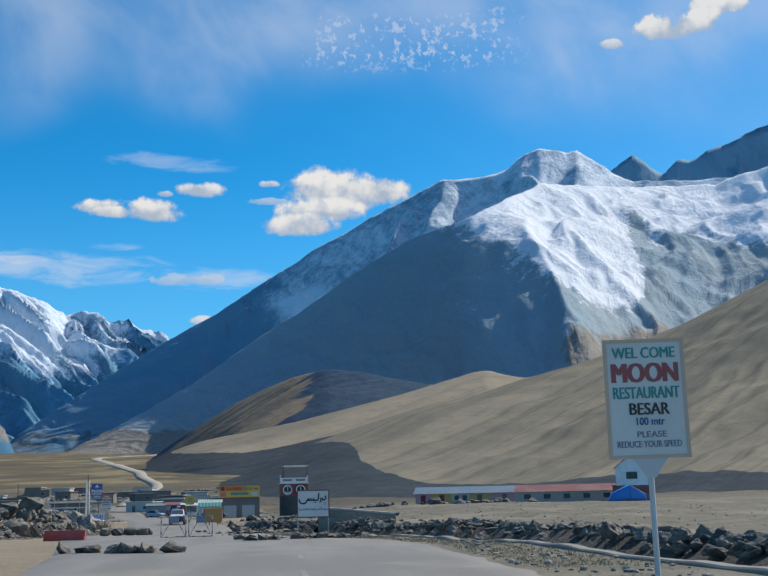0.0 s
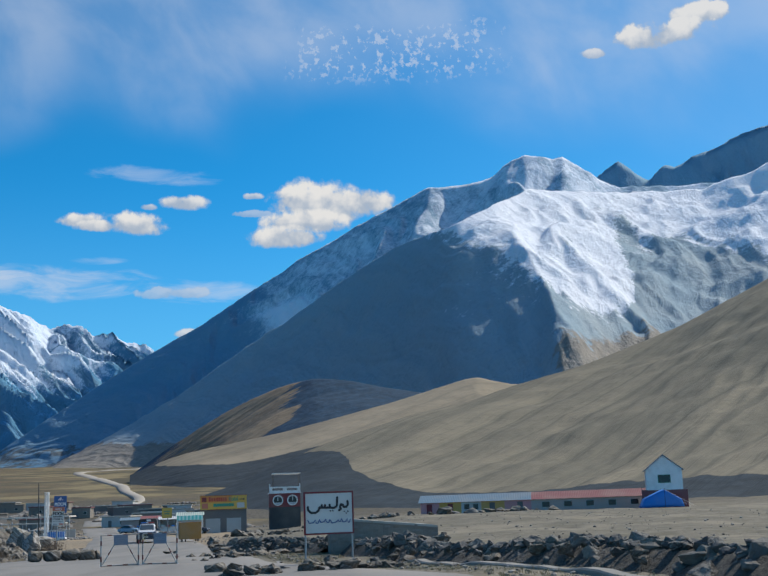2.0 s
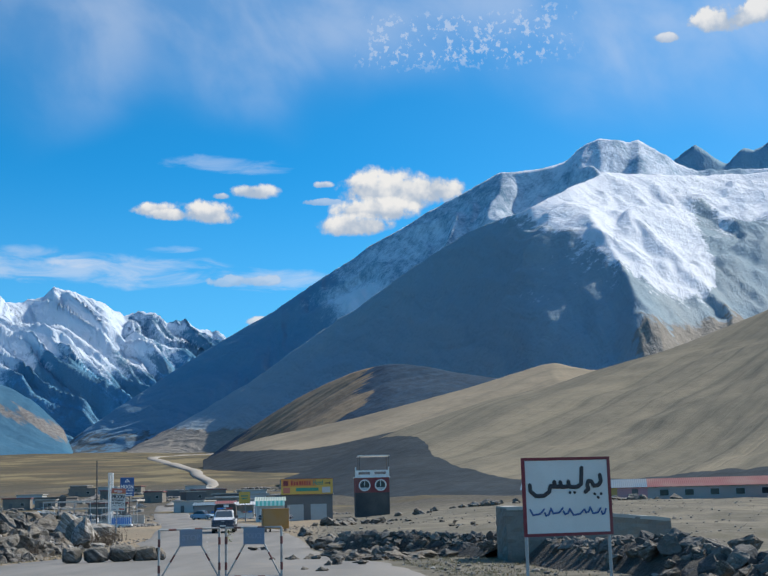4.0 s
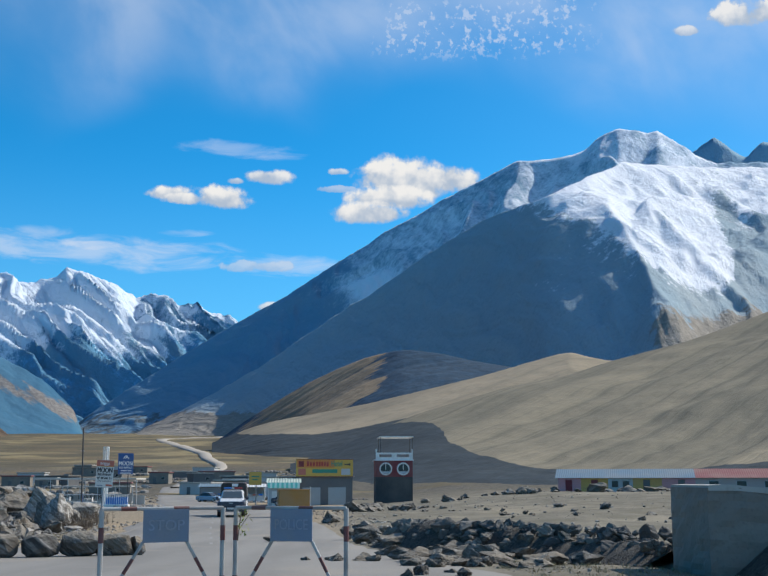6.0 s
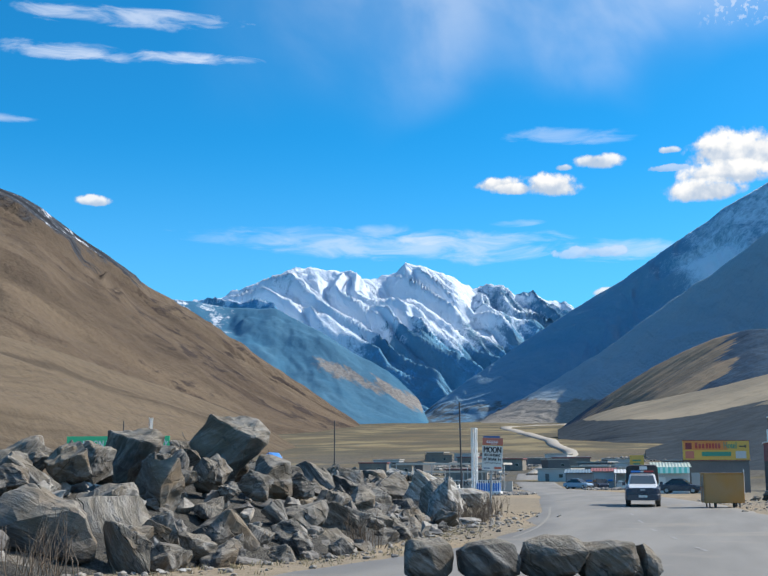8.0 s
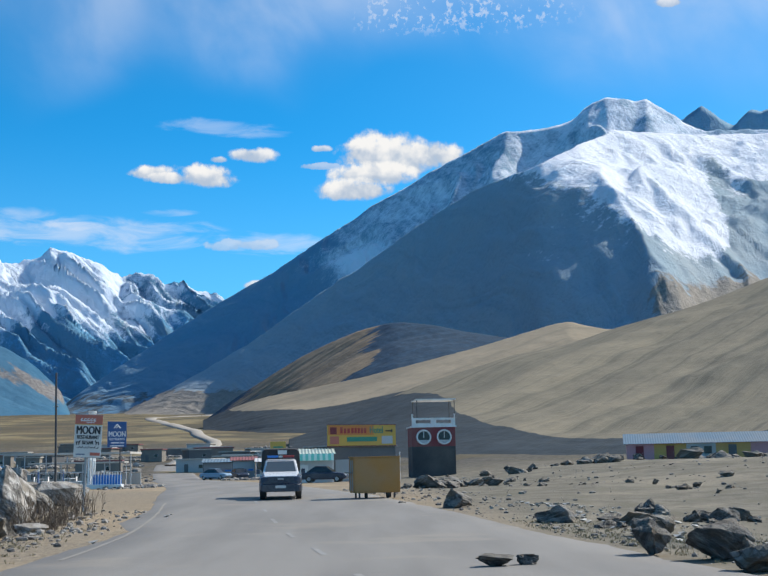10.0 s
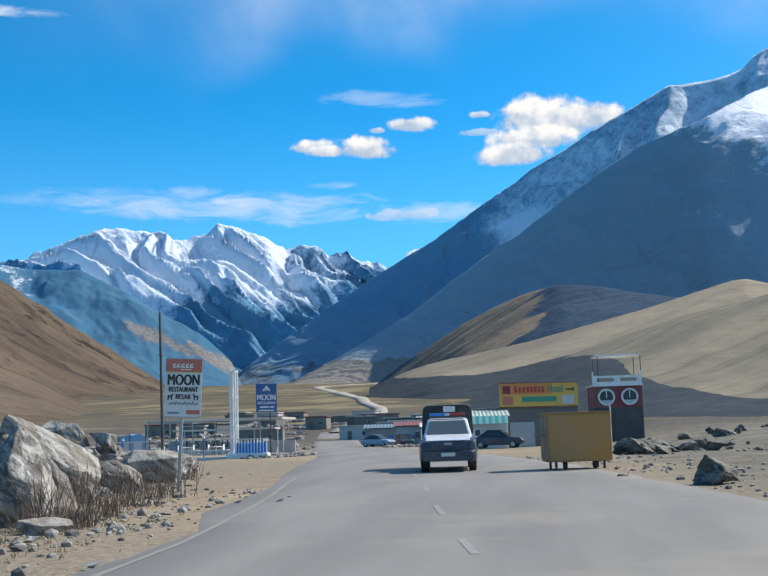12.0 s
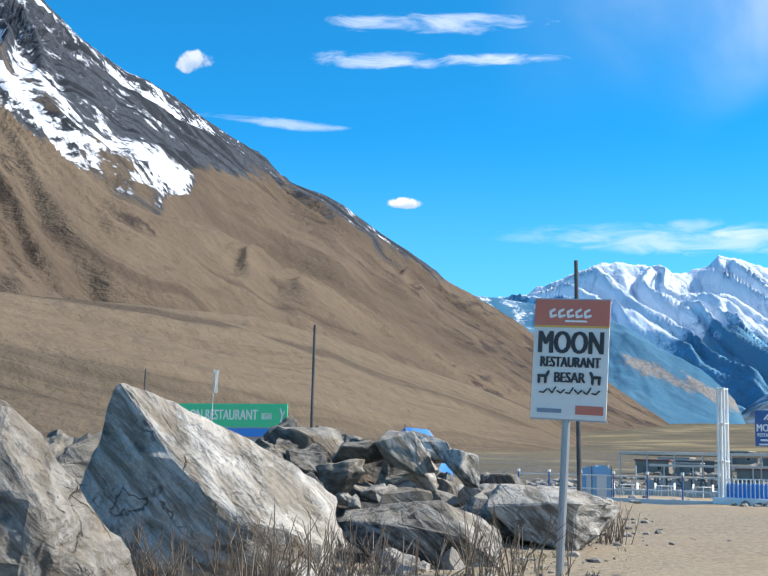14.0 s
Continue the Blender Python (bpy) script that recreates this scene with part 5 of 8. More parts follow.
great_rock(55, -10.6, 134.6, 2.2, 2.0, 2.1, 60, 0, 5, "tall brown boulder in the great heap", count=14)
great_rock(57, -9.2, 139.0, 2.4, 1.9, 1.9, 15, 0, -6, "broad grey boulder in the great heap")
great_rock(59, -11.6, 138.4, 2.6, 2.0, 2.2, 35, 0, 0, "tall dark boulder in the great heap")
great_rock(67, -6.6, 134.2, 1.8, 1.6, 1.7, 75, 0, 8, "brown weathered boulder in the great heap")
great_rock(71, -7.6, 131.3, 1.7, 1.4, 1.5, 25, 0, 6, "brown broken boulder among dry twigs")
great_rock(73, -8.9, 132.9, 2.0, 1.6, 1.9, 65, 0, -5, "dark angular boulder among dry twigs")
great_rock(75, -6.3, 132.4, 1.4, 1.2, 1.1, 10, 0, 0, "pale low boulder among dry twigs")
great_rock(77, -7.9, 128.4, 1.8, 1.3, 1.1, 50, 0, 8, "pale slab boulder among dry twigs")
great_rock(79, -5.0, 129.9, 1.5, 1.1, 0.75, 30, 0, 0, "low pale boulder beside the great rocks")
great_rock(81, -4.6, 132.6, 1.3, 1.1, 1.0, 80, 0, 0, "dark boulder wedged behind the great rocks")
great_rock(53, -6.4, 127.6, 1.5, 1.2, 0.95, 80, 0, 0, "low broken boulder among dry twigs")


def stone_block(x, y, turn, sx, sy, sz, seed, label, boxy=0.93):
    me = rock_mesh(seed, sx, sy, sz, 2, 44, 0.03, boxy)
    ob = new("stone_block", me)
    ob.matrix_basis = pose(x, y, land_z(x, y) + 0.03 - 0.04, 0, 0, turn)
    return tagged(ob, label, "stone block", "stone blocks across the road")


stone_block(4.42, 98.95, 20, 0.82, 0.7, 0.72, 61, "dark rounded rock lying across the road", 0.2)
stone_block(5.32, 99.25, 25, 1.0, 0.7, 0.62, 62, "dark oval stone block lying across the road", 0.45)
stone_block(6.25, 99.75, 28, 1.02, 0.7, 0.66, 63, "square dark stone block lying across the road")
stone_block(7.08, 100.2, 28, 1.0, 0.7, 0.58, 64, "long dark stone block lying across the road")
stone_block(7.62, 100.5, 35, 0.3, 0.55, 0.55, 65, "thin pale stone standing beside the blocks")


def scatter(points, group, label, lo, hi, count, spread, seed, name="boulder", sink=0.1, bank=None, lift=0.0):
    r = random.Random(seed)
    for k in range(count):
        t = r.random() * (len(points) - 1)
        i = min(int(t), len(points) - 2)
        u = t - i
        x = points[i][0] * (1 - u) + points[i + 1][0] * u + r.gauss(0, spread)
        y = points[i][1] * (1 - u) + points[i + 1][1] * u + r.gauss(0, spread)
        s = r.uniform(lo, hi) * (0.7 + 0.5 * r.random())
        if bank is not None:
            o = new("stone", ROCKS[r.randrange(18)])
            o.parent = bank
            o.matrix_basis = pose(x, y, land_z(x, y) - sink * s + (r.uniform(0.0, 0.45) if bank is wall_bank else r.choice((-0.16, -0.1, -0.04)) * s) + lift, r.uniform(-12, 12), 0, r.uniform(0, 360)) @ Matrix.Diagonal((s * r.uniform(1, 1.5), s * r.uniform(0.8, 1.2), s * r.uniform(0.6, 0.95), 1))
            continue
        put_rock(x, y, land_z(x, y) - sink * s, s * r.uniform(1, 1.5), s * r.uniform(0.8, 1.2), s * r.uniform(0.6, 0.95), r.uniform(0, 360), r.uniform(-12, 12), r.randrange(18), label, group, name)


def bank_core(pts, n, tall, label):
    """Earth and small stone that fills the rubble wall."""
    verts = []
    for i in range(n):
        t = i / (n - 1) * (len(pts) - 1)
        k = min(int(t), len(pts) - 2)
        u = t - k
        x, y = pts[k][0] * (1 - u) + pts[k + 1][0] * u, pts[k][1] * (1 - u) + pts[k + 1][1] * u
        top = tall(y) * (1 + 0.35 * noise.fractal(Vector((0, y * 0.35, 4.0)), 0.9, 2.0, 4))
        for dx, q in ((-1.3, -0.1), (-0.9, 0.35), (-0.5, 0.85), (0, 1.0), (0.5, 0.85), (0.9, 0.35), (1.3, -0.1)):
            verts.append((x + dx, y, land_z(x + dx, y) + q * top + 0.10 * noise.noise(Vector((x * 2 + dx * 3, y * 2, 1.0)))))
    ob = grid_mesh("rubble_core", verts, n, 7, M_RUBBLE)
    return tagged(ob, label, "rubble", kind="stuff")


bank_core([(21.6, 95.5), (22.6, 84.0), (25.0, 70.0), (27.4, 58.0), (28.6, 46.0), (30.0, 30.0)], 110, lambda y: 0.7 if y > 80 else 0.5, "dark earth and small stone in a long bank")
bank_core([(15.2, 107.5), (15.6, 105.5), (16.4, 103.2), (18.2, 101.4), (19.7, 98.6), (21.0, 93.6)], 60, lambda y: min(0.75, max(0.1, (108.0 - y) * 0.8)) * (1.0 if y > 101 else 0.75), "dark earth and stone of a broken field wall")
def bank_stones(pts, count, tall, wide, lo, hi, seed, label):
    """Smaller stones packed over a bank, too many to count."""
    r = random.Random(seed)
    verts, faces = [], []
    for _ in range(count):
        t = r.random() * (len(pts) - 1)
        k = min(int(t), len(pts) - 2)
        u, dx = t - k, max(-1.0, min(1.0, r.gauss(0, 0.45)))
        x, y = pts[k][0] * (1 - u) + pts[k + 1][0] * u + dx * wide, pts[k][1] * (1 - u) + pts[k + 1][1] * u
        s = lo + (hi - lo) * r.random() ** 2
        top = tall(y) * max(0.0, 1.0 - 0.8 * dx * dx)
        me = ROCKS[r.randrange(18)]
        m = Matrix.Translation((x, y, land_z(x, y) + top - s * 0.35)) @ Euler((r.uniform(-0.5, 0.5), r.uniform(-0.5, 0.5), r.uniform(0, 6.28))).to_matrix().to_4x4() @ Matrix.Diagonal((s * r.uniform(1, 1.6), s, s * r.uniform(0.7, 1.0), 1))
        o = len(verts)
        verts += [tuple(m @ v.co) for v in me.vertices]
        faces += [[o + i for i in f.vertices] for f in me.polygons]
    me = bpy.data.meshes.new("bank_stones")
    me.from_pydata(verts, [], faces)
    me.materials.append(M_DARKSTONE)
    tagged(new("bank_stones", me), label, "stones", kind="stuff")


def build_darkstone(k):
    tone = k["add"]("ShaderNodeNewGeometry").outputs["Random Per Island"]
    n = k["noise_at"](9.0, 5.0, 0.65)
    c = k["blend"](tone, rgb(0.065, 0.068, 0.07), rgb(0.21, 0.195, 0.165))
    return k["blend"](k["step"](n, 0.4, 0.7, 0.0, 0.5), c, rgb(0.08, 0.08, 0.078)), 0.9, n, 0.03


M_DARKSTONE = material("dark field stone", build_darkstone)
bank_stones([(21.6, 95.5), (22.6, 84.0), (25.0, 70.0), (27.4, 58.0), (28.6, 46.0), (30.0, 30.0)], 620, lambda y: 0.78 if y > 80 else 0.62, 0.9, 0.25, 0.7, 71, "dark stones packed along the rubble wall")
bank_stones([(15.2, 107.5), (15.6, 105.5), (16.4, 103.2), (18.2, 101.4), (19.7, 98.6), (21.0, 93.6)], 260, lambda y: min(0.78, max(0.1, (108.0 - y) * 0.8)), 0.8, 0.2, 0.6, 72, "dark stones packed over the broken field wall")
wall_bank = thing("rubble_wall", pose(0, 0, 0), "long dark wall of loosely piled field stones", "wall")
sign_bank = thing("stone_bank", pose(0, 0, 0), "low bank of grey rocks round the police sign", "stone bank")
field_bank = thing("rock_spread", pose(0, 0, 0), "grey rocks lying loosely on open ground", "rocks")
verge_bank = thing("stone_bank", pose(0, 0, 0), "bank of dark boulders on the stony verge", "stone bank")


scatter([(11.2, 49.6), (13.2, 48.5), (14.0, 48.0)], "rocks across the near lane", "low dark rock in a row on the road", 0.55, 0.8, 10, 0.2, 11)
put_rock(14.55, 47.6, land_z(14.5, 47.6) - 0.02, 0.95, 0.75, 0.62, 20, 0, 4, "large dark rounded rock ending the row", "rocks across the near lane")
put_rock(10.8, 49.3, land_z(10.8, 49.3) - 0.02, 0.75, 0.65, 0.6, 70, 0, 9, "single dark rock on the road edge", "rocks across the near lane")
scatter([(16.4, 66.6), (18.3, 68.2), (20.4, 69.6), (22.0, 70.2)], "rocks below the police sign", "grey rock in the row below the police sign", 0.4, 0.8, 22, 0.35, 13, bank=sign_bank)
scatter([(16.6, 70.5), (19.0, 73.5), (21.5, 76.0), (22.5, 82.0)], "rocks below the police sign", "grey rock heaped round the police sign", 0.3, 0.75, 30, 0.9, 14, bank=sign_bank)
scatter([(14.4, 86.5), (15.6, 92.0), (15.2, 96.5), (12.6, 97.0)], "rocks beyond the barrier", "grey rock edging the road beyond the barrier", 0.3, 0.65, 30, 0.5, 15, bank=verge_bank)
scatter([(16.6, 92.0), (17.4, 99.0), (16.2, 106.0), (15.6, 115.0)], "rubble on the far verge", "dark boulder on the stony verge", 0.4, 1.0, 52, 0.9, 16, bank=verge_bank)
scatter([(21.6, 95.5), (22.6, 84.0), (25.0, 70.0), (27.4, 58.0), (28.6, 46.0), (30.0, 30.0)], "stones of the rubble wall", "dark stone in the long rubble wall", 0.38, 0.75, 272, 0.5, 17, bank=wall_bank)
scatter([(22.0, 95.0), (23.0, 88.0), (24.0, 80.0)], "stones of the rubble wall", "dark stone in the long rubble wall", 0.7, 1.2, 24, 0.5, 18, bank=wall_bank)
scatter([(24, 120), (30, 140), (24, 160), (16, 176)], "rocks on the open ground", "grey rock lying on open ground", 0.3, 0.9, 34, 3.5, 19, bank=field_bank)
scatter([(15.6, 106.0), (16.4, 103.2), (18.2, 101.4), (19.7, 98.6), (21.0, 93.6)], "", "", 0.25, 0.58, 110, 0.42, 29, bank=verge_bank, lift=0.42)
scatter([(15.3, 105.5), (16.0, 102.6), (17.8, 100.7), (19.2, 98.0)], "", "", 0.4, 0.8, 22, 0.25, 33, bank=verge_bank, lift=0.1)
for i, (x, y, w, turn) in enumerate(((14.6, 99.8, 1.1, 20), (15.3, 98.7, 1.5, 35), (16.1, 97.4, 1.7, 15), (17.0, 96.2, 1.4, 40), (17.9, 94.8, 1.6, 25))):
    put_rock(x, y, land_z(x, y) - 0.12, w, w * 0.62, 0.55, turn, 0, i * 3 + 1, "long low pale-topped slab on the verge", "slabs along the verge")
verge_points = [(15.2, 124.8), (16.6, 126.4), (18.2, 127.0), (20.0, 128.5)]
scatter(verge_points, "", "", 0.35, 0.9, 26, 0.7, 25, bank=verge_bank)
scatter([(24.0, 205.0), (30.0, 212.0), (36.0, 214.0)], "", "", 0.9, 2.0, 22, 1.8, 26, bank=field_bank)
scatter([(44.0, 215.0), (52.0, 222.0), (62.0, 224.0)], "", "", 1.0, 2.6, 26, 2.2, 27, bank=field_bank)
scatter([(13.0, 168.0), (16.5, 172.0), (19.0, 180.0)], "", "", 0.7, 1.7, 26, 1.3, 28, bank=field_bank)
put_rock(12.1, 136.3, land_z(12.1, 136.3) - 0.08, 1.5, 1.1, 0.85, 30, 0, 2, "dark grey boulder on the road edge", "lone boulders on the road edge")
put_rock(14.0, 127.3, land_z(14.0, 127.3) - 0.2, 1.75, 1.3, 0.85, 80, 0, 6, "large dark grey boulder on the road edge", "lone boulders on the road edge")
put_rock(15.0, 120.6, land_z(15.0, 120.6) - 0.08, 1.3, 1.1, 0.95, 10, 0, 11, "dark boulder among roadside litter", "lone boulders on the road edge")
put_rock(10.35, 140.6, land_z(10.35, 140.6) - 0.02, 0.42, 0.3, 0.16, 10, 0, 5, "small flat stone on the asphalt", "lone boulders on the road edge")
put_rock(10.4, 112.5, land_z(10.4, 112.5) + 0.0, 0.8, 0.45, 0.26, 20, 0, 8, "low pale rock lying on the asphalt", "lone boulders on the road edge")
put_rock(10.9, 112.7, land_z(10.9, 112.7) + 0.0, 0.5, 0.4, 0.24, 60, 0, 3, "small pale rock lying on the asphalt", "lone boulders on the road edge")
put_rock(13.2, 114.2, land_z(13.2, 114.2) - 0.04, 0.9, 0.8, 0.75, 60, 0, 7, "pale boulder on the road edge", "lone boulders on the road edge")
put_rock(14.0, 113.0, land_z(14.0, 113.0) - 0.04, 1.2, 0.9, 0.8, 10, 0, 12, "broad grey boulder on the road edge", "lone boulders on the road edge")


def small_stones(name, label, count, pick, lo, hi, seed, mat):
    """Loose stones that nobody could count, as one object."""
    r = random.Random(seed)
    bm = bmesh.new()
    bmesh.ops.create_icosphere(bm, subdivisions=1, radius=0.5)
    base = [np.array(v.co) for v in bm.verts]
    tri_ = [[v.index for v in f.verts] for f in bm.faces]
    bm.free()
    verts, faces = [], []
    for _ in range(count):
        x, y = pick(r)
        while float(np.interp(y, EDGE_Y, EDGE_L)) + 0.25 < x < float(np.interp(y, EDGE_Y, EDGE_R)) - 0.25 and y < 380:
            x, y = pick(r)
        s = lo * (hi / lo) ** (r.random() ** 2.2)
        z = land_z(x, y) + s * 0.12
        a = r.uniform(0, 6.28)
        sq = (r.uniform(0.8, 1.4), r.uniform(0.7, 1.1), r.uniform(0.45, 0.85))
        o = len(verts)
        for b in base:
            k = 1 + r.uniform(-0.22, 0.22)
            px, py, pz = b[0] * sq[0] * k * s, b[1] * sq[1] * k * s, b[2] * sq[2] * k * s
            verts.append((x + px * math.cos(a) - py * math.sin(a), y + px * math.sin(a) + py * math.cos(a), z + pz))
        faces += [[o + i for i in f] for f in tri_]
    me = bpy.data.meshes.new(name)
    me.from_pydata(verts, [], faces)
    me.materials.append(mat)
    return tagged(new(name, me), label, "stones", kind="stuff")


def heap_stones(count, seed):
    """Smaller broken stone wedged between the boulders, as one object."""
    r = random.Random(seed)
    verts, faces = [], []
    while count > 0:
        y = r.uniform(88, 155)
        x = edge_of_heap(y) - r.uniform(-0.3, 8.5)
        h = heap_height(x, y)
        if h < 0.03 or fill_height(x, y) < 0 or (126 < y < 142 and x > -3.6):
            continue
        count -= 1
        s = r.uniform(0.22, 0.62)
        me = ROCKS[r.randrange(18)]
        m = Matrix.Translation((x, y, land_z(x, y) + fill_height(x, y) - 0.2)) @ Euler((r.uniform(-0.6, 0.6), r.uniform(-0.6, 0.6), r.uniform(0, 6.28))).to_matrix().to_4x4() @ Matrix.Diagonal((s * r.uniform(1, 1.5), s, s * r.uniform(0.7, 1.1), 1))
        o = len(verts)
        verts += [tuple(m @ v.co) for v in me.vertices]
        faces += [[o + i for i in f.vertices] for f in me.polygons]
    me = bpy.data.meshes.new("broken_stone")
    me.from_pydata(verts, [], faces)
    me.materials.append(M_PEBBLE)
    tagged(new("broken_stone", me), "broken stone wedged between the heaped boulders", "stones", kind="stuff")


def build_pebble(k):
    tone = k["add"]("ShaderNodeNewGeometry").outputs["Random Per Island"]
    n = k["noise_at"](18.0, 4.0, 0.6)
    c = k["blend"](tone, rgb(0.11, 0.105, 0.10), rgb(0.40, 0.37, 0.325))
    return k["blend"](k["step"](n, 0.4, 0.7, 0.0, 0.5), c, rgb(0.13, 0.115, 0.10)), 0.9, n, 0.01


M_PEBBLE = material("loose stone", build_pebble)


def left_verge(r):
    y = r.uniform(88, 160)
    e = float(np.interp(y, (86, 92, 99, 106, 117, 131, 141, 150, 158), (-4.0, -2.2, -0.6, 0.9, 0.3, -0.6, -3.2, -5.5, -8.0)))
    return e + r.gauss(0.1, 0.8), y


def right_verge(r):
    y = r.uniform(20, 165)
    e = float(np.interp(y, EDGE_Y, EDGE_R))
    return e + 0.1 + abs(r.gauss(0, 3.0)), y


heap_stones(760, 41)
small_stones("loose_stones", "loose pale stones along the foot of the boulders", 1500, left_verge, 0.03, 0.24, 21, M_PEBBLE)
small_stones("loose_stones", "loose grey stones on the gravel verge", 2600, right_verge, 0.03, 0.22, 22, M_PEBBLE)
small_stones("field_stones", "pale stones strewn over the open valley floor", 2600, lambda r: (r.uniform(14, 75), r.uniform(95, 235)), 0.05, 0.3, 23, M_PEBBLE)
small_stones("field_stones", "pale stones strewn beyond the boulders", 1800, lambda r: (r.uniform(-70, -14), r.uniform(150, 320)), 0.12, 0.9, 24, M_PEBBLE)


def field_walls(r):
    """Low tumbled walls round the village plots."""
    k = r.randrange(11)
    y = 275 + 24 * k + 6 * math.sin(k * 2.1)
    if k % 3 == 2:
        y = 280 + 22 * k + r.uniform(-24, 24)
        return -0.12 * (y - 100) - 30 + 9 * (k % 4) + r.gauss(0, 0.5), y
    x = -0.115 * (y - 100) + r.uniform(-46, 34)
    road = float(np.interp(y, EDGE_Y, EDGE_L)), float(np.interp(y, EDGE_Y, EDGE_R))
    if road[0] - 2 < x < road[1] + 2:
        x = road[1] + r.uniform(3, 30)
    return x, y + 0.09 * x + 2.0 * math.sin(x * 0.11 + k) + r.gauss(0, 0.45)


small_stones("field_walls", "low tumbled dark stone walls round the village plots", 5200, field_walls, 0.5, 2.0, 51, M_PEBBLE)
small_stones("loose_stones", "dark rubble before the roadside stalls", 420, lambda r: (r.uniform(-7.0, 0.5), r.gauss(238.5, 1.0)), 0.2, 0.8, 52, M_PEBBLE)
small_stones("loose_stones", "broken stone beside the white pillar", 420, lambda r: (r.uniform(-11.5, -7.5), r.uniform(186, 205)), 0.12, 0.6, 53, M_PEBBLE)
small_stones("loose_stones", "dark rubble below the boulder heap", 160, lambda r: (r.gauss(0.2, 0.9), r.uniform(124, 140)), 0.05, 0.3, 54, M_PEBBLE)

# ---- vehicles and cart ----
def loft(bm, sections, close=True):
    """Skin over cross sections, each a list of points of equal count."""
    rows = [[bm.verts.new(p) for p in s] for s in sections]
    n = len(rows[0])
    for a, b in zip(rows, rows[1:]):
        for i in range(n):
            bm.faces.new((a[i], a[(i + 1) % n], b[(i + 1) % n], b[i]))
    if close:
        bm.faces.new(rows[0][::-1])
        bm.faces.new(rows[-1])
    bmesh.ops.recalc_face_normals(bm, faces=bm.faces)
    return bm


def hoop(y, w, z0, z1, r=0.12, tuck=1.0):
    """Rounded cross section across the car at y."""
    out = []
    for cx, cz, a0 in ((1, 1, 0), (-1, 1, 90), (-1, -1, 180), (1, -1, 270)):
        ww = w / 2 * (tuck if cz > 0 else 1.0)
        for a in (0, 30, 60, 90):
            q = radians(a0 + a)
            out.append((cx * (ww - r) + r * math.cos(q), y, (z1 - r if cz > 0 else z0 + r) + r * math.sin(q)))
    return out


def wheel(x, y, r, w, parent):
    t = part("tyre", tubes(((x - w / 2, y, r), (x + w / 2, y, r), r), sides=22), P_TYRE, parent)
    side = 1 if x > 0 else -1
    part("rim", tubes(((x + side * (w / 2 - 0.03), y, r), (x + side * (w / 2 + 0.012), y, r), r * 0.6, r * 0.55), sides=16), P_STEEL, t, "grey steel rim")


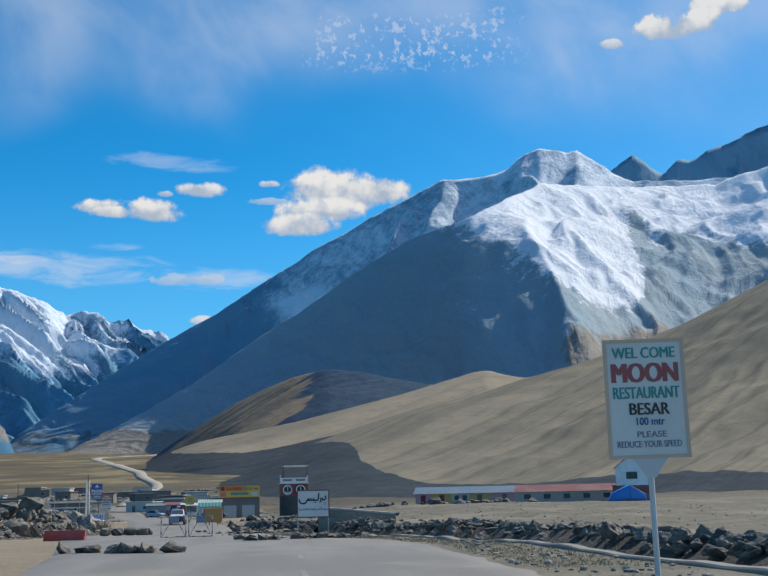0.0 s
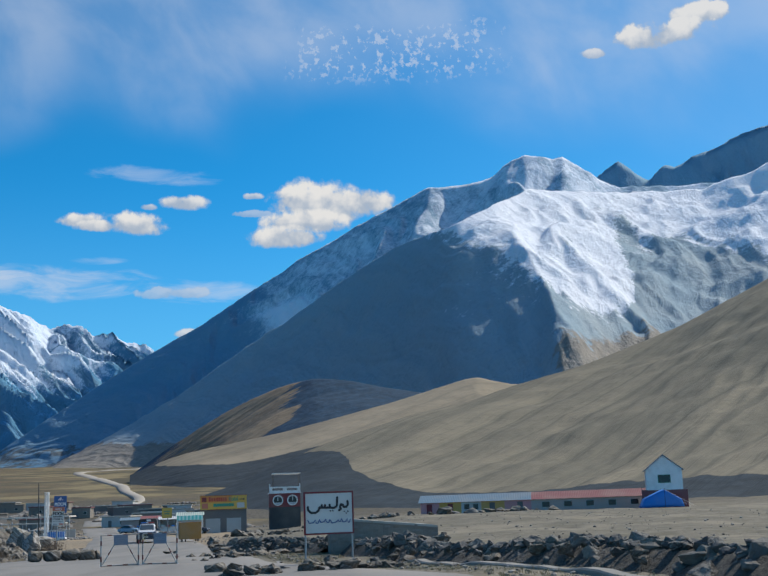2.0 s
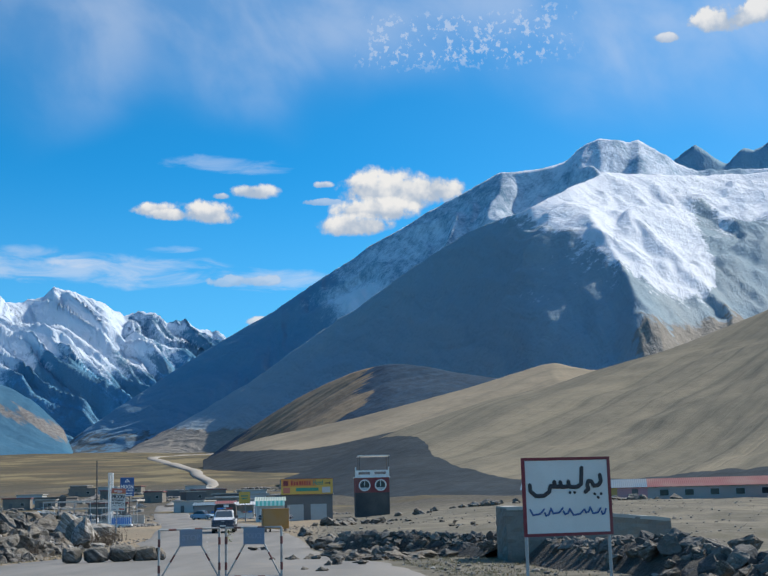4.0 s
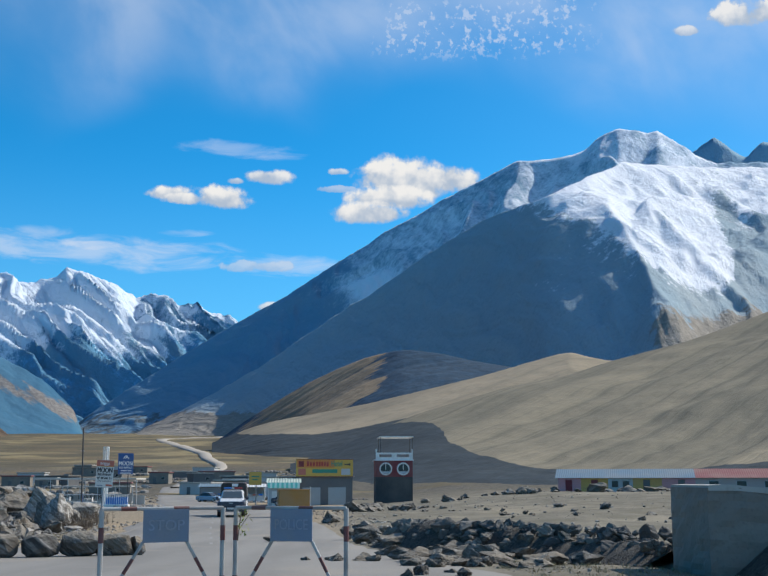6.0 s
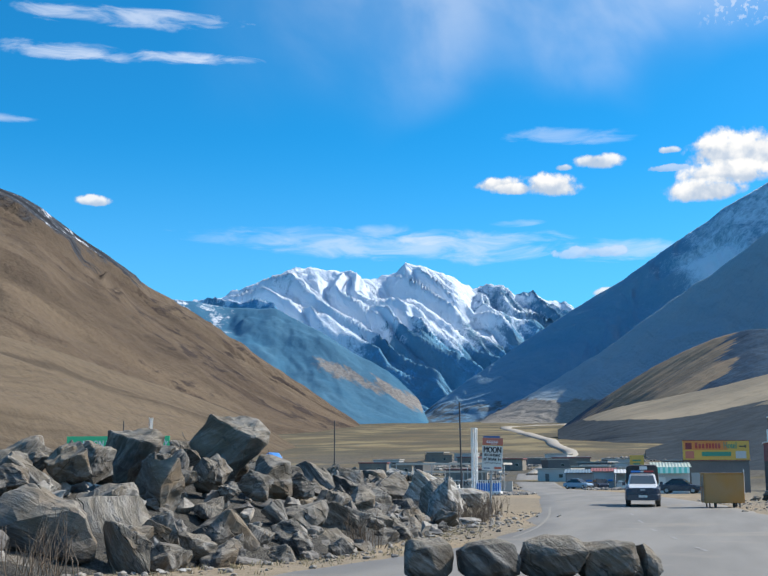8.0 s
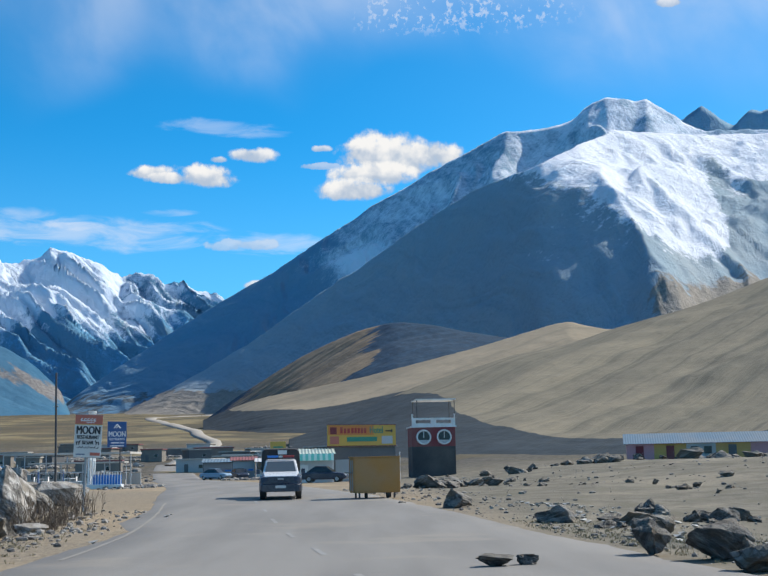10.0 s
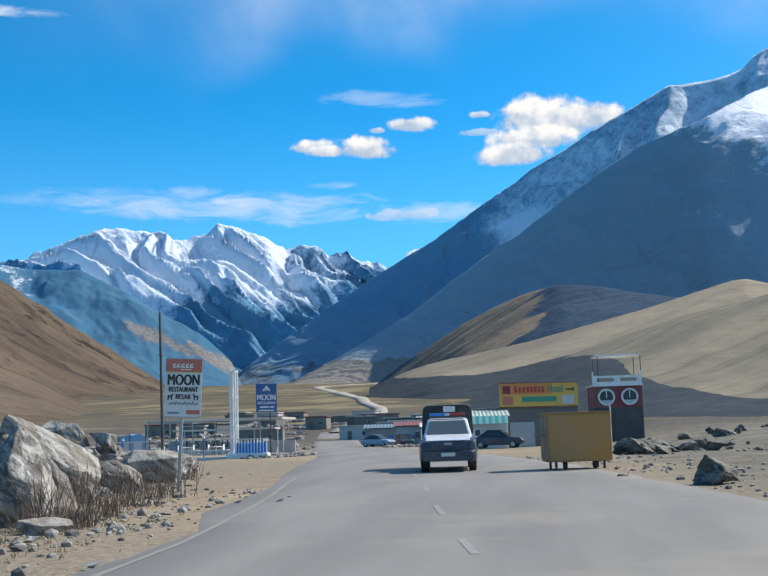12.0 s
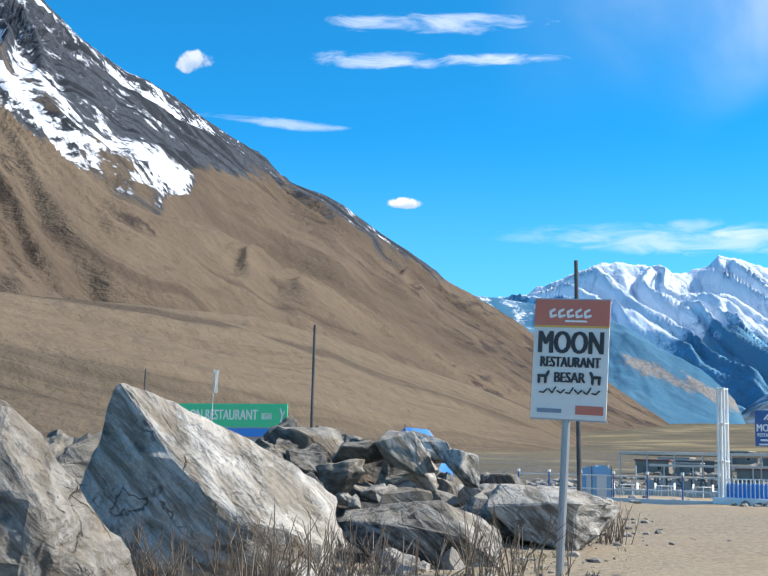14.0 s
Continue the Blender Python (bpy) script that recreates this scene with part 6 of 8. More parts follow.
def pickup(x, y, turn):
    """Police pickup: nose towards -y, dark canvas hood over the bed."""
    s = thing("pickup_truck", pose(x, y, land_z(x, y) + 0.03, 0, 0, turn), "white and dark police pickup with lightbar and canvas", "truck")
    w = 1.86
    body = loft(bmesh.new(), [hoop(-2.55, w * 0.84, 0.42, 0.80, 0.10), hoop(-2.45, w * 0.95, 0.36, 0.98, 0.12), hoop(-2.2, w, 0.34, 1.06, 0.12), hoop(-1.2, w, 0.34, 1.12, 0.12, 0.97), hoop(0.7, w, 0.34, 1.10, 0.10, 0.98), hoop(2.45, w, 0.40, 1.08, 0.08)])
    part("body", body, P_CARDARK, s, "dark lower body", smooth=False)
    part("bonnet", loft(bmesh.new(), [hoop(-2.38, w * 0.78, 0.96, 1.02, 0.03), hoop(-1.9, w * 0.82, 1.0, 1.13, 0.05), hoop(-1.15, w * 0.86, 1.05, 1.20, 0.05)]), P_CARWHITE, s, "white bonnet")
    part("cab", loft(bmesh.new(), [hoop(-1.15, w * 0.90, 1.02, 1.12, 0.05), hoop(-0.45, w * 0.84, 1.02, 1.68, 0.12, 0.92), hoop(0.2, w * 0.86, 1.02, 1.76, 0.13, 0.90), hoop(0.72, w * 0.86, 1.02, 1.72, 0.12, 0.90)]), P_CARWHITE, s, "white cab")
    bm = bmesh.new()
    glass = [(-0.70, -1.09, 1.16), (0.70, -1.09, 1.16), (0.60, -0.50, 1.635), (-0.60, -0.50, 1.635)]
    f = bm.faces.new([bm.verts.new(p) for p in glass])
    bmesh.ops.translate(bm, verts=bm.verts, vec=(0, -0.035, 0.03))
    solid = bmesh.ops.extrude_face_region(bm, geom=[f])
    bmesh.ops.translate(bm, vec=(0, 0.03, 0), verts=[g for g in solid["geom"] if isinstance(g, bmesh.types.BMVert)])
    bmesh.ops.recalc_face_normals(bm, faces=bm.faces)
    part("windscreen", bm, P_SCREEN, s, "dark glossy windscreen")
    for k in (-1, 1):
        part("side_window", boxes((k * 0.80, 0.1, 1.18, 0.02, 0.85, 0.40), bevel=0.006), P_GLASS, s)
        part("mirror", boxes((k * 1.02, -0.85, 1.12, 0.18, 0.10, 0.20), bevel=0.03), P_CARDARK, s, "dark wing mirror")
        part("headlight", loft(bmesh.new(), [[(k * 0.62, -2.50, 0.80), (k * 0.90, -2.40, 0.84), (k * 0.90, -2.36, 1.00), (k * 0.60, -2.46, 0.98)], [(k * 0.62, -2.30, 0.80), (k * 0.86, -2.25, 0.84), (k * 0.86, -2.25, 1.00), (k * 0.60, -2.3, 0.98)]]), P_LAMP, s, "clear headlight")
        part("fog_lamp", tubes(((k * 0.66, -2.58, 0.52), (k * 0.66, -2.50, 0.52), 0.065)), P_LAMP, s)
        part("side_panel", boxes((k * (w / 2 + 0.004), 0.05, 0.62, 0.02, 3.4, 0.40), bevel=0.006), P_CARWHITE, s, "pale dusty lower side")
        part("step_bar", tubes(((k * 0.93, -1.0, 0.34), (k * 0.93, 0.9, 0.34), 0.04)), P_CARDARK, s)
    part("grille", boxes((0, -2.53, 0.74, 1.14, 0.06, 0.26), bevel=0.02), P_CARDARK, s, "dark grille")
    part("emblem", boxes((0, -2.57, 0.86, 0.26, 0.02, 0.08), bevel=0.01), P_STEEL, s)
    part("bumper", loft(bmesh.new(), [hoop(-2.66, w * 0.86, 0.36, 0.66, 0.08), hoop(-2.56, w * 0.96, 0.34, 0.70, 0.08), hoop(-2.30, w * 1.0, 0.34, 0.72, 0.08)]), P_CARDARK, s, "dark front bumper")
    part("number_plate", boxes((0, -2.675, 0.50, 0.46, 0.015, 0.12)), P_CREAM, s, "plain pale plate")
    bar = part("lightbar", boxes((0, -0.1, 1.78, 1.25, 0.26, 0.05), bevel=0.01), P_CARDARK, s, "roof lightbar")
    part("blue_lamp", boxes((-0.36, -0.1, 1.83, 0.52, 0.24, 0.10), bevel=0.025), P_TARP, bar, "blue lamp cover")
    part("red_lamp", boxes((0.36, -0.1, 1.83, 0.52, 0.24, 0.10), bevel=0.025), P_RED, bar, "red lamp cover")
    part("siren", boxes((0, -0.1, 1.83, 0.18, 0.2, 0.09), bevel=0.02), P_CREAM, bar)
    part("canvas_hood", loft(bmesh.new(), [hoop(0.80, w * 0.98, 1.06, 2.22, 0.22, 0.96), hoop(1.6, w * 1.0, 1.06, 2.27, 0.22, 0.96), hoop(2.45, w * 0.98, 1.06, 2.20, 0.22, 0.96)]), P_CANVAS, s, "black canvas hood over the bed")
    part("notice", boxes((0.08, 0.79, 1.98, 0.42, 0.02, 0.20)), P_CREAM, s, "small pale notice")
    for px in (-0.80, 0.80):
        for py in (-1.62, 1.52):
            wheel(px, py, 0.37, 0.24, s)
            part("wheel_arch", loft(bmesh.new(), [[(px * 1.165 + 0.02 * math.copysign(1, px), py - 0.46 * math.cos(q), 0.40 + 0.46 * math.sin(q)) for q in np.linspace(0, math.pi, 9)] + [(px * 1.165 + 0.02 * math.copysign(1, px), py - 0.40 * math.cos(q), 0.40 + 0.40 * math.sin(q)) for q in np.linspace(math.pi, 0, 9)],
                               [(px * 0.9, py - 0.46 * math.cos(q), 0.40 + 0.46 * math.sin(q)) for q in np.linspace(0, math.pi, 9)] + [(px * 0.9, py - 0.40 * math.cos(q), 0.40 + 0.40 * math.sin(q)) for q in np.linspace(math.pi, 0, 9)]]), P_CARDARK, s)
    return s


pickup(5.15, 148.6, 3.0)


def saloon(x, y, turn, paint, label):
    s = thing("car", pose(x, y, land_z(x, y) + 0.03, 0, 0, turn), label, "car", "parked cars by the huts")
    w = 1.65
    part("body", loft(bmesh.new(), [hoop(-2.05, w * 0.82, 0.36, 0.62, 0.1), hoop(-1.85, w * 0.96, 0.28, 0.78, 0.12), hoop(-0.9, w, 0.26, 0.88, 0.12), hoop(1.0, w, 0.26, 0.90, 0.12), hoop(1.85, w * 0.96, 0.28, 0.86, 0.12), hoop(2.0, w * 0.84, 0.36, 0.76, 0.1)]), paint, s)
    part("cabin", loft(bmesh.new(), [hoop(-0.95, w * 0.90, 0.82, 0.90, 0.03), hoop(-0.30, w * 0.82, 0.82, 1.36, 0.1, 0.9), hoop(0.75, w * 0.82, 0.82, 1.38, 0.1, 0.9), hoop(1.45, w * 0.86, 0.82, 0.94, 0.03)]), P_GLASS, s, "dark glazed cabin")
    part("roof", loft(bmesh.new(), [hoop(-0.30, w * 0.72, 1.35, 1.40, 0.02), hoop(0.75, w * 0.72, 1.37, 1.42, 0.02)]), paint, s)
    for px in (-0.72, 0.72):
        for py in (-1.25, 1.25):
            wheel(px, py, 0.30, 0.19, s)
        part("headlight", boxes((px * 0.78, -1.97, 0.56, 0.3, 0.08, 0.12), bevel=0.02), P_LAMP, s)
    part("bumper", boxes((0, -2.02, 0.34, 1.4, 0.12, 0.18), bevel=0.03), P_CARDARK, s)
    return s


saloon(-8.3, 243.0, 62, painted("pale blue car paint", (0.22, 0.34, 0.46), 0.3, 0.15), "pale blue parked car beside the hut")
saloon(-5.6, 246.5, 20, P_CARDARK, "dark parked car beside the hut")
saloon(6.3, 197.5, 80, P_CARDARK, "low dark parked car before the awning hut")


def orange_cart():
    a, b = (8.5, 145.45), (10.55, 145.80)
    g = land_z(9.5, 145.6) + 0.03
    s = thing("vending_cart", pose(9.53, 145.62, g, 0, 0, toward(a, b)), "ochre sheet metal vending cart on short legs", "cart")
    w, d, z, h = 2.06, 1.15, 0.24, 1.54
    part("body", boxes((0, d / 2, z, w, d, h), bevel=0.03), P_OCHRE, s)
    part("front_panel", boxes((0.0, -0.008, z + 0.06, w - 0.1, 0.02, h - 0.14), bevel=0.006), P_OCHRE, s, "plain ochre front panel")
    part("roof_sheet", boxes((0, d / 2, z + h, w + 0.08, d + 0.08, 0.035), bevel=0.008), P_OCHRE, s, "slightly bent ochre roof sheet")
    for k in range(5):
        part("slat", boxes((-w / 2 - 0.012, 0.12 + k * 0.23, z + 0.08, 0.03, 0.15, h - 0.2), bevel=0.005), P_GREYCLOTH if k % 2 else P_OCHRE, s, "upright side slat")
    part("side_counter", boxes((-w / 2 - 0.14, d / 2, z + 0.86, 0.24, d * 0.9, 0.04), bevel=0.008), P_MUD, s, "narrow wooden side counter")
    for px in (-0.78, 0.78):
        for py in (0.12, d - 0.12):
            part("leg", boxes((px, py, 0.0, 0.07, 0.07, z + 0.02)), P_DARKPOLE, s)
    for px in (-0.45, 0.52):
        part("wheel", tubes(((px - 0.05, 0.3, 0.14), (px + 0.05, 0.3, 0.14), 0.14), sides=16), P_TYRE, s)
    part("lamp_post", tubes(((w / 2 + 0.02, 0.1, z + h * 0.3), (w / 2 + 0.02, 0.1, z + h + 0.22), 0.02)), P_WHITE, s, "short white corner rod")


orange_cart()


def red_barrier():
    g = land_z(4.6, 82.3)
    s = thing("concrete_barrier", pose(4.6, 82.2, g + 0.02, 0, 0, -4), "red painted concrete barrier standing beside the road", "barrier")
    bm = prism(bmesh.new(), [(-0.30, 0), (0.30, 0), (0.30, 0.12), (0.14, 0.30), (0.10, 0.62), (-0.10, 0.62), (-0.14, 0.30), (-0.30, 0.12)], -1.25, 1.25)
    bmesh.ops.rotate(bm, verts=bm.verts, matrix=Matrix.Rotation(math.pi / 2, 3, "Z"))
    part("body", bm, P_RED, s)


red_barrier()

# ---- buildings ----
def window(parent, x, y, z, w, h, frame_mat=None, name="window"):
    f = part(name, boxes((x, y - 0.03, z - 0.06, w + 0.14, 0.10, h + 0.12), bevel=0.01), frame_mat or P_PALE, parent)
    part("pane", boxes((x, y - 0.09, z, w, 0.03, h)), P_GLASS, f, "dark pane")
    return f


def door(parent, x, y, z, w, h, mat):
    d = part("door", boxes((x, y - 0.05, z, w, 0.08, h), bevel=0.01), mat, parent)
    part("door_handle", boxes((x + w * 0.36, y - 0.11, z + 1.0, 0.05, 0.05, 0.12)), P_STEEL, d)


def corrugated(x0, x1, y0, z0, y1, z1, pitch=0.35, amp=0.03, thick=0.03):
    """A sloping sheet with ribs running down the slope."""
    bm = bmesh.new()
    n = max(4, int((x1 - x0) / pitch) * 4)
    rows = []
    for i in range(n + 1):
        x = x0 + (x1 - x0) * i / n
        k = amp * math.sin(i * math.pi / 2)
        rows.append([bm.verts.new((x, y0, z0 + k)), bm.verts.new((x, y1, z1 + k)), bm.verts.new((x, y1, z1 + k - thick)), bm.verts.new((x, y0, z0 + k - thick))])
    for a, b in zip(rows, rows[1:]):
        for i in range(4):
            bm.faces.new((a[i], b[i], b[(i + 1) % 4], a[(i + 1) % 4]))
    bm.faces.new(rows[0])
    bm.faces.new(rows[-1][::-1])
    bmesh.ops.recalc_face_normals(bm, faces=bm.faces)
    return bm


def long_building():
    a, b = (43.0, 237.0), (81.5, 228.0)
    g = land_z(60, 233) - 0.1
    L = math.hypot(b[0] - a[0], b[1] - a[1])
    s = thing("long_building", pose(a[0], a[1], g, 0, 0, toward(a, b)), "long low building, pink and amber walls, blue and red roof", "building")
    top = 2.75 - g
    cut = L * 0.49
    widths = [(0, 0.17, P_PINK), (0.17, 0.37, P_AMBER), (0.37, 0.55, P_PALE), (0.55, 0.76, P_AMBER), (0.76, 1.0, P_PINK)]
    for u, v, mat in widths:
        part("wall", boxes(((u + v) / 2 * cut, 2.5, 0, (v - u) * cut - 0.01, 5.0, top)), mat, s)
    part("wall", boxes(((cut + L) / 2, 2.5, 0, L - cut, 5.0, top)), painted("pale rose plaster", (0.47, 0.40, 0.38), 0.85, 0.3, 0.5), s)
    part("roof", corrugated(-0.4, cut, -0.5, top + 0.05, 4.0, 4.1 - g, 0.3, 0.012), P_ROOFBLUE, s, "blue sheet metal roof")
    part("roof", corrugated(cut, L + 0.4, -0.5, top + 0.05, 4.0, 4.1 - g, 0.3, 0.012), P_ROOFRED, s, "faded red sheet metal roof")
    for k in range(5):
        window(s, cut + 2.5 + k * (L - cut - 5) / 4, 0, top * 0.38, 1.3, 0.9)
    for u in (0.08, 0.27, 0.65, 0.9):
        door(s, cut * u, 0, 0, 0.95, 1.9, P_DARKRED if u < 0.5 else P_WALL)
    window(s, cut * 0.42, 0, top * 0.4, 0.9, 0.9)
    window(s, cut * 0.50, 0, top * 0.4, 0.9, 0.9)


def gable_house():
    x, y = 81.0, 218.0
    g = land_z(x, y) - 0.1
    s = thing("gable_house", pose(x, y, g, 0, 0, -16), "two storey house, white gable over red ground floor", "house")
    part("ground_floor", boxes((0, 3, 0, 7.2, 6, 3.6 - g)), P_ROOFRED, s, "red painted ground floor")
    z1, z2, z3 = 3.6 - g, 6.9 - g, 9.2 - g
    part("upper_floor", prism(bmesh.new(), [(-2.9, z1), (2.9, z1), (2.9, z2), (0, z3), (-2.9, z2)], 0, 6), P_WHITE, s, "white gabled upper floor")
    for k in (-1, 1):
        bm = prism(bmesh.new(), [(k * 3.15, z2 - 0.2), (0, z3 + 0.06), (0, z3 + 0.16), (k * 3.2, z2 - 0.08)], -0.3, 6.3)
        part("roof", bm, P_ROOFBLUE, s, "thin blue grey roof")
    window(s, 0, 0, z1 + 1.2, 1.9, 1.2, P_GREEN)
    part("balcony", boxes((-3.3, 0.5, z1, 0.9, 1.0, 0.08), (-3.7, 0.5, z1 + 0.5, 0.06, 1.0, 0.06), (-3.7, 0.05, z1, 0.06, 0.06, 0.6), (-3.7, 0.95, z1, 0.06, 0.06, 0.6)), P_WALL, s, "small side balcony")
    door(s, -1.8, 0, 0, 1.1, 2.1, P_PALE)


def tent(x, y, turn, w, d, h, mat, label):
    g = land_z(x, y)
    s = thing("tarpaulin_tent", pose(x, y, g, 0, 0, turn), label, "tent", "tarpaulin tents")
    bm = prism(bmesh.new(), [(-w / 2, 0.05), (w / 2, 0.05), (w * 0.44, h * 0.45), (w * 0.05, h), (-w * 0.4, h * 0.5)], -d / 2, d / 2)
    bmesh.ops.triangulate(bm, faces=bm.faces)
    bmesh.ops.subdivide_edges(bm, edges=bm.edges, cuts=2, use_grid_fill=True)
    for v in bm.verts:
        v.co += Vector((0.05, 0.10, 0.06)) * noise.noise(v.co * 1.4 + Vector((x, y, 0)))
    part("sheet", bm, mat, s, smooth=True)
    for k in (-1, 1):
        part("pole", tubes(((w * 0.05, k * d / 2, 0), (w * 0.05, k * d / 2, h + 0.2), 0.03)), P_DARKPOLE, s)
        part("rope", tubes(((w * 0.05, k * d / 2, h), (w * 0.75, k * d * 0.6, 0.0), 0.012), sides=5), P_CREAM, s)
    return s


def board_building():
    g = land_z(10, 209) - 0.1
    a, b = (6.45, 207.2), (13.25, 210.1)
    s = thing("board_building", pose(a[0], a[1], g, 0, 0, toward(a, b)), "dark stone building under a bright hotel billboard", "building")
    L = 7.4
    h = 2.95 - g
    part("wall", boxes((L / 2, 3.2, 0, L, 6, h - 0.05)), P_WALL, s)
    part("roof_slab", boxes((L / 2, 3.2, h - 0.05, L + 0.3, 6.3, 0.12)), P_CONCRETE, s)
    part("shutter", corrugated(0.9, 3.2, 0.16, 0.1, 0.17, 2.2, 0.2, 0.02), P_STEEL, s, "closed grey shutter")
    part("shutter", corrugated(4.2, 6.5, 0.16, 0.1, 0.17, 2.2, 0.2, 0.02), P_STEEL, s, "closed grey shutter")
    bd = thing("billboard", pose(a[0], a[1], 2.98, 0, 0, toward(a, b)), "long yellow and orange hotel billboard on the roof", "billboard")
    W, H = 7.35, 2.0
    part("panel", boxes((W / 2, 0, 0, W, 0.08, H)), P_YELLOW, bd)
    part("upper_panel", boxes((W * 0.34, -0.05, H * 0.52, W * 0.66, 0.02, H * 0.46)), painted("orange print", (0.62, 0.22, 0.05), 0.5, 0.1), bd, "orange upper band")
    part("green_panel", boxes((W * 0.50, -0.05, H * 0.20, W * 0.44, 0.03, H * 0.22)), P_GREEN, bd, "dark green band")
    part("photo_panel", boxes((W * 0.87, -0.05, H * 0.08, W * 0.16, 0.03, H * 0.38)), P_PALE, bd, "pale picture panel")
    part("photo_panel", boxes((W * 0.10, -0.05, H * 0.08, W * 0.13, 0.03, H * 0.38)), P_ORANGE, bd, "reddish picture panel")
    part("emblem", boxes((W * 0.085, -0.05, H * 0.56, W * 0.095, 0.04, H * 0.34), bevel=0.03), P_DARKRED, bd, "dark red square emblem")
    bars([(W * (0.20 + 0.052 * k), H * 0.60, W * 0.036, H * (0.24 + 0.06 * (k % 3 == 0))) for k in range(3)], P_RED, bd, -0.075)
    bars([(W * (0.36 + 0.046 * k), H * 0.60, W * 0.034, H * 0.26) for k in range(5)], P_RED, bd, -0.075)
    words("Hotel", 0.95, W * 0.71, H * 0.60, P_GREEN, bd, y=-0.06, width=W * 0.19)
    bars([(W * 0.89, H * 0.68, W * 0.09, H * 0.06), (W * 0.94, H * 0.64, W * 0.02, H * 0.14)], P_BLACK, bd, -0.075, "arrow")
    part("frame_bar", boxes((W / 2, 0.0, H, W + 0.1, 0.14, 0.06)), P_DARKRED, bd)
    part("frame_bar", boxes((W / 2, 0.0, -0.06, W + 0.1, 0.14, 0.06)), P_DARKRED, bd)
    for k in (0.12, 0.5, 0.88):
        part("strut", tubes(((W * k, 0.06, H * 0.8), (W * k, 1.1, 0.02), 0.04)), P_DARKPOLE, bd)


def round_window_hotel():
    g = land_z(19, 240) - 0.1
    s = thing("hotel_tower", pose(16.5, 238.0, g, 0, 0, 2), "maroon hotel front with round windows and white railing", "building")
    W = 5.4
    part("lower_wall", boxes((W / 2, 3, 0, W, 6, 3.0 - g)), painted("dark shaded plaster", (0.045, 0.05, 0.055), 0.9, 0.25, 0.7), s, "dark lower wall")
    part("front_wall", boxes((W / 2, 3, 3.0 - g, W, 6, 2.35)), P_DARKRED, s, "maroon upper wall")
    z = 4.15 - g
    for x in (1.45, 4.0):
        o = part("window_ring", ring(bmesh.new(), (x, -0.06, z), 0.84, 0.11), P_WHITE, s, "white round window ring")
        part("pane", tubes(((x, 0.02, z), (x, -0.05, z), 0.8), sides=24), P_GLASS, o)
        part("glazing_bar", tubes(((x, -0.09, z - 0.1), (x, -0.09, z + 0.8), 0.05), sides=6), P_WHITE, o)
        part("picture", prism(bmesh.new(), [(x - 0.7, z - 0.35), (x + 0.7, z - 0.35), (x + 0.3, z - 0.7), (x - 0.3, z - 0.7)], -0.075, -0.055), P_PALE, o, "pale lower segment")
    zr = 5.45 - g
    part("floor_slab", boxes((W / 2, 3, zr - 0.1, W + 0.3, 6.3, 0.16)), P_WHITE, s, "white floor edge")
    rail = part("railing", boxes((W / 2, 0, zr + 0.82, W, 0.12, 0.24), (W / 2, 0, zr + 0.06, W, 0.12, 0.34), (W / 2, 0, zr + 0.06, 0.7, 0.14, 1.0), (0.25, 0, zr + 0.06, 0.5, 0.14, 1.0), (W - 0.25, 0, zr + 0.06, 0.5, 0.14, 1.0)), P_WHITE, s, "white front railing")
    for x in (0.06, W * 0.5, W - 0.06):
        part("post", boxes((x, 0, zr + 0.06, 0.16, 0.16, 0.82 if x == W * 0.5 else 1.5)), P_WHITE, rail)
    zt = 8.75 - g
    for x in (0.7, W + 0.0):
        for y in (0.3, 5.6):
            part("roof_post", tubes(((x, y, zr), (x, y, zt), 0.05)), P_DARKPOLE, s)
    part("roof_bar", boxes((W / 2 + 0.35, 3, zt, W - 0.4, 5.8, 0.14)), P_WHITE, s, "thin white roof edge")


def awning_hut():
    g = land_z(5, 203) - 0.05
    s = thing("awning_hut", pose(3.4, 203.0, g, 0, 0, 3), "small white shop hut with turquoise striped awning", "hut")
    W = 3.7
    part("wall", boxes((W / 2, 2.0, 0, W, 3.4, 1.75 - g)), P_PALE, s)
    part("roof", corrugated(-0.2, W + 0.2, 0.2, 2.25 - g, 3.9, 2.75 - g, 0.3), painted("pale green roof", (0.38, 0.46, 0.40), 0.6, 0.3, 0.8), s, "pale green sheet roof")
    n = 14
    for k in range(n):
        x0, x1 = W * k / n, W * (k + 1) / n
        bm = prism(bmesh.new(), [(x0, 1.62 - g), (x1, 1.62 - g), (x1, 2.25 - g), (x0, 2.25 - g)], -0.02, 0.02)
        for v in bm.verts:
            v.co.y += -0.55 * (2.25 - g - v.co.z) / 0.63 + 0.2
        part("awning_stripe", bm, P_TEAL if k % 2 == 0 else painted("pale teal", (0.35, 0.6, 0.55), 0.6, 0.15) if k == 1 else AWN_PALE, s)
    window(s, 2.7, 0.3, 0.85, 0.5, 0.7)
    door(s, 0.9, 0.3, 0.0, 0.8, 1.7, P_WHITE)
    for x in (0.1, W - 0.1):
        part("post", tubes(((x, -0.3, 0), (x, -0.3, 1.7 - g), 0.03)), P_WHITE, s)


AWN_PALE = painted("pale teal stripe", (0.32, 0.58, 0.53), 0.6, 0.15)


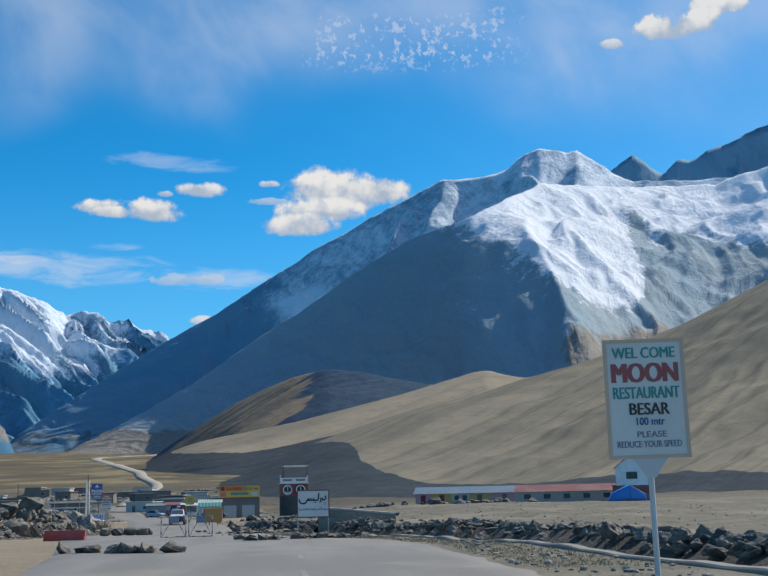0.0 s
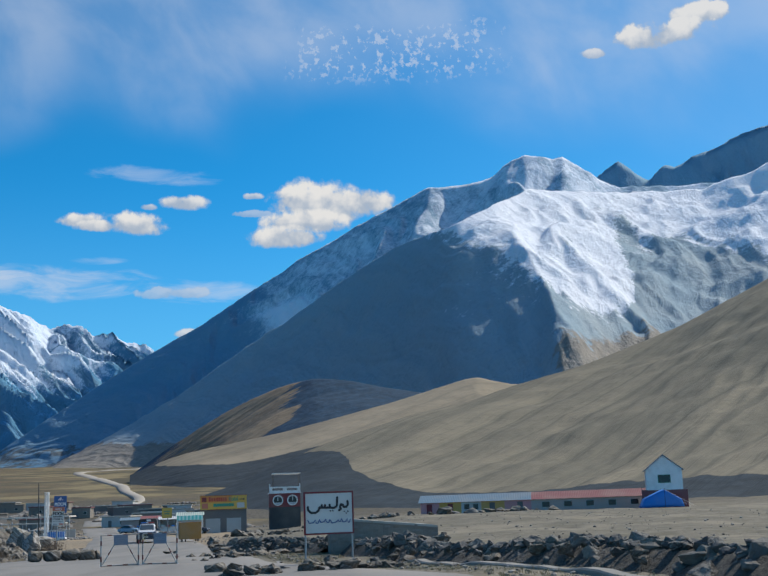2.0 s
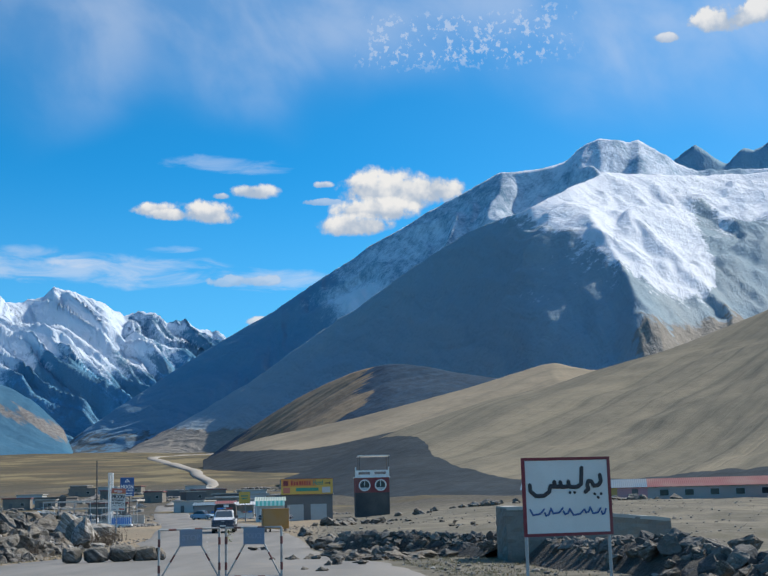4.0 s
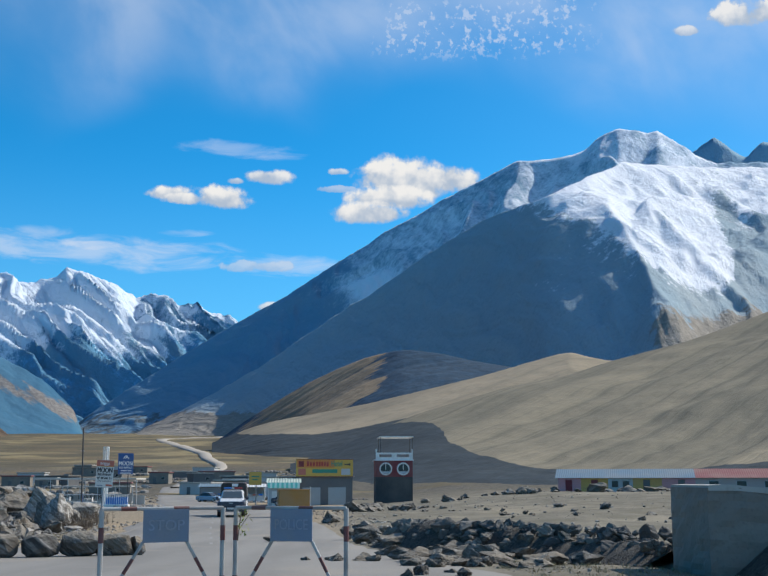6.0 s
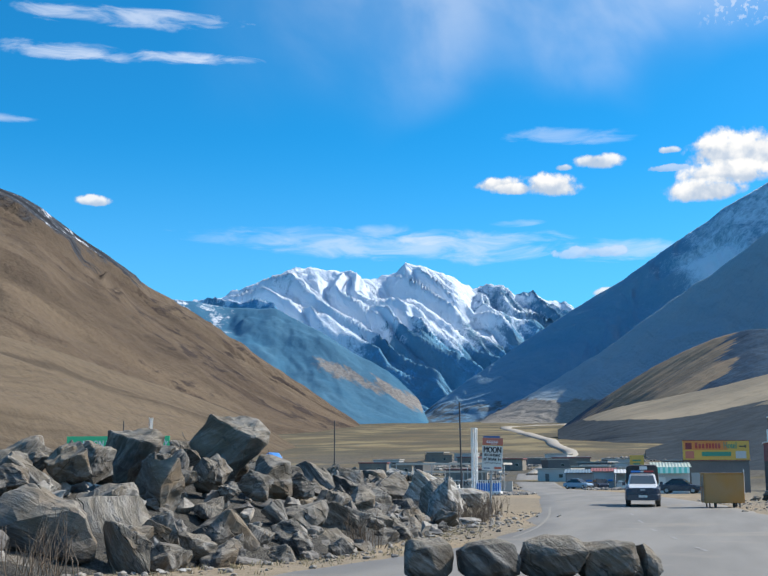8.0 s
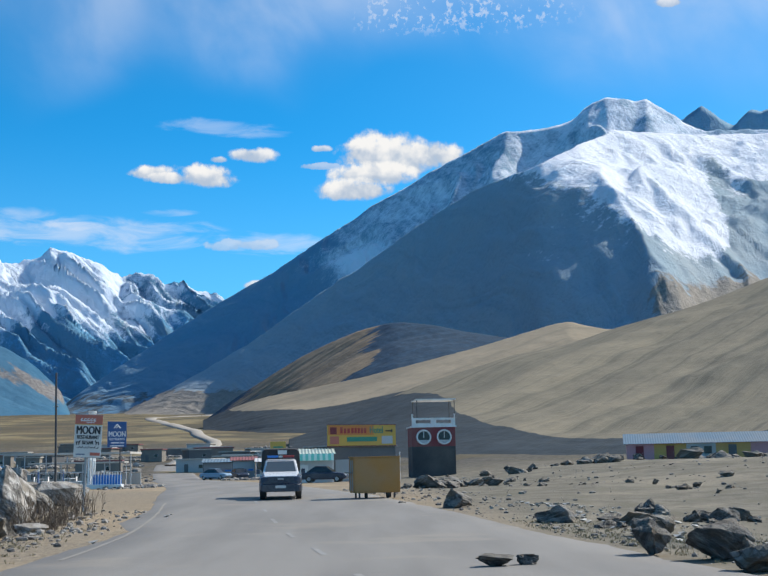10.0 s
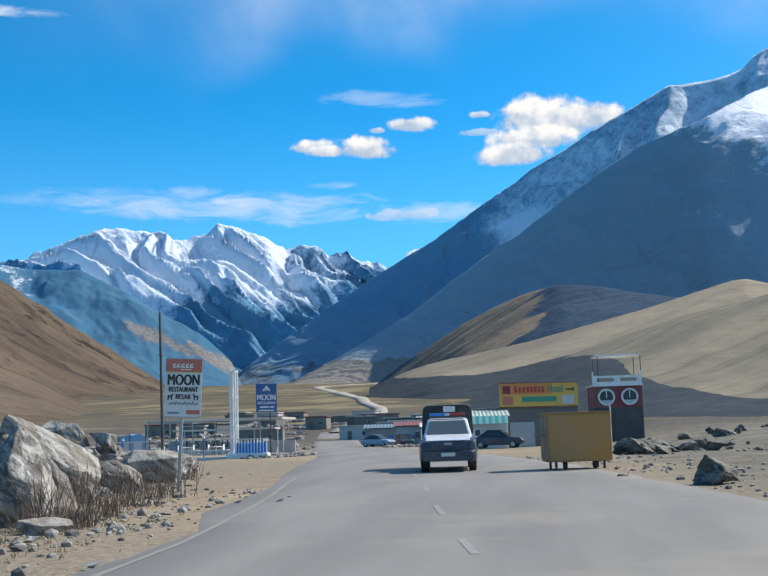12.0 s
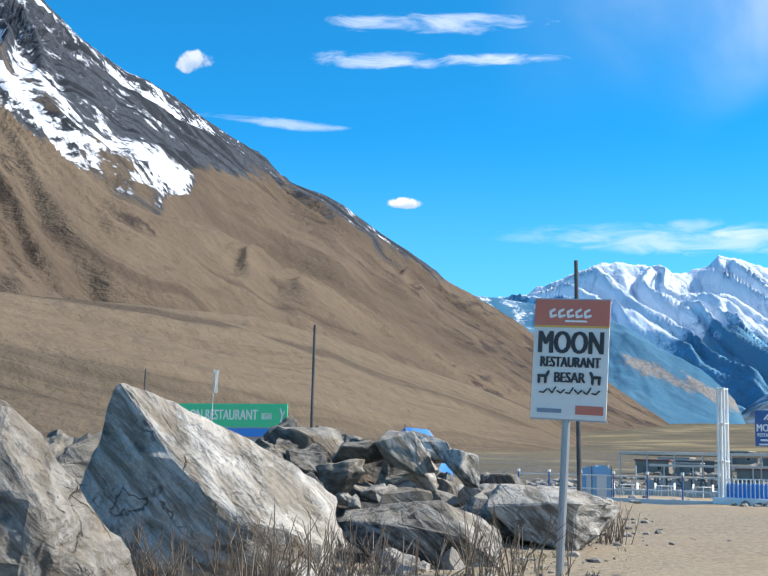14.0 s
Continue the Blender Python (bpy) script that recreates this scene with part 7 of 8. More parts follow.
def yellow_sign():
    g = land_z(1.6, 205)
    s = post_sign("yellow_sign", (1.8, 205.0, g), 4, 0, 1.45, 1.5, 1.98 - g, (0.1,), "plain yellow roadside sign on one post", P_YELLOW, None, P_STEEL, 0.06)
    bars([(0, 1.98 - g + 0.9, 0.9, 0.14), (0, 1.98 - g + 0.55, 0.7, 0.14)], P_GREEN, s)


def stall(x, y, w, d, h, turn, wall_mat, roof_mat, label, open_front=True, pitch=0.5):
    g = land_z(x, y) - 0.05
    s = thing("market_stall", pose(x, y, g, 0, 0, turn), label, "stall", "roadside stalls")
    part("back_wall", boxes((w / 2, d, 0, w, 0.15, h)), wall_mat, s)
    for k in (0, 1):
        part("side_wall", boxes((k * w, d / 2, 0, 0.14, d, h)), wall_mat, s)
    part("front_wall", boxes((w / 2, 0, 0, w, 0.14, h * (0.42 if open_front else 0.95))), wall_mat, s)
    part("roof", corrugated(-0.3, w + 0.3, -0.6, h + 0.02, d + 0.3, h + pitch, 0.4), roof_mat, s)
    part("counter", boxes((w / 2, -0.12, h * 0.42, w * 0.96, 0.4, 0.06)), P_FLOOR, s)
    for k in range(3):
        part("goods_crate", boxes((w * (0.2 + 0.3 * k), -0.1, h * 0.42 + 0.07, w * 0.2, 0.3, 0.25), bevel=0.02), (P_WHITE, P_ORANGE, P_TARP)[k], s)
    for x_ in (0.05, w - 0.05):
        part("post", tubes(((x_, -0.5, 0), (x_, -0.5, h), 0.035)), P_DARKPOLE, s)
    return s


long_building()
gable_house()
tent(78.0, 211.5, -10, 6.6, 4.0, 2.75, P_TARP, "bright blue tarpaulin tent before the house")
board_building()
round_window_hotel()
awning_hut()
yellow_sign()
stall(-11.3, 255, 4.2, 3.5, 2.35, 4, P_GREYCLOTH, P_ROOFBLUE, "grey sheeted stall with a blue roof", False)
stall(-6.9, 250, 3.1, 3.0, 2.5, 4, P_PALE, P_ROOFRED, "narrow stall with a faded red roof", False)
stall(-3.4, 247, 3.0, 3.0, 2.3, 4, P_WHITE, P_PALE, "white stall with goods on show")


def terrace():
    """Open roadside restaurant: long flat roofs on posts behind a rail."""
    y = 210.0
    g = land_z(-19, y) - 0.05
    s = thing("terrace_restaurant", pose(-25.5, y, g, 0, 0, 2), "open terrace restaurant with long pale flat roofs", "restaurant")
    W = 12.4
    part("roof", boxes((W / 2, 4, 2.62 - g, W, 8, 0.22), bevel=0.03), P_FLOOR, s, "long pale flat roof")
    part("roof", boxes((W * 0.62, -1.6, 1.75 - g, W * 0.74, 2.6, 0.16), bevel=0.02), P_FLOOR, s, "lower pale canopy roof")
    part("back_wall", boxes((W / 2, 7.6, 0, W, 0.2, 1.3)), P_PALE, s)
    part("low_wall", boxes((W / 2, -2.9, 0, W, 0.2, 0.75)), P_FLOOR, s)
    for k in range(7):
        part("post", tubes(((W * k / 6, -2.6, 0), (W * k / 6, -2.6, 1.8 - g), 0.05)), P_PALE, s)
        part("post", tubes(((W * k / 6, 0.3, 0), (W * k / 6, 0.3, 2.65 - g), 0.06)), P_PALE, s)
    for k, c in enumerate("RESTAURANT"):
        words(c, 0.95, W * 0.30 + k * 0.82, 0.95, P_DARKPOLE, s, y=-3.02)


def dining_set(x, y):
    g = land_z(x, y)
    t = thing("plastic_table", pose(x, y, g, 0, 0, 10), "white plastic table standing behind the rail", "table", "tables on the terrace")
    part("tabletop", boxes((0, 0, 0.70, 0.9, 0.9, 0.05), bevel=0.015), P_WHITE, t)
    for a in (-0.36, 0.36):
        for b in (-0.36, 0.36):
            part("leg", tubes(((a, b, 0), (a * 0.9, b * 0.9, 0.7), 0.03)), P_WHITE, t)
    return t


def dining_chair(x, y, turn):
    g = land_z(x, y)
    t = thing("plastic_chair", pose(x, y, g, 0, 0, turn), "white plastic chair drawn up to a table", "chair", "chairs on the terrace")
    part("seat", boxes((0, 0, 0.42, 0.46, 0.46, 0.04), bevel=0.012), P_WHITE, t)
    part("backrest", boxes((0, 0.23, 0.46, 0.44, 0.04, 0.44), bevel=0.012), P_WHITE, t)
    for a in (-0.19, 0.19):
        for b in (-0.19, 0.19):
            part("leg", tubes(((a, b, 0), (a, b, 0.43), 0.022)), P_WHITE, t)
    return t


terrace()
table = dining_set(-22.6, 203.5)
chair = dining_chair(-23.4, 203.5, 90)
for k in range(1, 4):
    x = -22.6 + 2.6 * k
    copy_thing(table, pose(x, 203.5, land_z(x, 203.5), 0, 0, 10 + 25 * k))
for k in range(1, 8):
    x = -23.4 + 1.3 * k + (0.3 if k % 2 else 0)
    copy_thing(chair, pose(x, 203.2 + 0.6 * (k % 2), land_z(x, 203.2), 0, 0, 90 if k % 2 else -90))


def pillar_and_fence():
    x0, y0 = -12.35, 188.2
    g = land_z(x0, y0) - 0.03
    s = thing("gateway_pillar", pose(x0, y0, g, 0, 0, -14), "slender white pillar of four tubes on a white plinth", "pillar")
    for dx in (0.0, 0.36):
        for dy in (0.0, 0.36):
            part("tube", tubes(((dx, dy, 0), (dx, dy, 5.95 - g), 0.07)), P_WHITE, s)
    for z in (2.0, 4.0, 5.85):
        part("tie_plate", boxes((0.18, 0.18, z - g, 0.5, 0.5, 0.05)), P_WHITE, s)
    part("plinth", boxes((1.4, -0.1, 0, 3.2, 0.5, 0.38), bevel=0.03), P_WHITE, s, "long white plinth")
    part("blue_panel", boxes((1.55, 0.12, 0.38, 2.5, 0.06, 0.75), bevel=0.01), P_TARP, s, "blue lattice panel")
    for k in range(11):
        part("bar", boxes((0.35 + 0.24 * k, 0.04, 0.38, 0.05, 0.04, 0.95)), P_WHITE, s)
    part("bar", boxes((1.55, 0.04, 1.33, 2.6, 0.05, 0.05)), P_WHITE, s)
    f = thing("rail_fence", pose(-24.5, 189.3, land_z(-18, 189), 0, 0, -5.2), "low rail fence on a pale kerb before the restaurant", "fence")
    L = 12.2
    part("kerb", boxes((L / 2, 0, -0.2, L, 0.35, 0.5), bevel=0.02), P_PALE, f, "pale blue concrete kerb")
    for k in range(7):
        p = part("post", tubes(((L * k / 6, 0, 0.25), (L * k / 6, 0, 1.62), 0.05)), P_BLUE, f, "blue post")
        part("cap", tubes(((L * k / 6, 0, 1.62), (L * k / 6, 0, 1.78), 0.09)), P_WHITE, p, "round white cap")
    for z in (0.75, 1.5):
        part("rail", tubes(((0, 0, z), (L, 0, z), 0.04)), P_PALE, f)


def green_board():
    a, b = (-60.2, 197.5), (-48.6, 199.5)
    g = land_z(-54, 200) - 0.1
    h = thing("restaurant_house", pose(a[0], a[1], g, 0, 0, toward(a, b)), "low restaurant house with a blue eave and pale walls", "house")
    L = 11.8
    part("wall", boxes((L / 2, 3.4, 0, L, 6.4, 3.3 - g)), P_PALE, h)
    part("eave", boxes((L / 2, -0.05, 3.35 - g, L + 0.3, 0.8, 0.65)), P_TARP, h, "blue painted eave")
    part("roof", boxes((L / 2, 3.4, 4.0 - g, L + 0.3, 6.9, 0.12)), P_CONCRETE, h)
    for k in range(4):
        window(h, 1.6 + 2.8 * k, 0.2, 1.0, 1.2, 1.1)
    s = thing("green_signboard", pose(a[0], a[1] - 0.35, 4.12, 0, 0, toward(a, b)), "long green signboard with white letters on the roof", "sign")
    H = 1.82
    part("board", boxes((L / 2, 0, 0, L, 0.1, H)), P_SIGNGREEN, s)
    words("MOON RESTAURANT", 1.15, L * 0.47, 0.55, P_WHITE, s, y=-0.06, width=L * 0.62, bold=0.004)
    words("BESAR", 0.7, L * 0.85, 0.6, P_WHITE, s, y=-0.06, width=L * 0.075)
    strokes([[(L * 0.955, 0.35), (L * 0.965, 0.9), (L * 0.95, 1.4)], [(L * 0.965, 0.9), (L * 0.98, 1.2)]], P_CREAM, s, 0.07, -0.07, "goat_picture")
    for k in (0.1, 0.5, 0.9):
        part("strut", tubes(((L * k, 0.05, H * 0.8), (L * k, 1.2, 0.0), 0.04)), P_DARKPOLE, s)


def flag(x, y, z):
    g = land_z(x, y)
    s = thing("white_flag", pose(x, y, g, 0, 0, 0), "white flag hanging from a thin pole", "flag")
    part("pole", tubes(((0, 0, 0), (0, 0, z + 0.5 - g), 0.03)), P_PALE, s)
    bm = bmesh.new()
    rows = [[bm.verts.new((0.45 * u * (1 - 0.35 * v) + 0.04, 0.10 * math.sin(4 * u + 3 * v), z + 0.45 - g - 1.5 * v)) for v in np.linspace(0, 1, 9)] for u in np.linspace(0, 1, 6)]
    for p, q in zip(rows, rows[1:]):
        for i in range(8):
            bm.faces.new((p[i], p[i + 1], q[i + 1], q[i]))
    solid = bmesh.ops.solidify(bm, geom=bm.faces[:], thickness=0.02)
    part("cloth", bm, P_WHITE, s, "limp white cloth")


pillar_and_fence()
green_board()
flag(-43.0, 183.1, 6.7)
tent(-34.9, 195, 5, 4.6, 4.0, 4.3, P_TARP, "blue and white tarpaulin tent behind the boulders")


def booth(x, y, w, d, h, turn, label):
    g = land_z(x, y)
    s = thing("booth", pose(x, y, g, 0, 0, turn), label, "booth", "blue booths by the restaurant")
    bm = prism(bmesh.new(), [(-w / 2, 0), (w / 2, 0), (w / 2, h * 0.86), (0.1 * w, h), (-w / 2, h * 0.9)], -d / 2, d / 2)
    part("sheet", bm, P_BOOTH, s)
    part("door", boxes((0, -d / 2 - 0.02, 0.02, w * 0.5, 0.04, h * 0.7)), P_PALE, s)
    for k in (-1, 1):
        part("post", tubes(((k * w / 2, -d / 2, 0), (k * w / 2, -d / 2, h * 0.95), 0.035)), P_DARKPOLE, s)


P_BOOTH = painted("faded blue sheeting", (0.14, 0.32, 0.52), 0.6, 0.25)
booth(-21.4, 195, 1.2, 1.2, 2.1, 20, "pale blue sheeted booth by the restaurant")
booth(-23.6, 200, 1.6, 1.5, 2.1, 0, "pale blue sheeted booth behind the restaurant rail")


def cottage(x, y, w, d, h, turn, wall_mat, roof_mat, label):
    g = land_z(x, y) - 0.2
    s = thing("stone_cottage", pose(x, y, g, 0, 0, turn), label, "house", "village houses up the valley")
    part("wall", boxes((0, 0, 0, w, d, h)), wall_mat, s)
    part("roof", boxes((0, 0, h, w + 0.6, d + 0.6, 0.3), bevel=0.05), roof_mat, s)
    door(s, -w * 0.2, -d / 2, 0, 0.9, min(1.9, h * 0.8), P_WALL)
    window(s, w * 0.22, -d / 2, h * 0.4, 0.9, 0.7)
    return s


r = random.Random(5)
for k in range(26):
    y = r.uniform(290, 520)
    x = -0.115 * (y - 100) + r.uniform(-42, 34) - 6
    lo = float(np.interp(y, EDGE_Y, EDGE_L)) - 5
    hi = float(np.interp(y, EDGE_Y, EDGE_R)) + 5
    if y < 390 and lo - 3 < x < hi + 3:
        x += 16
    w = r.uniform(4.5, 11)
    cottage(x, y, w, r.uniform(4, 7), r.uniform(2.2, 3.2), r.uniform(-25, 25), r.choice((P_MUD, P_MUD, P_PALE, P_WALL)), r.choice((P_FLOOR, P_MUD, P_CONCRETE, P_ROOFRED)), r.choice(("low stone cottage with a flat pale roof", "low village house with a flat mud roof")))


def stone_ruin():
    """A low roofless store of rough masonry with a pale flat top."""
    ruin = thing("stone_hut", pose(0, 0, 0), "low dark rough-walled stone hut with a pale flat top", "hut")
    top = lambda x: 2.28 - 0.1 * max(0.0, x - 21.0)
    bm = bmesh.new()
    nx, nz = 44, 16
    ring_xy = [(20.4 + 5.4 * i / 43, 90.6) for i in range(44)] + [(25.8, 90.6 + 2.6 * i / 12) for i in range(1, 13)] + [(25.8 - 5.4 * i / 43, 93.2) for i in range(1, 44)] + [(20.4, 93.2 - 2.6 * i / 12) for i in range(1, 12)]
    rows = []
    for j in range(nz):
        row = []
        for x, y in ring_xy:
            z0 = land_z(x, y) - 0.15
            z = z0 + (top(x) - z0) * j / (nz - 1)
            q = Vector((x * 2.2, y * 2.2, z * 4.0))
            push = 0.06 * (1 - noise.voronoi(q)[0][0] * 1.4) + 0.03 * noise.fractal(q, 0.8, 2.0, 3)
            cx, cy = 23.1, 91.9
            d = Vector((0, -1, 0)) if y == 90.6 else Vector((0, 1, 0)) if y == 93.2 else Vector((1, 0, 0)) if x > cx else Vector((-1, 0, 0))
            row.append(bm.verts.new((x + d.x * push, y + d.y * push, z)))
        rows.append(row)
    n = len(ring_xy)
    for a, b in zip(rows, rows[1:]):
        for i in range(n):
            bm.faces.new((a[i], a[(i + 1) % n], b[(i + 1) % n], b[i]))
    bmesh.ops.recalc_face_normals(bm, faces=bm.faces)
    part("wall", bm, P_MUD, ruin)
    bm = bmesh.new()
    lid = [(20.42 + 5.36 * i / 20, 0) for i in range(21)]
    prism(bm, [(x, top(x) + 0.05 + 0.02 * noise.noise(Vector((x * 2, 0, 0)))) for x, _ in lid] + [(x, top(x) - 0.06) for x, _ in lid[::-1]], 90.56, 93.24)
    part("roof", bm, P_CONCRETE, ruin, "pale flat mud and concrete top")


stone_ruin()

# ---- verge, markings and plants ----
def kerb():
    pts = [(21.8, 96.0), (23.0, 88.0), (24.6, 72.0), (26.6, 58.0), (27.6, 48.0), (28.8, 34.0), (29.5, 22.0)]
    verts, n = [], 90
    for i in range(n):
        t = i / (n - 1) * (len(pts) - 1)
        k = min(int(t), len(pts) - 2)
        u = t - k
        x, y = pts[k][0] * (1 - u) + pts[k + 1][0] * u - 1.6, pts[k][1] * (1 - u) + pts[k + 1][1] * u
        z = land_z(x, y)
        for dx, dz in ((0, -0.2), (0.03, 0.05), (0.08, 0.09), (0.4, 0.09), (0.44, 0.05), (0.48, -0.2)):
            verts.append((x + dx, y, z + dz + 0.10 * noise.noise(Vector((x, y * 0.45, dx * 0.3)))))
    tagged(grid_mesh("kerb", verts, n, 6, painted("dusty kerb concrete", (0.25, 0.24, 0.215), 0.9, 0.5, 1.2), False), "pale concrete kerb of the roadside drain", "kerb", kind="structure")


kerb()


def road_marks():
    mark = [(6.75, 123.5), (5.95, 130.2), (5.2, 137.0), (4.3, 144.5), (7.6, 117.0), (8.4, 110.5), (17.8, 80.0), (18.4, 58.0), (18.6, 50.0), (18.7, 42.0), (18.7, 34.0)]
    for i, (x, y) in enumerate(mark):
        d = 7.0 if y > 100 else 0.0
        bm = bmesh.new()
        got = []
        for j in range(9):
            yy = y - 1.1 + 2.2 * j / 8
            xx = x - (yy - y) * (0.12 if y > 100 else 0.02)
            for k in (-1, 1):
                wob = 0.02 * noise.noise(Vector((yy * 3, k * 5.0, i * 7.0)))
                got.append(bm.verts.new((xx + k * (0.06 + wob), yy, float(level(yy)) + 0.036)))
        for j in range(8):
            bm.faces.new((got[2 * j], got[2 * j + 1], got[2 * j + 3], got[2 * j + 2]))
        bmesh.ops.recalc_face_normals(bm, faces=bm.faces)
        ob = part("lane_mark", bm, P_LINE)
        tagged(ob, "worn white lane dash on the asphalt", "road marking", kind="structure")


road_marks()


def far_road():
    """The light gravel road that climbs round the valley floor."""
    pts = [(-33, 372), (-38, 430), (-42, 520), (-48, 600), (-75, 760), (-101, 930), (-160, 1200), (-214, 1430), (-228, 1560), (-208, 1640), (-172, 1700), (-160, 1760), (-195, 1830)]
    c = smooth_curve([(i, *p) for i, p in enumerate(pts)], np.linspace(0, len(pts) - 1, 160))
    verts = []
    for i, (x, y) in enumerate(c):
        a, b = c[max(i - 1, 0)], c[min(i + 1, len(c) - 1)]
        d = np.array([b[0] - a[0], b[1] - a[1]])
        d = d / np.linalg.norm(d)
        w = 1.9 + min(4.6, max(0.0, (y - 400) / 170))
        for k in (-1, -0.8, 0, 0.8, 1):
            px, py = x - d[1] * w * k, y + d[0] * w * k
            verts.append((px, py, land_z(px, py) + (-0.6 if abs(k) == 1 else 0.9 if y > 600 else 0.35)))
    tagged(grid_mesh("far_road", verts, len(c), 5, painted("pale gravel track", (0.34, 0.31, 0.265), 0.9, 0.3, 0.1)), "pale gravel road winding up the valley", "road", kind="structure")


far_road()


def shrub(x, y, size, count, seed, label, green=0.0):
    """A dry shrub: thin stems splitting twice."""
    r = random.Random(seed)
    bm = bmesh.new()
    for _ in range(count):
        a, lean = r.uniform(0, 6.283), abs(r.gauss(0.25, 0.25))
        h = size * r.uniform(0.5, 1.1)
        o = Vector((r.gauss(0, size * 0.28), r.gauss(0, size * 0.28), -0.05))
        d = Vector((math.cos(a) * lean, math.sin(a) * lean, 1)).normalized()
        m = o + d * h * 0.55
        bend = Vector((r.gauss(0, 0.25), r.gauss(0, 0.25), 0))
        e = m + (d + bend).normalized() * h * 0.5
        tube(bm, o, m, 0.010, 0.007, sides=4)
        tube(bm, m, e, 0.007, 0.003, sides=4)
        for _k in range(2):
            q = o.lerp(e, r.uniform(0.4, 0.8))
            tube(bm, q, q + (d + Vector((r.gauss(0, 0.5), r.gauss(0, 0.5), 0.1))).normalized() * h * 0.3, 0.005, 0.002, sides=4)
    s = thing("dry_shrub", pose(x, y, land_z(x, y)), label, "shrub", "dry shrubs along the verge")
    tagged(part("bush", bm, P_TWIG, s), kind="stuff")
    return s


r = random.Random(3)
spots = [(-4.2, 133.0), (-5.0, 132.6), (-5.9, 133.2), (-6.6, 131.2), (-3.2, 133.6), (-2.4, 134.0), (-1.9, 135.4), (-5.6, 129.6), (-7.2, 129.2), (-8.2, 131.4), (-4.6, 128.8), (-3.6, 129.2), (-1.2, 136.6), (-2.9, 137.6),
         (-3.9, 127.6), (-6.3, 126.6), (-2.2, 128.8), (-7.4, 133.4), (-3.0, 145.3), (-3.6, 146.4), (-1.0, 97.0), (-2.2, 94.5), (-3.4, 92.4), (-1.6, 92.0), (-4.6, 95.5), (-3.2, 90.2), (-0.2, 107.2), (0.4, 109.0), (-3.4, 126.8), (-4.4, 126.0), (-5.4, 127.6), (-1.4, 127.6), (-0.9, 128.2), (-4.0, 130.6), (-4.6, 131.6), (-0.6, 130.4), (-0.8, 132.2), (-1.0, 133.6), (-3.2, 132.4), (-1.6, 134.2), (-6.8, 127.9), (-2.9, 125.6)]
spots += [(-2.2, 127.2), (-1.4, 126.9), (-2.8, 127.9), (-0.3, 128.6), (-0.1, 129.6), (-3.3, 128.4), (-1.9, 126.2), (-0.9, 127.6), (-0.4, 128.1), (-3.9, 129.6), (-2.6, 130.4), (-0.2, 131.0), (-3.4, 130.8), (-4.9, 130.4), (-1.7, 127.5)]
for i, (x, y) in enumerate(spots):
    if i % 5 in (1, 3):
        continue
    shrub(x, y, r.uniform(0.6, 1.1) if i < 42 else r.uniform(0.35, 0.6), 42, 100 + i, "dry leafless brown shrub among the stones")


P_SCRAP = painted("dirty scraps", (0.46, 0.45, 0.42), 0.7, 0.6, 9.0)


def litter(name, label, count, pick, seed):
    """Scraps of paper and plastic, too many to count."""
    r = random.Random(seed)
    verts, faces = [], []
    for _ in range(count):
        x, y = pick(r)
        z = land_z(x, y) + 0.03
        s = r.uniform(0.04, 0.13)
        o = len(verts)
        for k in range(6):
            a = k * 1.047 + r.uniform(-0.3, 0.3)
            verts.append((x + math.cos(a) * s, y + math.sin(a) * s * 0.7, z + r.uniform(0.0, s * 0.7)))
        verts.append((x, y, z + s * 0.5))
        verts.append((x, y, z - 0.02))
        for k in range(6):
            faces.append((o + k, o + (k + 1) % 6, o + 6))
            faces.append((o + (k + 1) % 6, o + k, o + 7))
    me = bpy.data.meshes.new(name)
    me.from_pydata(verts, [], faces)
    me.materials.append(P_SCRAP)
    tagged(new(name, me), label, "litter", kind="stuff")


litter("litter", "white scraps of paper and plastic on the verge", 150, lambda r: (float(np.interp(120, EDGE_Y, EDGE_R)) + 1.4 + abs(r.gauss(0, 1.6)), r.uniform(112, 138)), 31)
litter("litter", "white scraps of paper below the boulders", 90, lambda r: (r.gauss(-0.6, 1.2), r.uniform(90, 136)), 32)


def edge_line():
    verts, ys = [], np.arange(116.0, 146.0, 0.5)
    for y in ys:
        x = float(np.mean([np.interp(y + q, EDGE_Y, EDGE_L) for q in range(-12, 13, 2)])) + 0.75
        thin = 0.05 * (1 + 0.8 * noise.noise(Vector((y * 0.7, 3.0, 1.0))))
        for dx in (-thin, thin):
            verts.append((x + dx, float(y), float(level(y)) + 0.036))
    ob = grid_mesh("edge_line", verts, len(ys), 2, painted("worn yellow road line", (0.252, 0.236, 0.203), 0.85, 0.8, 5.0, dust=(0.25, 0.235, 0.21)), False)
    tagged(ob, "worn yellowish edge line on the asphalt", "road marking", kind="structure")


edge_line()


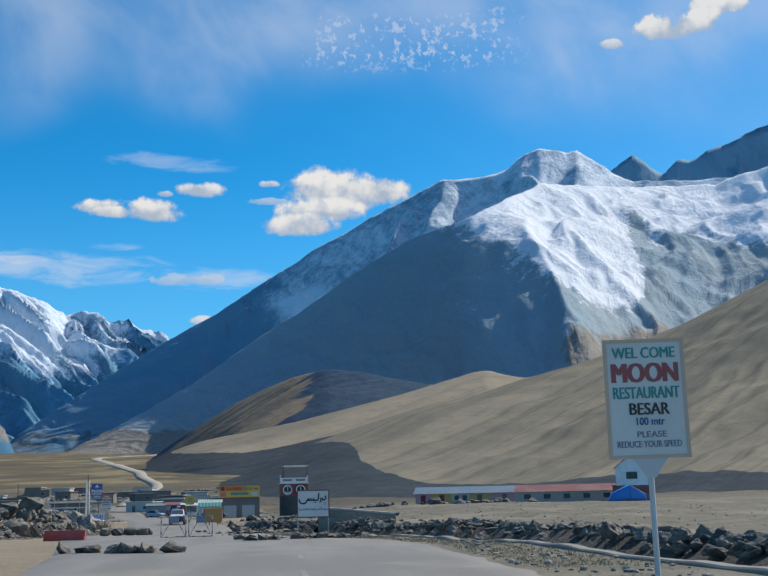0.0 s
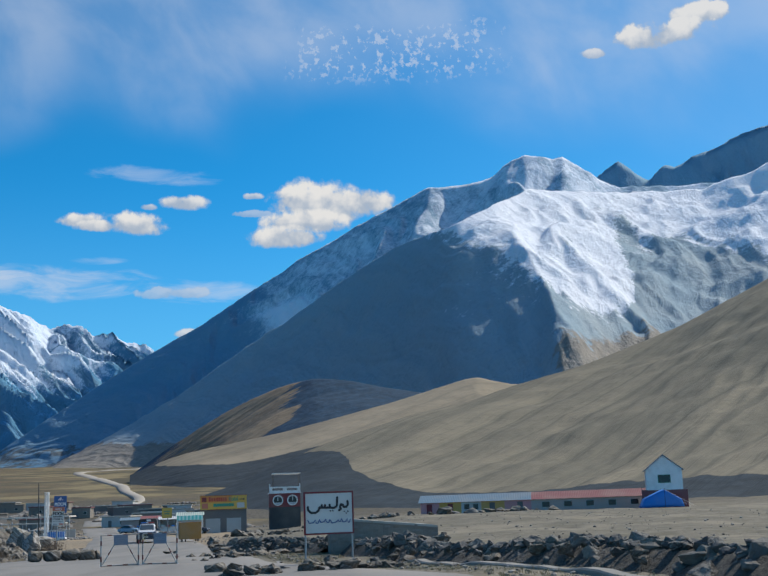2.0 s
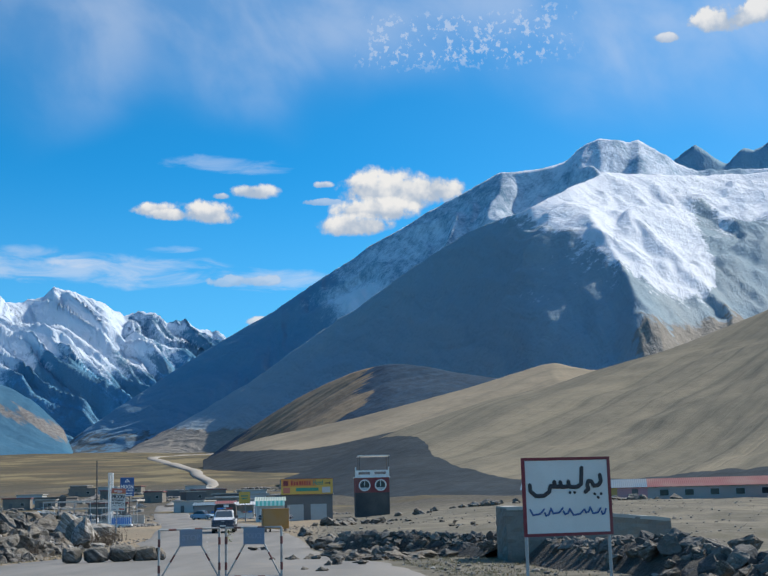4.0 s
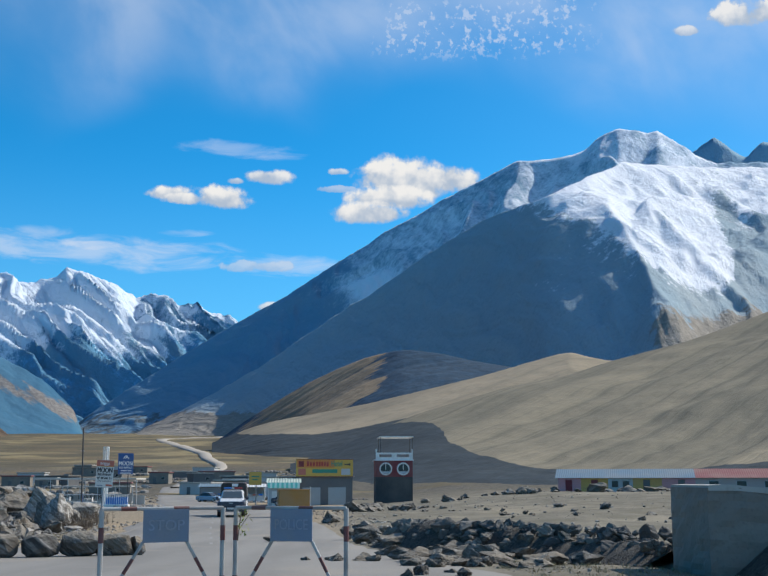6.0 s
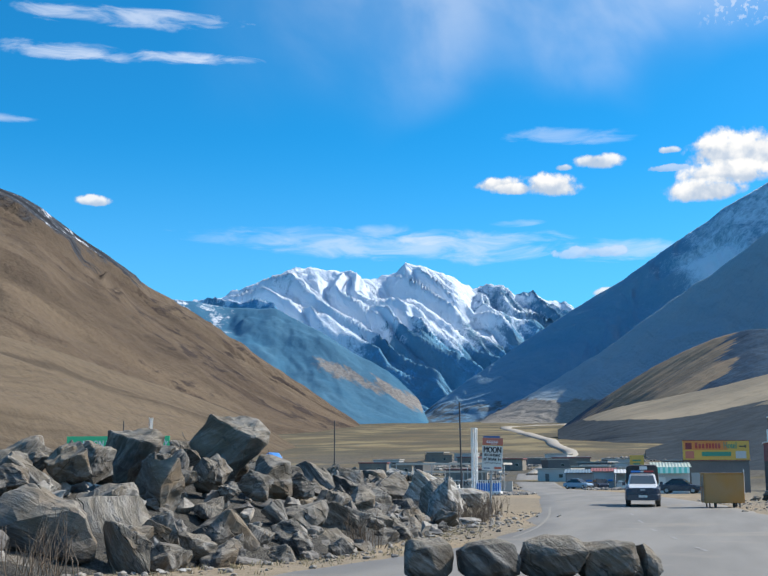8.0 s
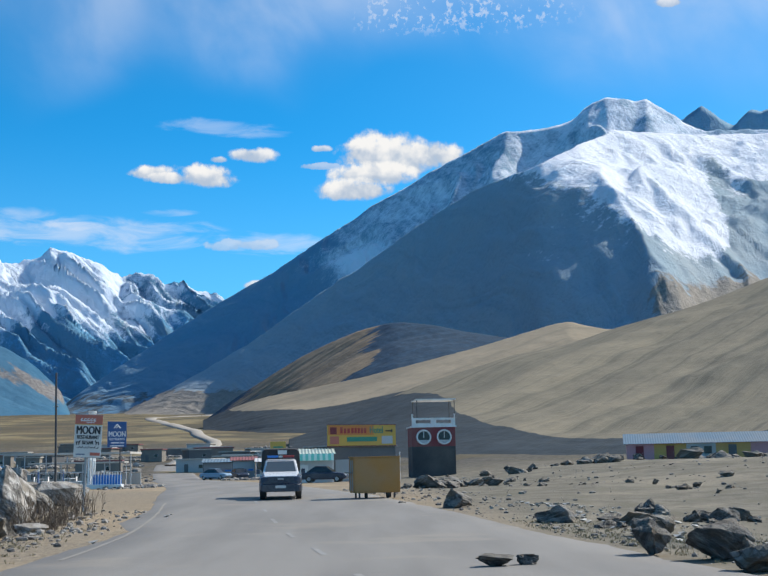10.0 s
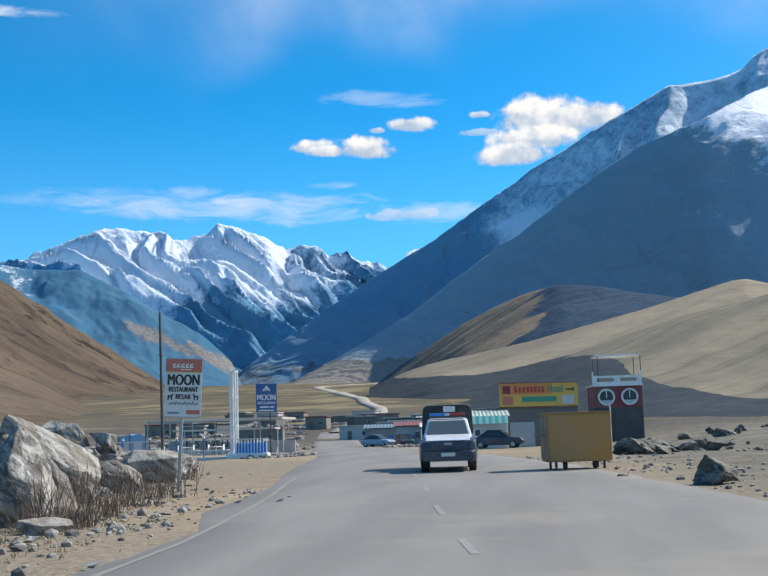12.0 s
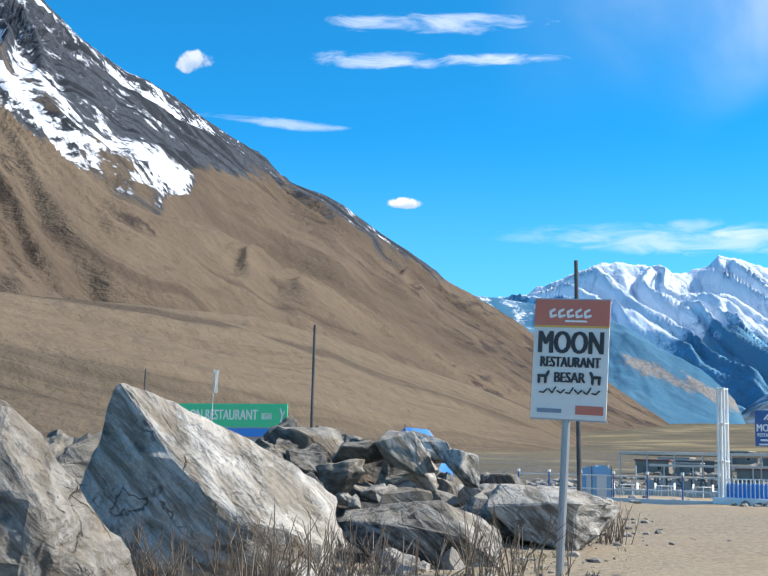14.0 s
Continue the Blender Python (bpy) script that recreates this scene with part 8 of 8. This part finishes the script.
def grass_tufts(name, label, count, pick, seed, mat):
    """Short dry blades in tufts, too many to count."""
    r = random.Random(seed)
    verts, faces = [], []
    for _ in range(count):
        x, y = pick(r)
        z = land_z(x, y) - 0.02
        size = r.uniform(0.03, 0.09)
        for _b in range(r.randrange(5, 9)):
            a, lean = r.uniform(0, 6.283), r.uniform(0.1, 0.8)
            bx, by = x + r.gauss(0, size * 0.6), y + r.gauss(0, size * 0.6)
            h = size * r.uniform(0.6, 1.5)
            dx, dy = math.cos(a), math.sin(a)
            o = len(verts)
            verts += [(bx - dy * 0.008, by + dx * 0.008, z), (bx + dy * 0.008, by - dx * 0.008, z), (bx + dx * lean * h * 0.4, by + dy * lean * h * 0.4, z + h * 0.7), (bx + dx * lean * h, by + dy * lean * h, z + h)]
            faces += [(o, o + 1, o + 2), (o + 1, o + 3, o + 2), (o, o + 2, o + 3)]
    me = bpy.data.meshes.new(name)
    me.from_pydata(verts, [], faces)
    me.materials.append(mat)
    tagged(new(name, me), label, "grass", kind="stuff")


P_STRAW = painted("dry straw grass", (0.31, 0.26, 0.145), 0.9, 0.4, 5.0)
grass_tufts("dry_grass", "short straw coloured grass on the verge", 4200, lambda r: ((lambda y: (float(np.interp(y, EDGE_Y, EDGE_R)) + 0.25 + abs(r.gauss(0, 2.2)), y))(r.uniform(34, 128))), 61, P_STRAW)
grass_tufts("dry_grass", "short straw coloured grass among the boulders", 1300, lambda r: ((lambda y: (edge_of_heap(y) + r.gauss(0.3, 0.7), y))(r.uniform(90, 150))), 62, P_STRAW)


def sprig():
    """A leafy twig caught on the barrier's top."""
    r = random.Random(8)
    x, y = 11.99, 84.2
    s = thing("leafy_sprig", pose(x, y, 1.62), "yellow green leafy sprig tied to the barrier post", "plant")
    part("twig", tubes(((0, 0, 0), (0.05, -0.03, 0.42), 0.006), ((0.02, 0, 0.15), (0.16, -0.04, 0.36), 0.004)), P_TWIG, s)
    bm = bmesh.new()
    for _ in range(46):
        t = r.random()
        c = Vector((0.10 * t + r.gauss(0, 0.045), r.gauss(-0.02, 0.03), 0.08 + 0.36 * r.random()))
        d = Vector((r.gauss(0, 1), r.gauss(0, 1), r.gauss(-0.4, 0.6))).normalized()
        w = d.cross(Vector((0.3, 0.2, 1))).normalized() * 0.012
        pts = [c, c + d * 0.03 + w, c + d * 0.07, c + d * 0.03 - w]
        bm.faces.new([bm.verts.new(p) for p in pts])
    part("leaves", bm, painted("yellow green leaf", (0.22, 0.25, 0.05), 0.7, 0.2, 9.0), s)


sprig()
